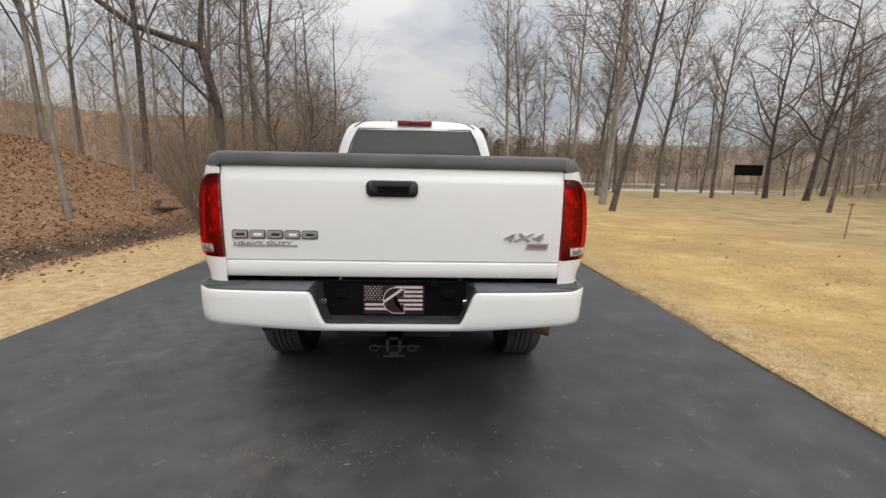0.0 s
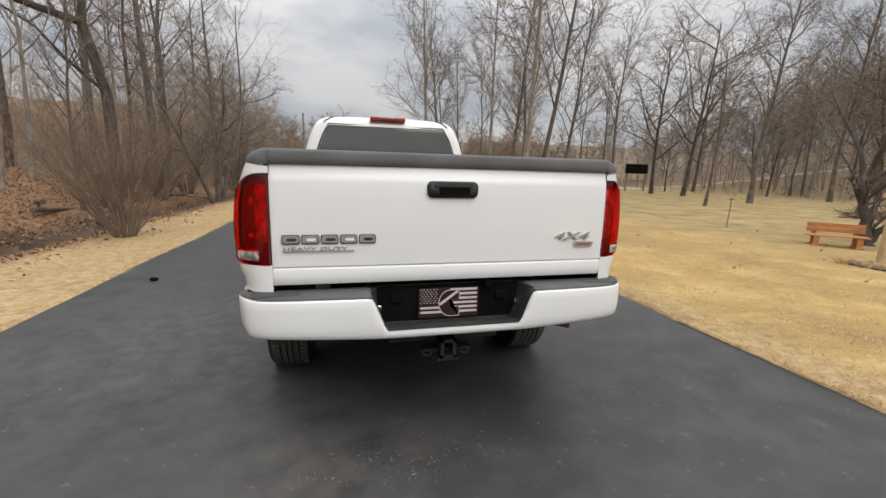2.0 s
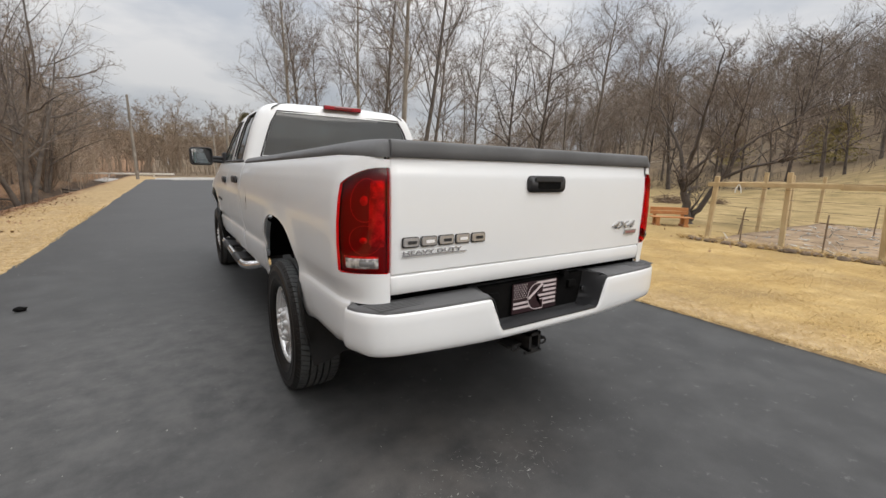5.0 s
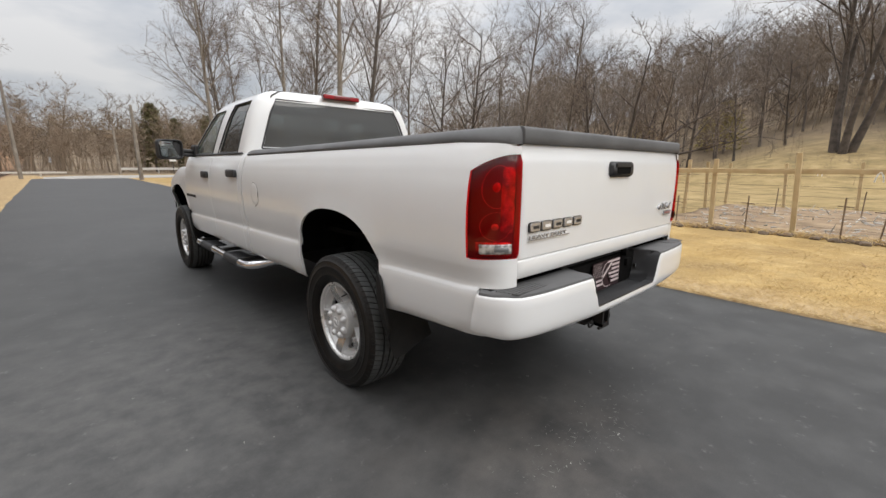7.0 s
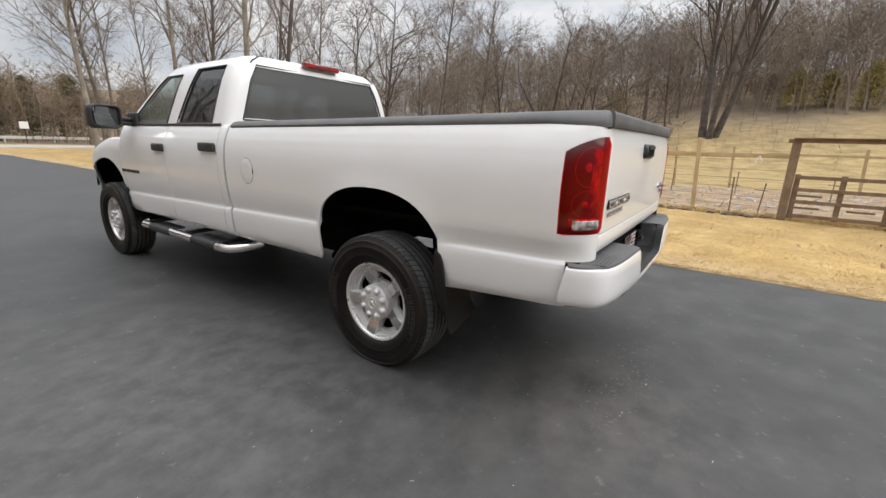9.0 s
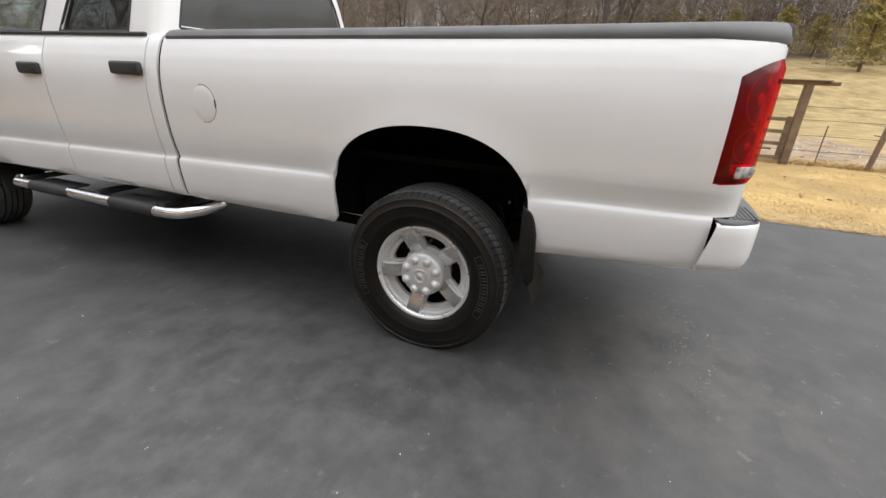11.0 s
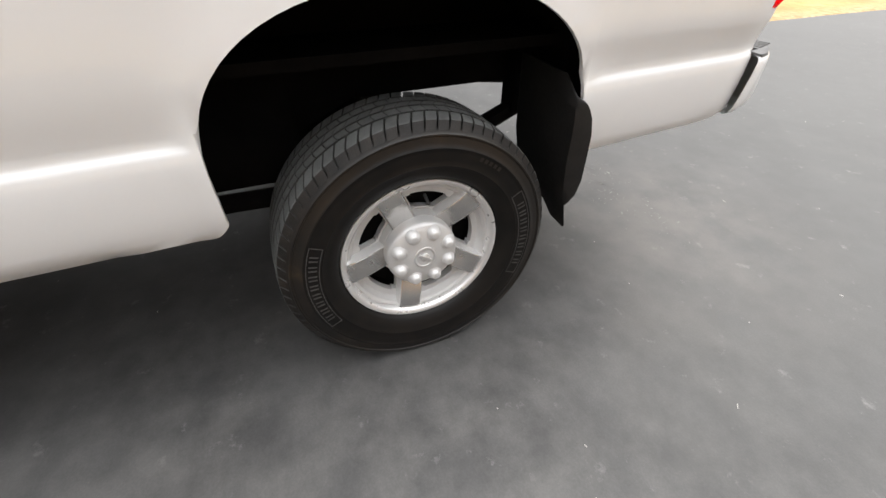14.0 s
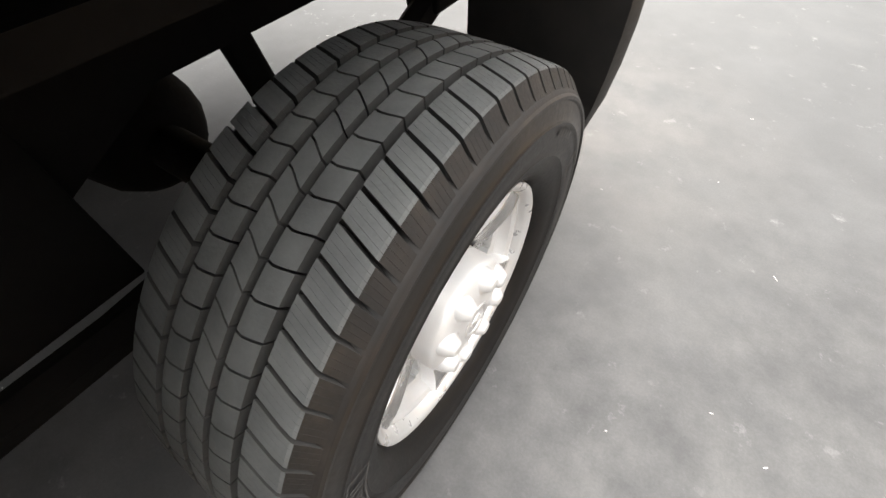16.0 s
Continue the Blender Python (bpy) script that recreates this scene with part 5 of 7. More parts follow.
def tread_mesh():
    """Five ribs of blocks: siped shoulders with sloping flanks, two block ribs and a chevron centre rib."""
    v, f, flank = [], [], []

    def block(a0, a1, prof, skew, na=1, hook=0.0, low=0.3985):
        """A block over the angles a0..a1; prof: (x, radius) across it."""
        base, cols = len(v), len(prof)
        xa, xb = prof[0][0], prof[-1][0]
        for i in range(na + 1):
            for j, (x, r) in enumerate(prof):
                q = (x - xa) / (xb - xa)
                a = a0 + (a1 - a0) * i / na + skew * (q - 0.5) + hook * (q > 0.7) * (q - 0.7)
                v.append((x, r * math.cos(a), r * math.sin(a)))
        for k in range(base, base + (na + 1) * cols):
            x, y, z = v[k]
            g = min(1.0, low / math.hypot(y, z))
            v.append((x, y * g, z * g))
        m = (na + 1) * cols

        def at_(i, j, lo=0):
            return base + lo * m + i * cols + j
        for i in range(na):
            for j in range(cols - 1):
                f.append((at_(i, j), at_(i, j + 1), at_(i + 1, j + 1), at_(i + 1, j)))
                flank.append(1 if min(abs(prof[j][0]), abs(prof[j + 1][0])) > 0.1115 else 0)
            f.append((at_(i, 0), at_(i + 1, 0), at_(i + 1, 0, 1), at_(i, 0, 1)))
            f.append((at_(i, cols - 1), at_(i, cols - 1, 1), at_(i + 1, cols - 1, 1), at_(i + 1, cols - 1)))
            flank.extend((2, 2))
        for j in range(cols - 1):
            f.append((at_(0, j), at_(0, j, 1), at_(0, j + 1, 1), at_(0, j + 1)))
            f.append((at_(na, j), at_(na, j + 1), at_(na, j + 1, 1), at_(na, j, 1)))
            flank.extend((2, 2))

    step = 2 * math.pi / PITCHES
    side = [(0.064, 0.0), (0.080, 0.0), (0.097, 0.0), (0.110, 0.0008), (0.1135, 0.0025), (0.120, 0.0095), (0.127, 0.0165), (0.1330, 0.0225)]
    for k in range(PITCHES):
        a = k * step
        for sgn, phase, skew in ((-1, radians(78.65), 0.058), (1, radians(79.5), 0.050)):
            prof = [(sgn * x, crown(x) - d) for x, d in side]
            if sgn < 0:
                prof = prof[::-1]
            c = a + phase + step * 0.075
            w = step * 0.85
            for q in range(4):
                block(c + w * (q + 0.012) / 4, c + w * (q + 0.985) / 4, prof, skew, low=0.394)
        for xa, xb, phase, skew, hook in ((-0.053, -0.0220, 76.7, -0.017, 0.03), (0.0240, 0.0540, 75.85, -0.012, 0.03), (-0.0125, 0.0135, 77.75, 0.046, -0.02)):
            prof = [(xa + (xb - xa) * j / 4, crown(xa + (xb - xa) * j / 4) - (0.0005 if j in (0, 4) else 0)) for j in range(5)]
            block(a + radians(phase) + step * 0.04, a + radians(phase) + step * 0.96, prof, skew, 2, hook)
    me = mesh_of("tread", v, f, TREADM, False)
    me.materials.append(SHOULDER)
    me.materials.append(WALLS)
    me.polygons.foreach_set("material_index", flank)
    return pressed(me)


def build_wheel(loc):
    wheel = part("wheel", tube_mesh("hub", [(-0.055, 0, 0), (0.05, 0, 0)], 0.085, SILVER, 24), SILVER, truck, "silver alloy wheel with black all-terrain tyre")
    wheel.matrix_parent_inverse = truck_inv
    wheel.location = loc
    # tyre carcass with its raised rings
    prof = [(0.236, 0.030), (0.240, -0.060), (0.246, -0.098), (0.253, -0.112), (0.266, -0.1245), (0.285, -0.1335), (0.2995, -0.1378), (0.3015, -0.1392), (0.3035, -0.1382), (0.322, -0.1412), (0.338, -0.1420), (0.3465, -0.1420),
            (0.3485, -0.1436), (0.3515, -0.1436), (0.3535, -0.1416), (0.366, -0.1395), (0.3790, -0.1370), (0.3815, -0.1398), (0.3855, -0.1396), (0.3885, -0.1365), (0.3925, -0.1325), (0.3975, -0.120), (0.3985, -0.108), (0.4005, -0.05),
            (0.401, 0.0), (0.4005, 0.05), (0.3985, 0.108), (0.3975, 0.120), (0.386, 0.134), (0.344, 0.1415), (0.29, 0.132), (0.250, 0.106), (0.240, 0.06)]
    tyre_me = sharp(revolve("tyre", prof, RUBBER, 112), 40)
    for m in (MUDRING, SHOULDER):
        tyre_me.materials.append(m)
    for pl in tyre_me.polygons:
        r = math.hypot(pl.center.y, pl.center.z)
        if pl.center.x < -0.12 and r > 0.3535:
            pl.material_index = 2 if r > 0.3885 else 1
    tyre = part("tyre", pressed(tyre_me), RUBBER, wheel, "black all-terrain tyre")
    part("tread", tread_mesh(), TREADM, tyre, "worn grey tread blocks")["kind"] = "stuff"

    # raised frames with plain bars on the sidewall
    def arc_patch(r0, r1, a0, a1, x, n=10):
        rows = []
        for i in range(n + 1):
            a = a0 + (a1 - a0) * i / n
            rows.append([(x + (0.006 if r > 0.352 else 0.0), r * math.cos(a), r * math.sin(a)) for r in (r0, (r0 + r1) / 2, r1)])
        return rows
    for mid, half in ((radians(178), radians(28)), (radians(-2), radians(26))):
        for r0, r1, a0, a1 in ((0.3440, 0.3465, mid - half, mid + half), (0.3090, 0.3115, mid - half, mid + half), (0.3090, 0.3465, mid - half, mid - half + 0.010), (0.3090, 0.3465, mid + half - 0.010, mid + half)):
            part("sidewall_frame", grid_mesh("frame", arc_patch(r0, r1, a0, a1, -0.1434), MARKS), MARKS, tyre)
        for q in range(8):
            c = mid + (q - 3.5) * radians(5.6)
            for d in (-0.026, 0.014):
                part("sidewall_bar", grid_mesh("bar", arc_patch(0.316, 0.339, c + d, c + d + 0.017, -0.1436, 2), MARKS), MARKS, tyre)
    for q in range(5):
        c = radians(118) + q * 0.05
        part("sidewall_bar", grid_mesh("bar", arc_patch(0.331, 0.343, c, c + 0.030, -0.1436, 2), MUDRING), MUDRING, tyre)
    # rim: lip and barrel; the barrel's near-black puts shade behind the windows
    part("rim_barrel", revolve("rim_barrel", [(0.2125, 0.10), (0.2125, -0.050), (0.219, -0.062)], DARK, 64), DARK, wheel, "inner barrel darkened as if in shade")
    prof = [(0.214, -0.048), (0.220, -0.062), (0.2245, -0.086), (0.229, -0.100), (0.2345, -0.1070), (0.2415, -0.1100), (0.2465, -0.1095), (0.2485, -0.104), (0.245, -0.092)]
    part("rim", sharp(revolve("rim", prof, ALLOY, 112), 60), ALLOY, wheel, "machined alloy rim")
    # disc with five flat parallel-sided spokes; between them a recessed pocket with a window
    radial = [0.070, 0.090, 0.106, 0.112, 0.119, 0.1255, 0.130, 0.139, 0.150, 0.160, 0.170, 0.181, 0.1865, 0.1905, 0.197, 0.203, 0.208, 0.214, 0.221, 0.2265]
    across = [0.0, 0.018, 0.0325, 0.0355, 0.0385, 0.0410, 0.0435]     # distance from the spoke's middle line
    nw = 5                                                            # columns from the window's edge to its middle
    S_WIN = radians(103)

    def columns(r):
        out = []
        for d in across:
            out.append((radians(36) - math.asin(min(0.999, d / r)), d))
        edge = out[-1][0]
        out += [(edge * (1 - k / nw), None) for k in range(1, nw + 1)]
        return out                                                    # angles from the window's middle, spoke first

    def dish(r, d):
        deep = 1.0 if d is None else smooth01((d - 0.0345) / 0.006)
        deep *= smooth01((r - 0.110) / 0.010) * (1 - 0.75 * smooth01((r - 0.203) / 0.016))
        return -0.062 - 0.034 * smooth01((r - 0.075) / 0.14) + 0.026 * deep + (0.008 if d is None or d > 0.0405 else 0.0) * deep

    bm = bmesh.new()
    nr = len(radial)
    for spoke in range(5):
        for sgn in (-1, 1):
            grid = []
            for r in radial:
                row = []
                for w, d in columns(r):
                    a = S_WIN + radians(72) * spoke + sgn * w
                    row.append(bm.verts.new((dish(r, d), r * math.cos(a), r * math.sin(a))))
                grid.append(row)
            n = len(grid[0])
            for i in range(nr - 1):
                rm = (radial[i] + radial[i + 1]) / 2
                for j in range(n - 1):
                    if 0.1255 < rm < 0.1865 and j >= len(across) - 1:
                        corner = (rm < 0.130 or rm > 0.181) and j == len(across) - 1
                        if not corner:
                            continue
                    q = (grid[i][j], grid[i][j + 1], grid[i + 1][j + 1], grid[i + 1][j])
                    face = bm.faces.new(q if sgn > 0 else q[::-1])
                    if j >= 3 and 0.108 < rm:
                        face.material_index = 1
    bmesh.ops.remove_doubles(bm, verts=bm.verts, dist=2e-4)
    bmesh.ops.delete(bm, geom=[x for x in bm.verts if not x.link_faces], context="VERTS")
    ret = bmesh.ops.extrude_edge_only(bm, edges=[e for e in bm.edges if e.is_boundary])
    for g in ret["geom"]:
        if isinstance(g, bmesh.types.BMVert):
            g.co.x += 0.024
        elif isinstance(g, bmesh.types.BMFace):
            g.material_index = 1
    disc_me = sharp(solid(bm, "disc", MACHINED, True), 26)
    disc_me.materials.append(SILVER)
    part("spoke_disc", disc_me, MACHINED, wheel, "five-spoke disc with machined faces and silver pockets")
    # near-black disc, for the shade seen through the windows
    part("brake_backing", tube_mesh("brake", [(0.0, 0, 0), (0.02, 0, 0)], 0.190, DARK, 32), DARK, wheel)
    # drum-shaped centre cap with eight lug covers
    prof = [(0.0, -0.1275), (0.030, -0.1275), (0.050, -0.1262), (0.070, -0.1230), (0.090, -0.1180), (0.1020, -0.1140), (0.1080, -0.1095), (0.1105, -0.103), (0.1110, -0.095), (0.1110, -0.055)]
    cap = part("centre_cap", sharp(revolve("cap", prof, SILVER, 64), 50), SILVER, wheel, "silver centre cap")
    lug_me = sharp(revolve("lug", [(0.0, -0.1385), (0.0108, -0.1385), (0.0122, -0.1376), (0.0142, -0.1345), (0.0180, -0.1290), (0.0212, -0.1225), (0.0232, -0.115), (0.0240, -0.104)], SILVER, 20), 42)
    skirt_me = revolve("skirt", [(0.0, -0.1285), (0.010, -0.1275), (0.0185, -0.1235), (0.0240, -0.1165), (0.0260, -0.108)], SILVER, 20)
    for k in range(8):
        a = radians(22.5 + 45 * k)
        lug = part("lug_cover", lug_me, SILVER, cap)
        lug.location = (0, 0.0835 * math.cos(a), 0.0835 * math.sin(a))
        skirt = part("lug_skirt", skirt_me, SILVER, cap)
        skirt.location = (0, 0.0745 * math.cos(a), 0.0745 * math.sin(a))
    # plain oval emblem
    for q0, q1 in ((0.021, 0.027), (0.0, 0.011)):
        rows = [[(-0.1290, r * 1.28 * math.cos(2 * math.pi * k / 24), r * 1.40 * math.sin(2 * math.pi * k / 24)) for k in range(25)] for r in (q0, q1)]
        part("cap_emblem", grid_mesh("emblem", rows, ALLOY, thick=0.002), ALLOY, cap)
    bm = boxed(-0.1305, -0.1265, -0.024, 0.024, -0.004, 0.004, 0.001)
    bmesh.ops.rotate(bm, verts=bm.verts, cent=(0, 0, 0), matrix=Matrix.Rotation(radians(35), 3, "X"))
    part("cap_emblem_bar", bm, ALLOY, cap)
    av = radians(99)
    part("valve_stem", tube_mesh("valve", [(-0.060, 0.176 * math.cos(av), 0.176 * math.sin(av)), (-0.098, 0.166 * math.cos(av), 0.166 * math.sin(av))], 0.005, TRIM, 8), TRIM, wheel)
    return wheel


def copy_part(ob, loc, rz):
    made = {}
    for o in (ob, *ob.children_recursive):
        c = o.copy()
        scene.collection.objects.link(c)
        made[o] = c
        c.parent = made.get(o.parent, o.parent)
        c.matrix_parent_inverse = o.matrix_parent_inverse
    made[ob].location = loc
    made[ob].rotation_euler = (0, 0, rz)
    return made[ob]


WX = 0.882
wheel = build_wheel((-WX, HUB_R, HUB_Z))
copy_part(wheel, (-WX, HUB_F, HUB_Z), 0)
copy_part(wheel, (WX, HUB_R, HUB_Z), math.pi)
copy_part(wheel, (WX, HUB_F, HUB_Z), math.pi)

# ---- trees ----
def grow(rng, out, p, d, length, r, level, spec):
    """Adds one branch and its offshoots to out: (level, path, radii)."""
    n = (9, 6, 4, 3, 2)[level]
    wob = spec["wob"][level]
    path, radii = [p.copy()], [r]
    q, dd = p.copy(), d.copy()
    for i in range(n):
        j = Vector((rng.gauss(0, 1), rng.gauss(0, 1), rng.gauss(0, 0.7))) * wob
        dd = (dd + j + Vector((0, 0, spec["up"][level]))).normalized()
        q = q + dd * (length / n)
        path.append(q.copy())
        radii.append(max(r * (1 - 0.82 * (i + 1) / n), spec["tip"]))
    out.append((level, path, radii))
    if level + 1 >= spec["levels"]:
        return
    k = spec["kids"][level]
    k = max(1, int(round(k * rng.uniform(0.75, 1.25))))
    lo = spec["start"][level]
    for c in range(k):
        s = lo + (1 - lo) * (c + rng.random()) / k
        s = min(s, 0.985)
        i = int(s * n)
        f = s * n - i
        base = path[i].lerp(path[i + 1], f)
        ax = (path[i + 1] - path[i]).normalized()
        side = ax.cross(Vector((rng.gauss(0, 1), rng.gauss(0, 1), rng.gauss(0, 1)))).normalized()
        ang = radians(rng.uniform(*spec["angle"][level]))
        nd = (ax * math.cos(ang) + side * math.sin(ang)).normalized()
        ln = length * rng.uniform(*spec["ratio"][level]) * (1 - 0.45 * (s - lo))
        rr = min(radii[i] * 0.75, r * spec["thin"][level] * (1 - 0.5 * s) * rng.uniform(0.8, 1.2))
        grow(rng, out, base, nd, ln, max(rr, spec["tip"]), level + 1, spec)


FOREST = dict(levels=4, wob=(0.032, 0.14, 0.22, 0.24), up=(0.03, 0.09, 0.04, 0.03), kids=(20, 9, 9), start=(0.30, 0.20, 0.15), angle=((30, 62), (28, 58), (25, 60)),
              ratio=((0.24, 0.44), (0.35, 0.60), (0.35, 0.60)), thin=(0.32, 0.46, 0.55), tip=0.006)
WOOD = dict(FOREST, kids=(11, 6, 6))
OPEN = dict(levels=4, wob=(0.045, 0.17, 0.24, 0.26), up=(0.02, 0.05, 0.03, 0.02), kids=(13, 9, 9), start=(0.22, 0.18, 0.12), angle=((38, 72), (30, 62), (28, 62)),
            ratio=((0.45, 0.70), (0.38, 0.62), (0.35, 0.60)), thin=(0.46, 0.48, 0.55), tip=0.006)
SLIM = dict(levels=4, wob=(0.035, 0.12, 0.2, 0.22), up=(0.02, 0.10, 0.05, 0.03), kids=(15, 8, 7), start=(0.34, 0.25, 0.2), angle=((25, 55), (28, 55), (25, 60)),
            ratio=((0.18, 0.34), (0.35, 0.55), (0.35, 0.55)), thin=(0.40, 0.50, 0.55), tip=0.005)


def spike(p, q, r, v, f):
    """A thin twig, three-sided to its point."""
    d = (q - p)
    u = d.cross(Vector((0.3, 0.2, 0.9)))
    if u.length < 1e-6:
        u = Vector((1, 0, 0))
    u.normalize()
    w = d.normalized().cross(u)
    b = len(v)
    v.extend((p + u * r, p - u * r * 0.5 + w * r * 0.87, p - u * r * 0.5 - w * r * 0.87, q))
    f.extend(((b, b + 1, b + 3), (b + 1, b + 2, b + 3), (b + 2, b, b + 3)))


def sliver(rng, p, q, r, v, f):
    """A twig of one facet, turned at random."""
    u = (q - p).cross(Vector((rng.gauss(0, 1), rng.gauss(0, 1), rng.gauss(0, 1))))
    if u.length < 1e-9:
        return
    u = u.normalized() * r
    b = len(v)
    v.extend((p - u, p + u, q))
    f.append((b, b + 1, b + 2))


def spray(rng, p, q, r, v, f, n):
    """A twig with its finest side shoots."""
    sliver(rng, p, q, r, v, f)
    d = q - p
    for _ in range(n):
        c = p + d * rng.uniform(0.15, 0.95)
        e = c + (d.normalized() * 0.55 + Vector((rng.gauss(0, 0.5), rng.gauss(0, 0.5), rng.gauss(0.12, 0.4)))) * d.length * rng.uniform(0.35, 0.75)
        sliver(rng, c, e, r * 0.75, v, f)


def tree_meshes(seed, h, r, spec, lean=(0, 0), stems=1, spread=0.0):
    rng = random.Random(seed)
    out = []
    for s in range(stems):
        a = 2 * math.pi * s / stems + rng.random()
        d = Vector((lean[0] + spread * math.cos(a), lean[1] + spread * math.sin(a), 1)).normalized()
        root = Vector((math.cos(a), math.sin(a), 0)) * (min(0.5, 1.3 * r) if stems > 1 else 0.0)
        grow(rng, out, root + Vector((0.0, 0.0, -0.15)), d, h * rng.uniform(0.85, 1.0), r * (1 if stems == 1 else 0.75), 0, spec)
    tv, tf, cv, cf = [], [], [], []
    for level, path, radii in out:
        if level == 0:
            radii = [0.80 * q for q in radii]
            radii[0] *= 1.22
            tube_data(path, radii, 9, tv, tf)
        elif level == 1:
            tube_data(path, [0.85 * q for q in radii], 5, tv, tf)
        elif level == 2:
            tube_data(path[::2], radii[::2], 3, cv, cf)
        else:
            spray(rng, path[0], path[-1], max(radii[0], 0.0058), cv, cf, 4)
    return tv, tf, cv, cf


def bare_tree(seed, h, r, spec, bark, label, loc, lean=(0, 0), stems=1, spread=0.0, rz=0.0, group=""):
    tv, tf, cv, cf = tree_meshes(seed, h, r, spec, lean, stems, spread)
    t = thing("bare_tree", label, "tree", loc, group or ("bare trees on the wooded bank" if loc[0] < 0 else "bare trees on the lawn and hillside"))
    t.rotation_euler = (0, 0, rz)
    part("trunk", mesh_of("trunk", tv, tf, bark), bark, t)
    part("crown", mesh_of("crown", cv, cf, TWIG, False), TWIG, t)
    return t


def at(x, y):
    return (x, y, ground_z(x, y))


def plant(src, spots, seed):
    """Copies of a tree, turned and scaled."""
    rng = random.Random(seed)
    for x, y, s in spots:
        m = Matrix.Translation(at(x, y)) @ Matrix.Rotation(rng.uniform(0, 6.28), 4, "Z") @ Matrix.Diagonal((s, s, s * rng.uniform(0.92, 1.1), 1))
        c = copy_thing(src, m)
        c.matrix_basis = m


# lawn side
tall_a = bare_tree(11, 19, 0.23, FOREST, PALEBARK, "tall pale-barked bare tree on the lawn", at(9.66, 22.5), (0.05, 0.02))
bare_tree(12, 15, 0.15, FOREST, DARKBARK, "dark leaning bare tree beside the tall pale one", at(8.04, 17.6), (0.22, 0.05))
open_c = bare_tree(13, 14, 0.24, OPEN, DARKBARK, "dark spreading bare tree on the lawn", at(28.4, 34.2), (-0.05, 0))
slim_d = bare_tree(14, 15, 0.17, SLIM, BARK, "slim straight bare tree on the lawn", at(22.8, 32.7))
tall_e = bare_tree(15, 17, 0.23, FOREST, BARK, "tall bare tree with many upright limbs", at(17.9, 32.0), (0.0, 0))
plant(tall_a, [(12.5, 36, 1.0), (41.4, 29.5, 0.9), (6.5, 33, 0.9), (53, 21, 0.75)], 1)
plant(tall_e, [(14.0, 34.0, 1.0), (25.2, 21.5, 0.95), (35.4, 23.7, 0.95), (19.0, 42.0, 1.0), (9.0, 40, 0.95), (56, 12, 0.75), (60, 9, 0.7), (52, 31, 0.75), (63, 22, 0.7), (66, 3, 0.7)], 2)
plant(open_c, [(28.9, 30.9, 1.05), (41.2, 42.3, 1.05), (41.3, 24.1, 1.0), (49.8, 17.1, 0.95), (58, 27, 0.85), (57, 36, 0.9), (66, 14, 0.8)], 3)
plant(slim_d, [(18.8, 18.7, 0.62), (21, 48, 1.0), (30.2, 50, 1.0), (47, 34, 0.9), (55, 16, 0.8), (64, 31, 0.8)], 4)
# wooded bank side
slim_f = bare_tree(16, 9, 0.075, SLIM, PALEBARK, "thin pale sapling on the leafy bank", at(-7.6, 9.2), (-0.06, 0))
wood_g = bare_tree(17, 17, 0.21, WOOD, DARKBARK, "dark bare forest tree on the leafy bank", at(-13.0, 20.2), (0.03, 0))
wood_h = bare_tree(18, 17, 0.24, WOOD, BARK, "grey bare forest tree on the leafy bank", at(-9.0, 23.3), (-0.02, 0))
plant(slim_f, [(-10.8, 10.8, 1.0), (-8.8, 13.0, 0.9), (-9.6, 15.5, 1.1), (-12.0, 14.0, 1.2), (-7.9, 17.5, 1.0), (-14.5, 12.0, 1.2), (-8.2, 21, 1.1), (-15, 9.5, 1.1)], 5)
plant(wood_g, [(-19, 22, 1.0), (-10.0, 28.0, 0.9), (-14, 33, 1.0), (-22, 28, 1.0), (-8.5, 40, 0.85), (-19, 9, 1.0), (-13, -2, 1.0), (-16, 3, 1.0)], 6)
plant(wood_h, [(-13.5, 27.5, 1.0), (-9.0, 33.0, 0.9), (-18, 36, 1.0), (-12.0, 41.0, 0.9), (-25, 18, 1.0), (-24, 35, 1.0), (-18, -6, 1.0), (-12, -10, 1.0)], 7)
low_i = bare_tree(19, 6.0, 0.15, dict(OPEN, kids=(8, 6, 6)), BARK, "low twisted bare tree beside the verge", at(-5.75, 20.4), (-0.05, 0), stems=4, spread=0.28)
plant(low_i, [(-7.0, 29.5, 0.9), (-7.5, 38.5, 1.0), (-9.5, 45, 1.1)], 8)

# saplings and small trees at the edges of the thickets
plant(slim_d, [(-7.3, 13.4, 0.42), (-6.6, 24.5, 0.5), (-7.8, 30.5, 0.55)], 28)
plant(open_c, [(37, 14, 0.5), (41, 17.5, 0.6), (44, 11.5, 0.55), (46, 22, 0.7), (38.5, 31, 0.5), (47, 27.5, 0.65), (36, 41, 0.5), (45, 38, 0.65), (51, 9, 0.6)], 29)
plant(tall_e, [(48, 14, 0.6), (44, 33, 0.65), (54, 24, 0.65), (39.5, 20.5, 0.5), (50, 41, 0.65)], 30)
plant(wood_g, [(-14.2, 38.5, 1.35)], 18)
plant(slim_d, [(17.3, 62.5, 1.25), (13.5, 59.0, 1.15), (21, 64, 1.2), (30, 45, 1.0), (25, 60, 1.1)], 19)


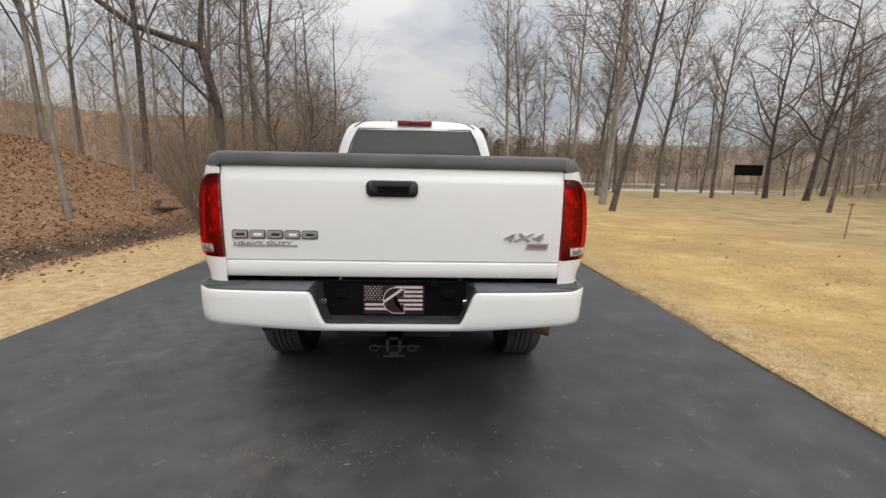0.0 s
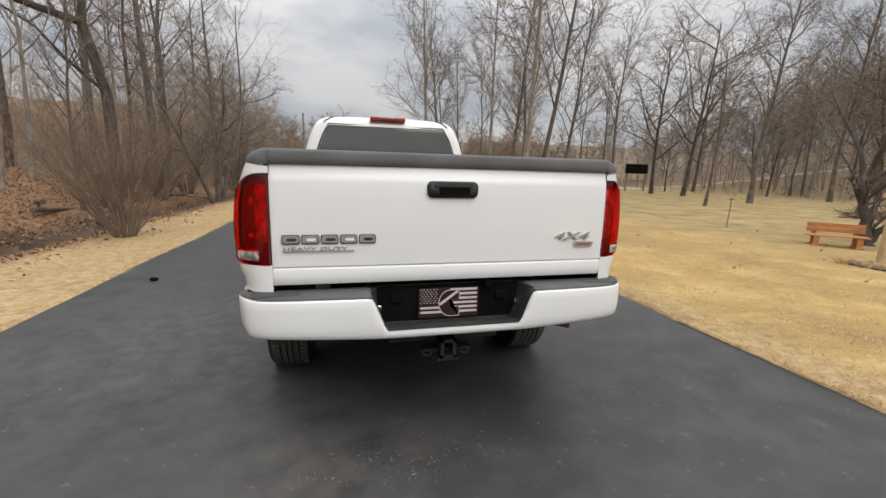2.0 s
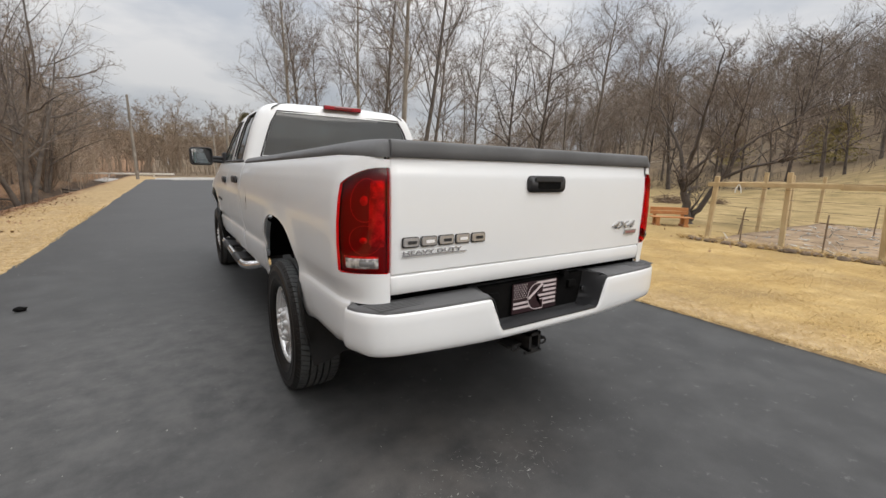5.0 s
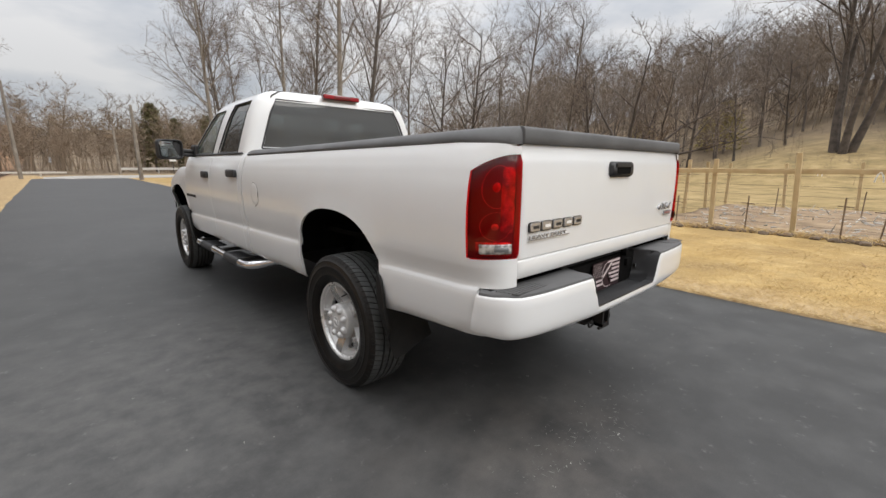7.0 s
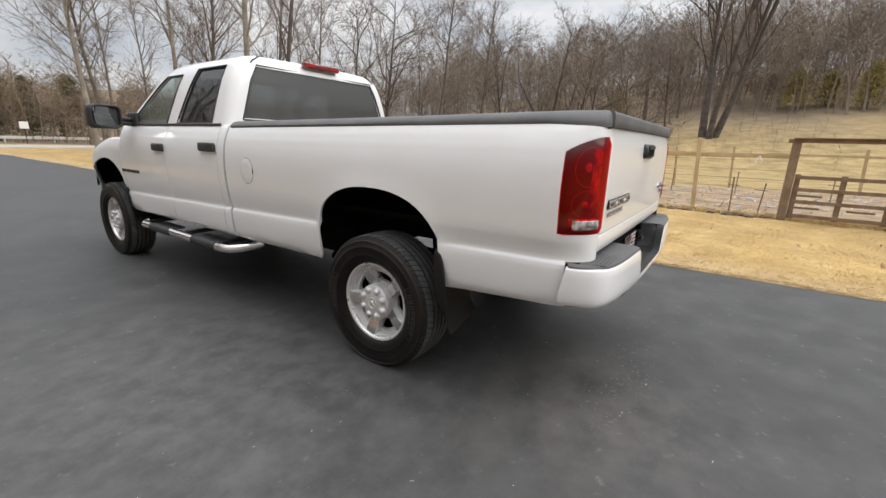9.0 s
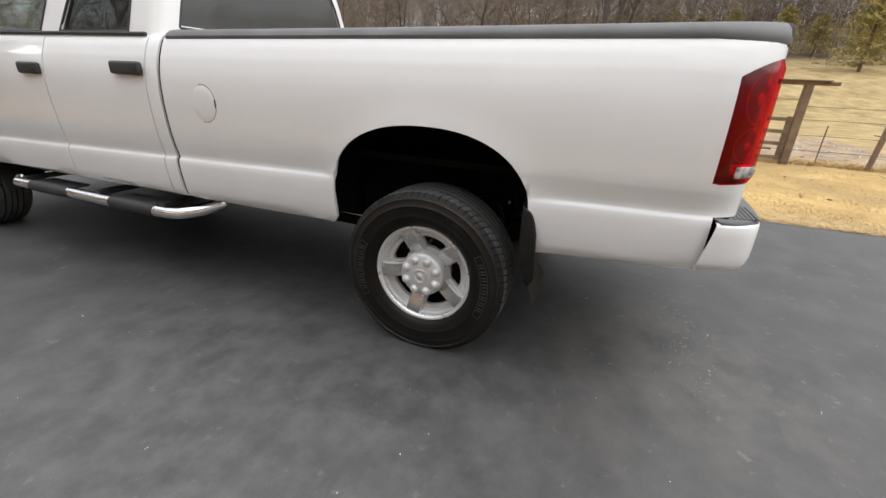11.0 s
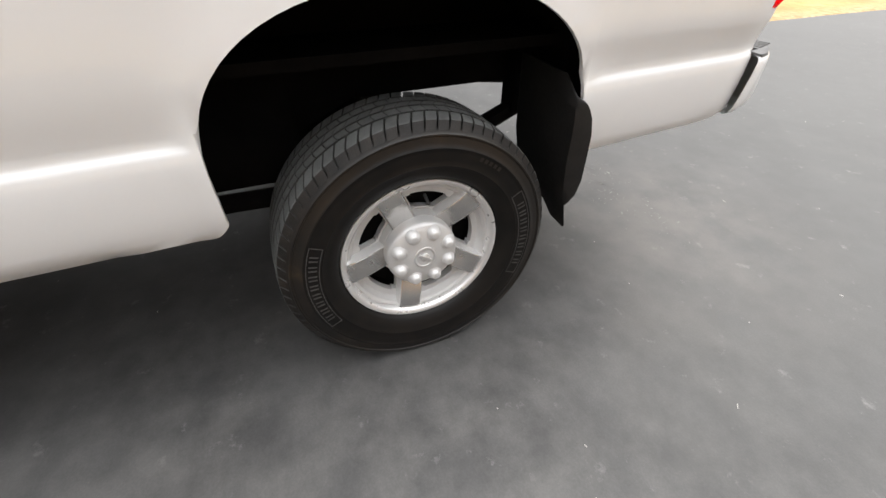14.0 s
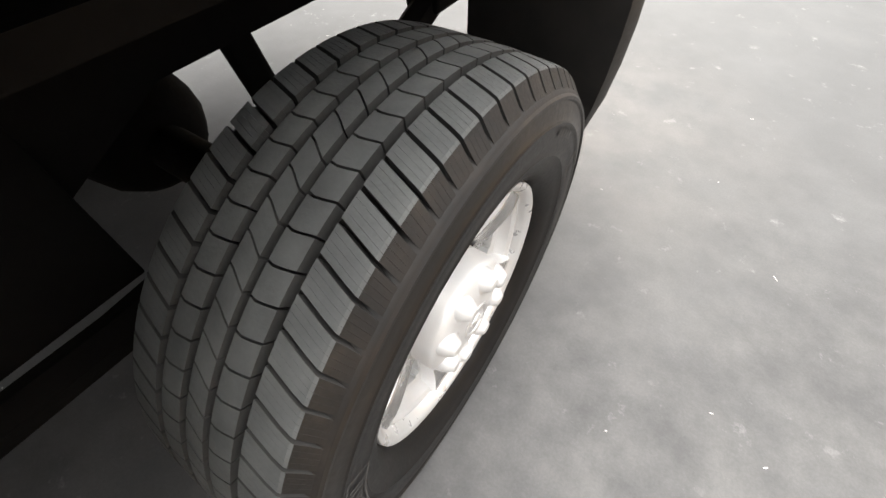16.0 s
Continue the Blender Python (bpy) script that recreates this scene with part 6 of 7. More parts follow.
# dark tree with a long bent limb reaching over the verge
def bent_tree(loc):
    rng = random.Random(55)
    left = Vector((-0.906, -0.42, 0))
    P = lambda s, h: left * s + Vector((0, 0, h))
    limbs = [([P(-0.1, -0.2), P(-0.05, 1.8), P(0.0, 3.6), P(0.45, 5.8)], (0.21, 0.19, 0.17, 0.15)),
             ([P(0.45, 5.8), P(1.4, 6.0), P(2.6, 6.3), P(3.6, 7.0), P(4.4, 8.0), P(5.0, 9.6), P(5.3, 11.4)], (0.13, 0.12, 0.11, 0.10, 0.08, 0.06, 0.03)),
             ([P(0.45, 5.8), P(0.35, 7.2), P(0.0, 8.9), P(-0.3, 10.6), P(-0.5, 12.0)], (0.11, 0.09, 0.07, 0.05, 0.02)),
             ([P(0.0, 3.6), P(1.0, 4.6), P(1.6, 5.4), P(2.4, 5.9)], (0.07, 0.05, 0.035, 0.02))]
    tv, tf, cv, cf = [], [], [], []
    spec = dict(SLIM, kids=(0, 5, 5), start=(0.3, 0.2, 0.2))
    for path, radii in limbs:
        tube_data(path, radii, 8, tv, tf)
        out = []
        for k in range(9):
            i = rng.randrange(1, len(path))
            d = Vector((rng.gauss(0, 1), rng.gauss(0, 1), rng.uniform(0.2, 1.4))).normalized()
            grow(rng, out, path[i - 1].lerp(path[i], rng.random()), d, rng.uniform(1.2, 2.6), 0.03, 1, spec)
        for level, p, r in out:
            tube_data(p, r, 4 if level == 1 else 3, cv, cf)
    t = thing("bare_tree", "dark bare tree with a long bent limb by the verge", "tree", loc)
    part("trunk", mesh_of("trunk", tv, tf, DARKBARK), DARKBARK, t)
    part("crown", mesh_of("crown", cv, cf, TWIG, False), TWIG, t)


bent_tree(at(-8.4, 17.8))

# forked tree behind the bench, two stems from the ground


def limb_tree(name, label, loc, across, limbs, seed, shoots, length, bark):
    """A tree whose main limbs are given as (sideways, away, up) points with radii; finer growth sprouts from them."""
    rng = random.Random(seed)
    away = Vector((-across.y, across.x, 0))
    tv, tf, cv, cf = [], [], [], []
    spec = dict(OPEN, kids=(0, 7, 7), start=(0.3, 0.15, 0.12))
    for pts, radii in limbs:
        path = [across * s * 0.68 + away * a + Vector((0, 0, h * 0.85)) for s, a, h in pts]
        radii = [0.78 * r for r in radii]
        fine, fr = [], []
        for i in range(len(path) - 1):
            for k in range(4):
                p = path[i].lerp(path[i + 1], k / 4)
                fine.append(p + Vector((rng.gauss(0, 1), rng.gauss(0, 1), 0)) * radii[i] * 0.22)
                fr.append(radii[i] + (radii[i + 1] - radii[i]) * k / 4)
        fine.append(path[-1])
        fr.append(radii[-1])
        tube_data(fine, fr, 8, tv, tf)
        out = []
        for k in range(shoots):
            i = rng.randrange(max(1, len(fine) // 3), len(fine))
            ax = (fine[i] - fine[i - 1]).normalized()
            d = (ax * 0.7 + Vector((rng.gauss(0, 0.8), rng.gauss(0, 0.8), rng.uniform(-0.1, 1.0)))).normalized()
            grow(rng, out, fine[i], d, length * rng.uniform(0.6, 1.2), max(fr[i] * 0.45, 0.014), 1, spec)
        for level, p, r in out:
            if level == 1:
                tube_data(p, r, 4, tv, tf)
            elif level == 2:
                tube_data(p[::2], r[::2], 3, cv, cf)
            else:
                spray(rng, p[0], p[-1], max(r[0], 0.005), cv, cf, 4)
    t = thing(name, label, "tree", loc)
    part("trunk", mesh_of("trunk", tv, tf, bark), bark, t)
    part("crown", mesh_of("crown", cv, cf, TWIG, False), TWIG, t)
    return t


limb_tree("bare_tree", "low forked bare tree behind the wooden bench", at(11.3, 6.9), Vector((0.444, -0.896, 0)), [
    ([(0.0, 0, -0.15), (-0.05, 0, 0.35), (-0.28, 0.05, 1.05), (-0.38, 0.1, 1.75)], (0.19, 0.16, 0.125, 0.11)),
    ([(0.02, 0, 0.1), (0.30, 0.05, 0.50), (0.78, 0.1, 1.20), (1.25, 0.1, 1.95), (1.45, 0.2, 2.6)], (0.115, 0.10, 0.085, 0.062, 0.045)),
    ([(-0.38, 0.1, 1.75), (-0.62, 0.3, 2.5), (-1.15, 0.6, 3.3), (-1.75, 0.9, 4.2)], (0.085, 0.065, 0.045, 0.02)),
    ([(-0.38, 0.1, 1.75), (-0.05, -0.2, 2.6), (0.15, -0.3, 3.9), (0.5, -0.2, 5.6)], (0.09, 0.07, 0.05, 0.02)),
    ([(-0.36, 0.1, 1.6), (0.35, 0.3, 2.2), (0.95, 0.8, 3.2), (1.3, 1.0, 4.6)], (0.06, 0.055, 0.04, 0.02)),
    ([(1.05, 0.1, 1.62), (1.9, 0.0, 1.98), (3.0, -0.2, 2.18), (4.1, -0.4, 2.45)], (0.062, 0.050, 0.036, 0.016)),
    ([(1.40, 0.2, 2.45), (2.1, 0.5, 2.95), (3.0, 0.6, 3.35), (3.9, 0.8, 4.0)], (0.045, 0.036, 0.026, 0.012)),
    ([(1.35, 0.2, 2.3), (1.25, -0.3, 3.0), (1.4, -0.6, 3.8), (1.5, -0.7, 4.6)], (0.040, 0.032, 0.022, 0.010))], 61, 8, 1.25, DARKBARK)
# large leaning multi-stem tree behind the garden
bare_tree(22, 23, 0.40, dict(FOREST, wob=(0.035, 0.12, 0.20, 0.24), kids=(15, 8, 8), start=(0.22, 0.2, 0.15), angle=((18, 42), (28, 58), (25, 60))), DARKBARK, "large many-stemmed bare tree behind the fenced garden", at(42.0, 4.2), (0.03, -0.10), stems=5, spread=0.17)

# shrub: many thin stems from one root
def shrub(seed, h, n, label, loc, r=0.017, spread=0.70):
    rng = random.Random(seed)
    out = []
    spec = dict(levels=3, wob=(0.085, 0.16, 0.20), up=(0.02, 0.05, 0.03), kids=(8, 5), start=(0.24, 0.2), angle=((18, 52), (22, 55)), ratio=((0.30, 0.55), (0.35, 0.6)), thin=(0.5, 0.6), tip=0.003)
    for k in range(n):
        a, s = rng.uniform(0, 6.28), spread * math.sqrt(rng.random())
        d = Vector((s * math.cos(a), s * math.sin(a), 1)).normalized()
        grow(rng, out, Vector((0.22 * s * math.cos(a), 0.22 * s * math.sin(a), -0.05)), d, h * rng.uniform(0.6, 1.0), r * rng.uniform(0.7, 1.3), 0, spec)
    v, f, sv, sf = [], [], [], []
    for level, path, radii in out:
        if level == 0:
            tube_data(path[::3], radii[::3], 4, sv, sf)
        else:
            spike(path[0], path[-1], radii[0], v, f)
    t = thing("shrub", label, "shrub", loc, "leafless shrubs by the driveway")
    part("trunk", mesh_of("trunk", sv, sf, SHRUBM, False), SHRUBM, t)
    part("crown", mesh_of("crown", v, f, SHRUBM, False), SHRUBM, t)
    return t


bush = shrub(31, 3.0, 44, "leafless brown shrub of many upright stems beside the driveway", at(-4.75, 9.7))
plant(bush, [(-7.2, 14.5, 1.0), (-8.0, 24.0, 1.2), (-6.9, 30.0, 1.1), (-7.4, 19.0, 1.0)], 9)

# ---- far woods and brush, each one mass that nobody could count ----
def woods(name, label, spots, seed, hmin, hmax, twigs, material, width=1.0, sub=5, low=0.25):
    rng = random.Random(seed)
    v, f = [], []

    for x, y in spots:
        h = rng.uniform(hmin, hmax)
        p = Vector((x, y, ground_z(x, y) - 0.2))
        mid = p + Vector((rng.gauss(0, 0.05) * h, rng.gauss(0, 0.05) * h, h * 0.5))
        top = mid + Vector((rng.gauss(0, 0.08) * h, rng.gauss(0, 0.08) * h, h * 0.5))
        g = rng.uniform(0.45, 1.15)
        spike(p, mid + (mid - p) * 0.5, h * 0.0060 * width * g, v, f)
        spike(mid, top, h * 0.0046 * width * g, v, f)
        for k in range(twigs):
            s = rng.uniform(low, 1.0)
            a = rng.uniform(0, 6.28)
            b = p.lerp(mid, s * 2) if s < 0.5 else mid.lerp(top, s * 2 - 1)
            ln = h * rng.uniform(0.12, 0.34) * (1.15 - 0.6 * s)
            e = b + Vector((math.cos(a) * 0.75, math.sin(a) * 0.75, rng.uniform(0.15, 1.0))) * ln
            sliver(rng, b, e, h * 0.0026 * width, v, f)
            for _ in range(sub):
                c = b.lerp(e, rng.uniform(0.3, 0.98))
                sliver(rng, c, c + Vector((rng.gauss(0, 0.5), rng.gauss(0, 0.5), rng.uniform(-0.1, 0.9))) * ln * 0.55, h * 0.0013 * width, v, f)
    ob = new(name, mesh_of(name, v, f, material, False))
    return tagged(ob, label, "woods", kind="stuff")


slope = random.Random(55)
spots = [(slope.uniform(62.5, 86), slope.uniform(-44, 13)) for _ in range(360)]
woods("far_woods", "dense bare brown woods behind the evergreens", spots, 20, 6.5, 11.5, 26, DARKBRUSH, 1.2, 8, 0.08)
spots = [(slope.uniform(-17, -8.0), slope.uniform(32, 58)) for _ in range(64)]
woods("far_woods", "tall brown trees along the driveway's far end", spots, 21, 8.0, 12.5, 28, BRUSH, 0.85, 9, 0.10)
rng = random.Random(5)
spots = [(rng.uniform(46, 122), rng.uniform(-62, 76)) for _ in range(1350)]
spots = [(x, y) for x, y in spots if x > (66 if y > 14 else 57) or y > 32]
woods("far_woods", "bare brown hillside woods", spots, 1, 8.5, 14.5, 24, FARTWIG, 1.35, 8)
spots = [(rng.uniform(-70, 200), rng.uniform(60, 150)) for _ in range(640)]
spots = [(x, y) for x, y in spots if not (-10 < x < 30 and y < 75)]
woods("far_woods", "bare woods beyond the public road", spots, 2, 4.5, 8.5, 24, FARTWIG, 1.8)
spots = [(rng.uniform(-60, -24), rng.uniform(-25, 60)) for _ in range(170)]
# unseen nearer trees, added to block the western sky and darken that side
spots += [(rng.uniform(-27, -12), rng.uniform(-26, 8)) for _ in range(130)]
woods("far_woods", "bare woods on the bank, with unseen trees added to block sky", spots, 3, 9, 15, 22, FARTWIG, 0.9, 5)
spots = [(rng.uniform(-20, -6.6), rng.uniform(16, 46)) for _ in range(620)] + [(rng.uniform(-24, -11), rng.uniform(7, 20)) for _ in range(300)]
spots = [(x, y) for x, y in spots if x < -6.6 - 0.05 * max(0, 26 - y)]
woods("brush", "thin brown undergrowth among the trees", spots, 4, 1.4, 5.2, 18, BRUSH, 0.55, 8, 0.05)
front = [(rng.uniform(33, 46), rng.uniform(6, 60)) for _ in range(300)]
front = [(x, y) for x, y in front if y > 24 or (y > 8 and x > 43)] + [(rng.uniform(31, 47), rng.uniform(-3.5, 9)) for _ in range(60)] + [(rng.uniform(40, 62), rng.uniform(-2, 14)) for _ in range(50)]
woods("brush", "low brown brush at the lawn's far edge", front, 16, 0.6, 2.3, 18, DARKBRUSH, 0.9, 7, 0.03)
spots = [(rng.uniform(40, 84), rng.uniform(-48, 66)) for _ in range(900)]
spots = [(x, y) for x, y in spots if (y > 32 and not 60 < x < 70) or x > 75 or (x > 58 and y < 13)]
woods("brush", "brown brush along the foot of the hill", spots, 6, 1.2, 4.4, 20, DARKBRUSH, 0.95, 7, 0.03)
spots = [(rng.uniform(-60, 70), rng.uniform(57, 70)) for _ in range(420)]
spots = [(x, y) for x, y in spots if not (-5 < x < 12)]
woods("brush", "brown brush along the public road", spots, 7, 1.5, 5.0, 18, BRUSH, 0.8, 4, 0.05)
spots = [(rng.uniform(-30, 60), rng.uniform(72, 84)) for _ in range(260)]
woods("brush", "brown thicket across the public road", spots, 8, 2.0, 5.5, 18, BRUSH, 0.9, 4, 0.05)


spots = [(rng.uniform(-45, 45), rng.uniform(64, 112)) for _ in range(820)]
woods("far_woods", "bare woods closing the view up the driveway", spots, 10, 5.5, 10.5, 26, DARKBRUSH, 1.6, 9)
spots = [(rng.uniform(-22, -6.2), rng.uniform(30, 56)) for _ in range(330)]
woods("brush", "brown saplings beside the driveway", spots, 11, 2.5, 7.5, 24, BRUSH, 0.75, 9, 0.05)
spots = [(rng.uniform(-60, 70), rng.uniform(-75, -38)) for _ in range(300)]
woods("far_woods", "bare woods behind the driveway", spots, 9, 9, 15, 20, FARTWIG, 1.2)


clumps = [(cx + rng.gauss(0, 0.8), cy + rng.gauss(0, 0.8)) for cx, cy in ((43.5, 26), (46.5, 22), (42.5, 31.5), (49, 27), (46, 17.5), (40.5, 21)) for _ in range(13)]
woods("brush", "dark tangled thickets at the foot of the hill", clumps, 12, 1.4, 3.0, 22, DARKBARK, 1.3, 8, 0.03)


# evergreens: a tapered stem and rings of drooping needle sprays
def evergreen(seed, h, r, label, loc, needles):
    rng = random.Random(seed)
    t = thing("evergreen_tree", label, "tree", loc, "evergreens on the hillside")
    part("trunk", tube_mesh("trunk", [(0, 0, -0.1), (0, 0, h * 0.5), (0, 0, h * 0.97)], [0.02 * h, 0.012 * h, 0.003 * h], BARK, 8), BARK, t)
    v, f = [], []
    for k in range(420):
        s = rng.random() ** 0.8
        z = h * (0.08 + 0.9 * s)
        a = rng.uniform(0, 6.28)
        ln = r * (1.03 - s) ** 0.55 * rng.uniform(0.45, 1.15)
        tip = Vector((math.cos(a) * ln, math.sin(a) * ln, z - 0.05 * h * rng.random()))
        base = Vector((0, 0, z))
        for _ in range(9):
            p = base.lerp(tip, rng.uniform(0.25, 1.0))
            d = Vector((rng.gauss(0, 1), rng.gauss(0, 1), rng.gauss(0.2, 0.7))).normalized() * rng.uniform(0.05, 0.10) * h * 0.8
            u = d.cross(Vector((rng.gauss(0, 1), rng.gauss(0, 1), rng.gauss(0, 1)))).normalized() * 0.008 * h
            b = len(v)
            v.extend((p - u, p + u, p + d))
            f.append((b, b + 1, b + 2))
    part("crown", mesh_of("crown", v, f, needles, False), needles, t)
    return t


ever = evergreen(1, 6.4, 2.9, "yellow-green evergreen on the hillside", at(58.5, 16.0), PINE)
for k, (x, y, s) in enumerate([(61.4, -8.6, 0.78), (60.3, -13.6, 0.80), (60.6, -17.0, 0.66), (51, -18.0, 1.4), (62, -2.5, 0.75), (63.5, -5.5, 0.62), (57, -20.5, 0.9), (62, 19, 0.7), (61, 27, 0.8)]):
    w = s * (0.92 + 0.16 * (k % 3))
    m = Matrix.Translation(at(x, y)) @ Matrix.Rotation(k * 1.7, 4, "Z") @ Matrix.Diagonal((w, w, s, 1))
    copy_thing(ever, m).matrix_basis = m

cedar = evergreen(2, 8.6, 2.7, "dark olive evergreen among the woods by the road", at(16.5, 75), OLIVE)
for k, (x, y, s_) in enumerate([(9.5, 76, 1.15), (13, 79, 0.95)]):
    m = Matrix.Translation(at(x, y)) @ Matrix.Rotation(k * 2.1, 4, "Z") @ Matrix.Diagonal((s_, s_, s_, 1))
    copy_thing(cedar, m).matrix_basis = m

# ---- garden fence of new lumber ----
def post_mesh(h, w, material, name="post"):
    return solid(box(bmesh.new(), -w / 2, w / 2, -w / 2, w / 2, -0.1, h, 0.008, 1), name, material)


fence = thing("garden_fence", "new unpainted lumber fence round a garden plot", "fence", at(8.5, 2.5))
finv = Matrix.Translation(-Vector(at(8.5, 2.5)))


def fpart(name, me, material, m=None, parent=None, label=""):
    ob = part(name, me, material, parent or fence, label)
    ob.matrix_parent_inverse = finv
    if m is not None:
        ob.matrix_basis = m
    return ob


rng = random.Random(77)
FRONT = [(8.50, 5.05, 1.42), (8.62, 3.72, 1.52), (8.45, 2.25, 1.62)]
SIDE_POSTS = [(11.4, 5.15, 1.55), (13.6, 5.2, 1.5), (16.0, 5.2, 1.5)]
BACK = [(16.0, 3.5, 1.5), (16.0, 1.7, 1.5), (16.0, 0.0, 1.5), (16.0, -1.8, 1.5), (16.0, -3.6, 1.5)]
for x, y, h in FRONT + SIDE_POSTS + BACK:
    m = Matrix.Translation(at(x, y)) @ Matrix.Rotation(radians(rng.uniform(-4, 4)), 4, "X") @ Matrix.Rotation(radians(rng.uniform(-3, 3)), 4, "Y")
    fpart("post", post_mesh(h, 0.085, NEWWOOD), NEWWOOD, m)


def rail(p, q, w, t, material, name="rail"):
    p, q = Vector(p), Vector(q)
    d = q - p
    me = solid(box(bmesh.new(), 0, d.length, -t / 2, t / 2, -w / 2, w / 2, 0.004, 1), name, material)
    m = Matrix.Translation(p) @ d.to_track_quat("X", "Z").to_matrix().to_4x4()
    return fpart(name, me, material, m)


def gz(x, y, z):
    return (x, y, ground_z(x, y) + z)


rail(gz(8.44, 5.15, 1.24), gz(8.55, 2.95, 1.27), 0.085, 0.035, NEWWOOD)
rail(gz(8.56, 2.98, 1.25), gz(8.40, 0.70, 1.27), 0.085, 0.035, NEWWOOD)
rail(gz(8.45, 5.10, 1.25), gz(12.4, 5.17, 1.27), 0.085, 0.035, NEWWOOD)
rail(gz(12.4, 5.20, 1.26), gz(16.0, 5.22, 1.26), 0.085, 0.035, NEWWOOD)
rail(gz(15.94, 5.2, 1.25), gz(15.94, 0.8, 1.25), 0.085, 0.035, NEWWOOD)
rail(gz(15.94, 0.8, 1.27), gz(15.94, -3.6, 1.25), 0.085, 0.035, NEWWOOD)
# wire stakes with short cross pieces
for x, y, h in ((8.5, 4.4, 0.70), (8.52, 3.05, 0.75), (8.45, 1.55, 0.80), (10.2, 5.12, 0.7), (8.5, 1.05, 0.7), (8.4, -1.6, 0.8), (8.4, -2.5, 0.85), (8.4, -3.5, 0.8), (12.6, 3.2, 0.75), (13.5, 1.5, 0.7), (12.2, -0.6, 0.7)):
    s = fpart("stake", tube_mesh("stake", [(0, 0, -0.1), (rng.gauss(0, 0.03), rng.gauss(0, 0.03), h)], 0.014, OLDWOOD, 6), OLDWOOD, Matrix.Translation(at(x, y)))
    if rng.random() < 0.6:
        c = part("cross_piece", tube_mesh("cross_piece", [(-0.01, -0.11, h * 0.78), (0.01, 0.12, h * 0.80)], 0.010, OLDWOOD, 6), OLDWOOD, s)
for k in range(6):
    z = 0.22 + 0.19 * k
    for a, b in ((FRONT[0], FRONT[1]), (FRONT[1], FRONT[2]), (FRONT[2], (8.3, 0.7, 0))):
        fpart("wire", tube_mesh("wire", [gz(a[0], a[1], z), gz(b[0], b[1], z)], 0.0022, STEEL, 4), STEEL)
for x, y in ((8.49, 4.55), (15.9, 2.7), (8.42, 1.2)):
    bm = bmesh.new()
    for s in (-1, 1):
        rows_ = [Vector((0, 0, 0)), Vector((0.01, s * 0.03, -0.05)), Vector((0, s * 0.05, -0.12)), Vector((0.01, s * 0.055, -0.18))]
        prev = None
        for p in rows_:
            cur = (bm.verts.new(p + Vector((0, -0.012, 0))), bm.verts.new(p + Vector((0, 0.012, 0))))
            if prev:
                bm.faces.new((prev[0], prev[1], cur[1], cur[0]))
            prev = cur
    fpart("ribbon", solid(bm, "ribbon", CREAM), CREAM, Matrix.Translation(gz(x - 0.05, y, 1.27)), label="white marker ribbon")

# weathered gate under a lintel
gate = thing("garden_gate", "weathered brown wooden gate between two posts with a lintel", "gate", at(8.16, -0.15))


def gpart(name, bm, label=""):
    ob = part(name, bm, OLDWOOD, gate, label)
    ob.matrix_parent_inverse = Matrix.Translation(-Vector((8.16, -0.15, 0)))
    return ob


for y in (0.66, -0.98):
    gpart("gate_post", boxed(8.10, 8.24, y - 0.07, y + 0.07, -0.1, 1.56, 0.01))
gpart("lintel", boxed(8.09, 8.25, -1.45, 0.80, 1.56, 1.63, 0.01))
gpart("lintel_board", boxed(8.04, 8.30, -1.30, 0.72, 1.632, 1.655, 0.004))
for z in (0.14, 0.42, 0.66, 0.90):
    gpart("gate_bar", boxed(8.15, 8.18, -0.89, 0.57, z - 0.035, z + 0.035, 0.004))
for y in (0.53, -0.16, -0.85):
    gpart("gate_stile", boxed(8.185, 8.215, y - 0.045, y + 0.045, 0.08, 0.96, 0.004))
for k, (y, z) in enumerate(((0.30, 0.30), (0.30, 0.54), (-0.5, 0.30))):
    gpart("gate_slat", boxed(8.186, 8.20, y - 0.2, y + 0.2, z - 0.02, z + 0.02))

# old wire fence past the gate
old = thing("wire_fence", "old wire fence on rough grey posts", "fence", at(8.2, -4))
for y in (-2.4, -4.0, -5.6, -7.2):
    ob = part("post", tube_mesh("post", [(8.2, y, -0.1), (8.2 + rng.gauss(0, 0.03), y + rng.gauss(0, 0.05), 1.2)], 0.05, OLDWOOD, 8), OLDWOOD, old)
    ob.matrix_parent_inverse = Matrix.Translation(-Vector(at(8.2, -4)))
for z in (0.3, 0.6, 0.9, 1.15):
    ob = part("wire", tube_mesh("wire", [(8.2, -1.0, z), (8.2, -7.3, z)], 0.004, STEEL, 4), STEEL, old)
    ob.matrix_parent_inverse = Matrix.Translation(-Vector(at(8.2, -4)))

# bare soil inside the fence, with sticks and clods
rows = []
for i in range(33):
    x = 8.45 + 7.6 * i / 32
    rows.append([(x + 0.15 * noise.noise(Vector((k * 0.7, x, 1))), -4.5 + 9.6 * k / 32 + 0.15 * noise.noise(Vector((x * 0.8, k, 4))), ground_z(x, -4.5 + 9.6 * k / 32) + 0.022 + 0.012 * noise.noise(Vector((x * 2, k * 0.6, 0)))) for k in range(33)])
soil = new("garden_soil", grid_mesh("garden_soil", rows, SOIL, clean=False, out=(0, 0, 1), rim=(0, 0, -0.08)))
tagged(soil, "bare tan garden soil inside the fence", "soil", kind="structure")
rr = random.Random(300)
v_, f_ = [], []
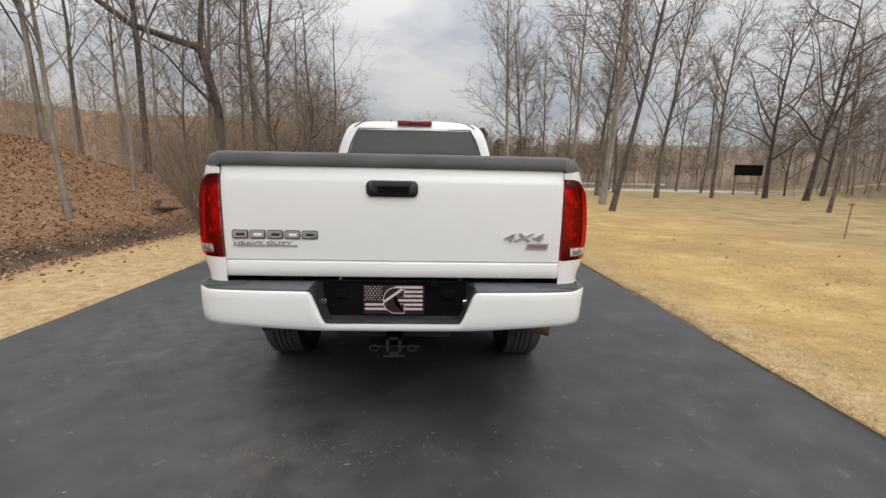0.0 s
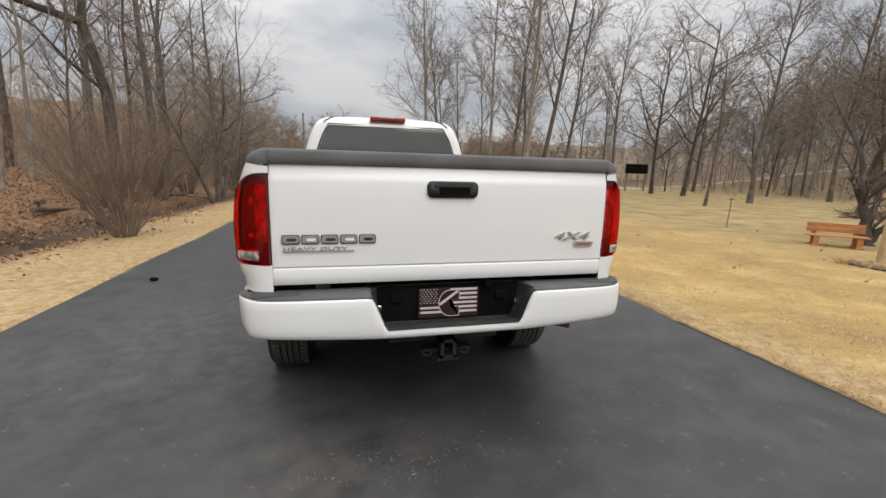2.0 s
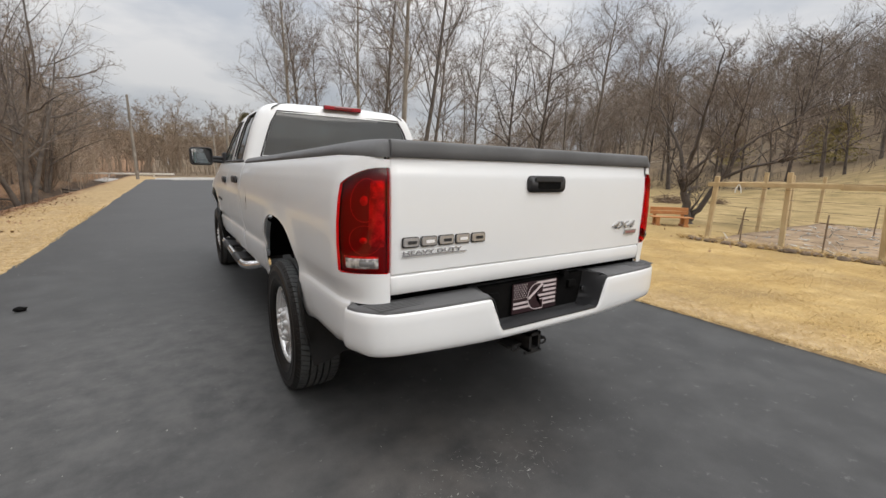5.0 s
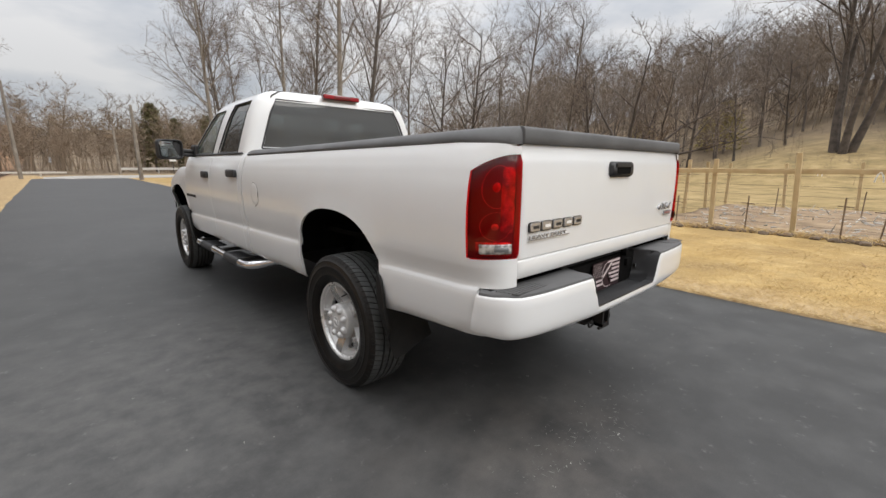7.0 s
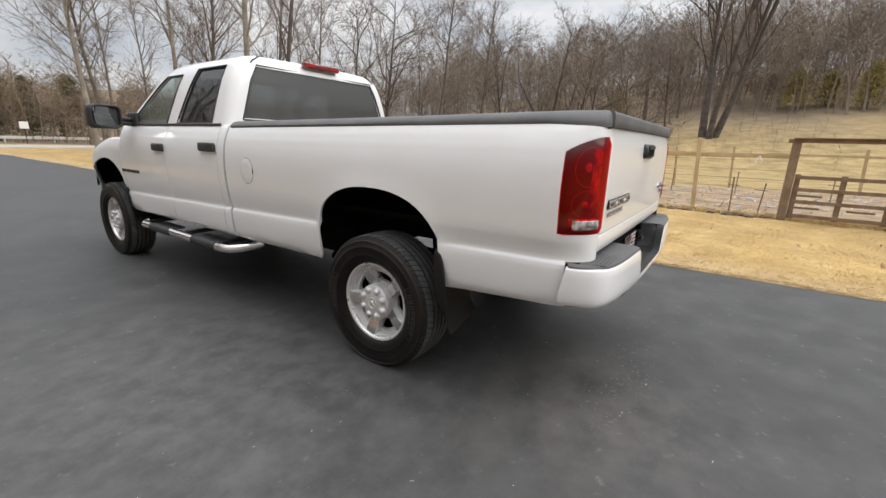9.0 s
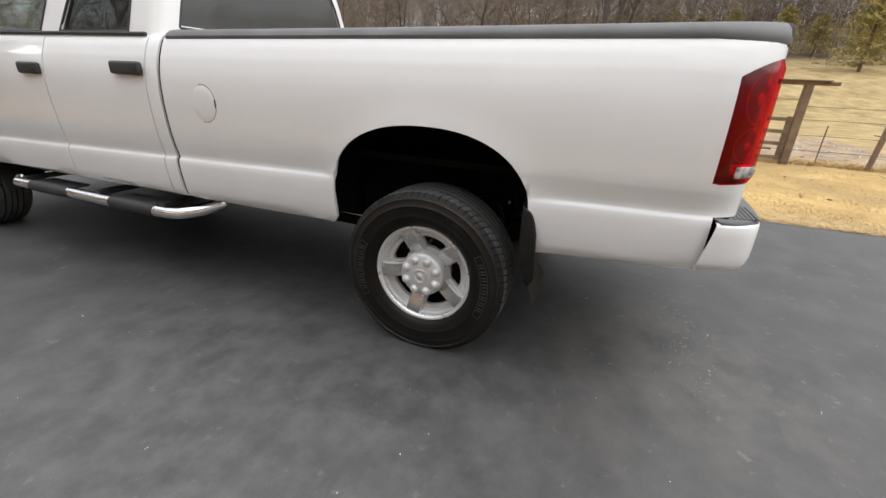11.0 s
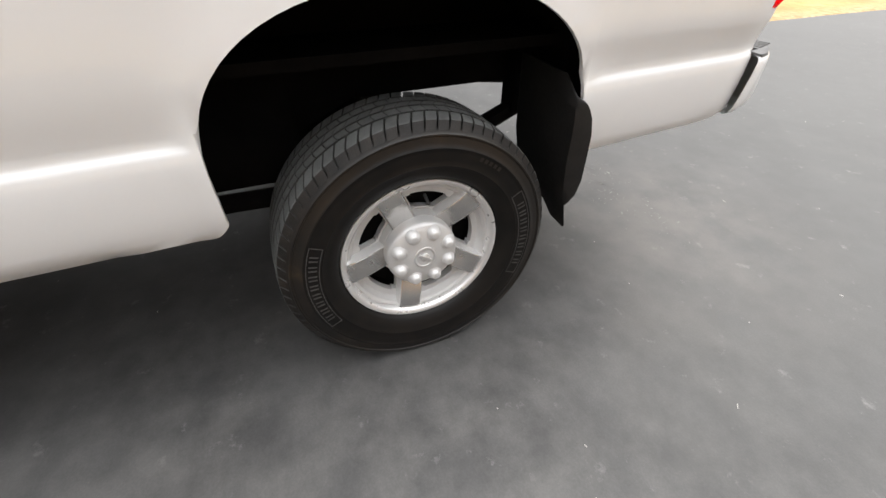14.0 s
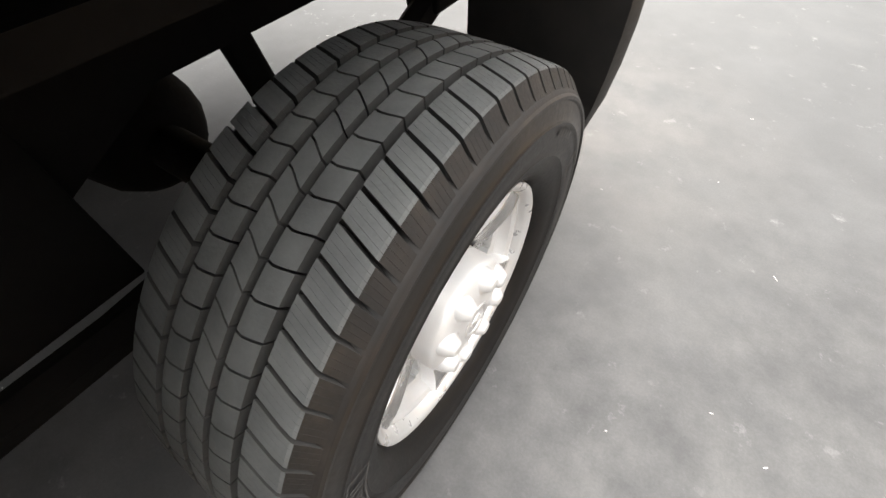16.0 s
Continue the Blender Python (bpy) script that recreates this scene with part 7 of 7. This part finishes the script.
for _ in range(420):
    p = Vector((rr.uniform(8.6, 15.5), rr.uniform(-4, 4.9), 0.05))
    p.z += ground_z(p.x, p.y)
    d = Vector((rr.gauss(0, 1), rr.gauss(0, 1), rr.gauss(0, 0.25))).normalized() * rr.uniform(0.05, 0.3)
    tube_data([p, p + d], [rr.uniform(0.006, 0.022), 0.004], 4, v_, f_)
tagged(new("garden_debris", mesh_of("garden_debris", v_, f_, CHIP, False)), "pale sticks and clods on the garden soil", "debris", kind="stuff")

# ---- bench ----
bench = thing("garden_bench", "low orange-stained wooden bench under the forked tree", "bench", at(10.22, 6.85))
bench.rotation_euler = (0, 0, math.atan2(-0.72, 0.69))
for k in range(3):
    part("seat_slat", boxed(-0.52, 0.52, -0.24 + 0.13 * k, -0.125 + 0.13 * k, 0.24, 0.265, 0.005), BENCHWOOD, bench)
for k in range(2):
    part("back_slat", boxed(-0.50, 0.50, 0.17 + 0.02 * k, 0.195 + 0.02 * k, 0.31 + 0.105 * k, 0.405 + 0.105 * k, 0.005), BENCHWOOD, bench)
for x in (-0.36, 0.36):
    part("leg", boxed(x - 0.05, x + 0.05, -0.22, -0.12, -0.05, 0.24, 0.005), BENCHWOOD, bench)
    part("leg", boxed(x - 0.05, x + 0.05, 0.08, 0.16, -0.05, 0.24, 0.005), BENCHWOOD, bench)
    part("upright", boxed(x - 0.04, x + 0.04, 0.196, 0.225, 0.05, 0.50, 0.005), BENCHWOOD, bench)
    part("foot", boxed(x - 0.07, x + 0.07, -0.26, 0.22, -0.03, 0.05, 0.01), BENCHWOOD, bench)

# ---- sign board on the lawn ----
board = thing("sign_board", "dark wooden board on two posts standing on the lawn", "sign", at(31.9, 41))
for x in (-1.2, 1.2):
    part("post", boxed(x - 0.07, x + 0.07, -0.07, 0.07, -0.1, 2.95), OLDWOOD, board)
part("panel", boxed(-1.45, 1.45, -0.10, -0.05, 1.95, 3.0, 0.02), DARK, board)
part("cross_bar", boxed(-1.3, 1.3, -0.11, -0.06, 1.08, 1.2), OLDWOOD, board)
stake = thing("marker_stake", "thin dark stake on the lawn", "stake", at(10.8, 10.1))
part("stake", tube_mesh("stake", [(0, 0, -0.1), (0.05, 0, 0.92)], 0.016, OLDWOOD, 6), OLDWOOD, stake)
part("clip", boxed(-0.03, 0.11, -0.012, 0.012, 0.86, 0.90), OLDWOOD, stake)

# ---- poles, guard rail and small road sign by the public road ----
def pole(x, y, h, arm):
    p = thing("utility_pole", "weathered wooden utility pole by the road", "pole", at(x, y), "utility poles")
    part("shaft", tube_mesh("shaft", [(0, 0, -0.2), (-0.02 * h, 0, h)], [0.15, 0.10], PALEBARK, 10), PALEBARK, p)
    if arm:
        part("cross_arm", boxed(-0.9 - 0.02 * h, 0.9 - 0.02 * h, -0.06, 0.06, h - 0.9, h - 0.78), OLDWOOD, p)
    return p


pole(2.95, 41.0, 5.6, False)
pole(-4.0, 49.0, 7.5, False)
pole(3.5, 60.0, 5.0, True)
gr = thing("guard_rail", "pale guard rail along the public road", "guard rail", (12, 66, 0))
part("rail_beam", boxed(-8.0, 26.0, -0.04, 0.04, 0.42, 0.72, 0.02), WHITEWOOD, gr)
for k in range(9):
    part("rail_post", boxed(-8 + 4 * k, -7.84 + 4 * k, 0.05, 0.2, -0.1, 0.7), WHITEWOOD, gr)
gr2 = copy_thing(gr, Matrix.Translation((-27, 57.4, 0)) @ Matrix.Diagonal((1, 1, 0.6, 1)))
gr2.scale = (1, 1, 0.6)
rs = thing("road_sign", "small white road sign on a post", "sign", at(9.0, 62))
part("post", boxed(-0.03, 0.03, -0.03, 0.03, -0.1, 2.0), STEEL, rs)
part("panel", boxed(-0.35, 0.35, -0.05, -0.035, 1.5, 2.2, 0.01), CREAM, rs)

# ---- stones, logs, litter ----
def lump(seed, rx, ry, rz_, material, name):
    bm = bmesh.new()
    bmesh.ops.create_icosphere(bm, subdivisions=2, radius=1)
    for v in bm.verts:
        v.co *= 1 + 0.28 * noise.noise(v.co * 1.3 + Vector((seed * 3.1, 0, 0)))
        v.co.x *= rx
        v.co.y *= ry
        v.co.z *= rz_
    return solid(bm, name, material)


rng = random.Random(41)
stone_me = [lump(k, 0.16, 0.13, 0.09, STONE, "stone") for k in range(5)]
border = thing("stone_border", "row of grey-brown stones edging the garden plot", "border", at(8.2, 3))
for k in range(60):
    y = 5.3 - 0.085 * k + rng.gauss(0, 0.03)
    if -1.1 < y < 0.75:
        continue
    x = 8.25 + rng.gauss(0, 0.09)
    ob = part("stone", rng.choice(stone_me), STONE, border)
    ob.matrix_parent_inverse = Matrix.Translation(-Vector(at(8.2, 3)))
    s = rng.uniform(0.3, 0.75)
    ob.matrix_basis = Matrix.Translation((x, y, ground_z(x, y) + 0.03)) @ Matrix.Rotation(rng.uniform(0, 6), 4, "Z") @ Matrix.Diagonal((s, s, s, 1))
for k in range(9):
    x, y = rng.uniform(-9.5, -6.2), rng.uniform(11, 34)
    ln, r = rng.uniform(1.2, 3.2), rng.uniform(0.025, 0.065)
    lg = thing("fallen_log", "weathered fallen log among dead leaves", "log", (x, y, ground_z(x, y) + r * 0.6), "fallen logs on the bank")
    lg.rotation_euler = (0, rng.uniform(-0.1, 0.1), rng.uniform(0, 3.1))
    part("trunk_piece", tube_mesh("log", [(-ln / 2, 0, 0), (-ln / 6, 0.05, 0.02), (ln / 6, -0.03, 0), (ln / 2, 0.04, 0.01)], [r, r * 0.95, r * 0.9, r * 0.75], BARK, 10), BARK, lg)
rr = random.Random(100)
v_, f_ = [], []
for cx, cy, s, n in ((20.6, 12.6, 1.0, 420), (22.5, 11.0, 0.6, 160)):
    for _ in range(n):
        p = Vector((rr.gauss(0, 0.34), rr.gauss(0, 0.34), abs(rr.gauss(0, 0.17)))) * s + Vector(at(cx, cy))
        d = Vector((rr.gauss(0, 1), rr.gauss(0, 1), rr.gauss(0, 0.3))).normalized() * 0.38 * s
        tube_data([p, p + d], [0.016, 0.006], 3, v_, f_)
tagged(new("brush_pile", mesh_of("brush_pile", v_, f_, OLDWOOD, False)), "low pile of brown brush on the lawn", "brush pile", kind="stuff")
peb = thing("road_pebble", "small dark clod lying on the asphalt", "pebble", (-2.82, 5.84, 0.02))
part("clod", lump(9, 0.05, 0.035, 0.028, DARK, "clod"), DARK, peb)


# dry grass blades on both verges, denser at the asphalt's edge
def blades(name, label, n, xf, y0, y1, hmin, hmax, seed, material, wide=0.006):
    r = np.random.RandomState(seed)
    x = xf(r, n)
    y = y0 + (y1 - y0) * r.rand(n) ** 1.35
    z = np.array([ground_z(a, b) for a, b in zip(x, y)]) + 0.008
    h = hmin + (hmax - hmin) * r.rand(n)
    a = r.rand(n) * 6.283
    w = wide * (0.6 + 0.8 * r.rand(n)) * (1 + 0.10 * np.maximum(0, y - 4))
    lean = 1.0 + 1.5 * r.rand(n)
    b = r.rand(n) * 6.283
    verts = np.empty((n * 3, 3))
    verts[0::3] = np.c_[x - w * np.cos(a), y - w * np.sin(a), z]
    verts[1::3] = np.c_[x + w * np.cos(a), y + w * np.sin(a), z]
    verts[2::3] = np.c_[x + h * lean * np.cos(b), y + h * lean * np.sin(b), z + h]
    faces = np.arange(n * 3).reshape(n, 3)
    ob = new(name, mesh_of(name, verts.tolist(), faces.tolist(), material, False))
    return tagged(ob, label, "grass", kind="stuff")


blades("dry_grass", "matted golden dormant grass on the lawn verge", 120000, lambda r, n: ROAD_R - 0.05 + 5.0 * r.rand(n) ** 1.7, -3.0, 11.0, 0.008, 0.030, 1, STRAW, 0.0032)
blades("dry_grass", "matted pale dormant grass on the narrow verge", 34000, lambda r, n: ROAD_L + 0.05 - 2.1 * r.rand(n) ** 1.2, 2.5, 18.0, 0.006, 0.024, 2, STRAW, 0.003)
blades("dry_grass", "long tufts of dry grass round the garden", 9000, lambda r, n: 8.1 + 0.5 * r.rand(n), -6.0, 5.5, 0.05, 0.16, 3, STRAW)


def leaves(name, label, n, xf, yf, seed, size):
    r = np.random.RandomState(seed)
    x, y = xf(r, n), yf(r, n)
    z = np.array([ground_z(a, b) for a, b in zip(x, y)]) + 0.02 + 0.02 * r.rand(n)
    s = size * (0.6 + 0.8 * r.rand(n))
    a = r.rand(n) * 6.283
    t1, t2 = r.randn(n) * 0.5, r.randn(n) * 0.5
    verts = np.empty((n * 4, 3))
    for k, (u, w) in enumerate(((-1, 0), (0, -0.6), (1, 0), (0, 0.6))):
        dx, dy = u * np.cos(a) - w * np.sin(a), u * np.sin(a) + w * np.cos(a)
        verts[k::4] = np.c_[x + s * dx, y + s * dy, z + s * (t1 * u + t2 * w)]
    faces = np.arange(n * 4).reshape(n, 4)
    ob = new(name, mesh_of(name, verts.tolist(), faces.tolist(), LEAF, False))
    return tagged(ob, label, "leaves", kind="stuff")


leaves("leaf_litter", "brown fallen oak leaves covering the bank", 75000, lambda r, n: -5.15 - 0.35 * r.rand(n) - 10 * r.rand(n) ** 1.3, lambda r, n: -2.0 + 5 * r.rand(n) + 24 * r.rand(n) ** 1.2, 4, 0.027)
leaves("leaf_litter", "scattered brown leaves along the verge", 700, lambda r, n: -4.2 - 1.6 * r.rand(n) ** 0.6, lambda r, n: 3.0 + 20 * r.rand(n), 5, 0.035)
leaves("leaf_litter", "few brown leaves blown on to the lawn", 70, lambda r, n: 3.0 + 8 * r.rand(n), lambda r, n: -1 + 13 * r.rand(n), 6, 0.035)


# pale straw bits and grit on the asphalt
r_ = np.random.RandomState(8)
n_ = 170
x_, y_ = ROAD_L + (ROAD_R - ROAD_L) * r_.rand(n_), -1.0 + 11 * r_.rand(n_)
a_, l_ = r_.rand(n_) * 3.14, 0.002 + 0.011 * r_.rand(n_) ** 3
verts = np.empty((n_ * 4, 3))
for k, (u, w) in enumerate(((-1, -0.0018), (1, -0.0012), (1, 0.0012), (-1, 0.0018))):
    dx, dy = u * l_ * np.cos(a_) - w * np.sin(a_), u * l_ * np.sin(a_) + w * np.cos(a_)
    verts[k::4] = np.c_[x_ + dx, y_ + dy, np.full(n_, 0.004)]
grit = new("road_grit", mesh_of("road_grit", verts.tolist(), np.arange(n_ * 4).reshape(n_, 4).tolist(), CHIP, False))
tagged(grit, "pale straw bits and grit on the asphalt", "grit", kind="stuff")

# chalky scuffs ground into the asphalt under the tail
r_ = np.random.RandomState(18)
n_ = 230
x_ = np.where(r_.rand(n_) < 0.6, -0.30 + 0.32 * r_.randn(n_), -0.85 + 1.7 * r_.rand(n_))
y_ = 1.88 + 0.08 * r_.randn(n_) + 0.06 * np.maximum(0, -x_ - 0.3)
l_, w_, a_ = 0.003 + 0.020 * r_.rand(n_) ** 2.5, 0.0012 + 0.0035 * r_.rand(n_) ** 2, r_.rand(n_) * 3.14
verts = np.empty((n_ * 6, 3))
for k in range(6):
    b_ = 2 * np.pi * k / 6
    j_ = 0.6 + 0.6 * r_.rand(n_)
    u, w = l_ * j_ * np.cos(b_), w_ * j_ * np.sin(b_)
    verts[k::6] = np.c_[x_ + u * np.cos(a_) - w * np.sin(a_), y_ + u * np.sin(a_) + w * np.cos(a_), np.full(n_, 0.0035)]
scuff = new("road_scuff", mesh_of("road_scuff", verts.tolist(), np.arange(n_ * 6).reshape(n_, 6).tolist(), SCUFF, False))
tagged(scuff, "pale chalky scuff marks on the asphalt", "scuff marks", kind="stuff")
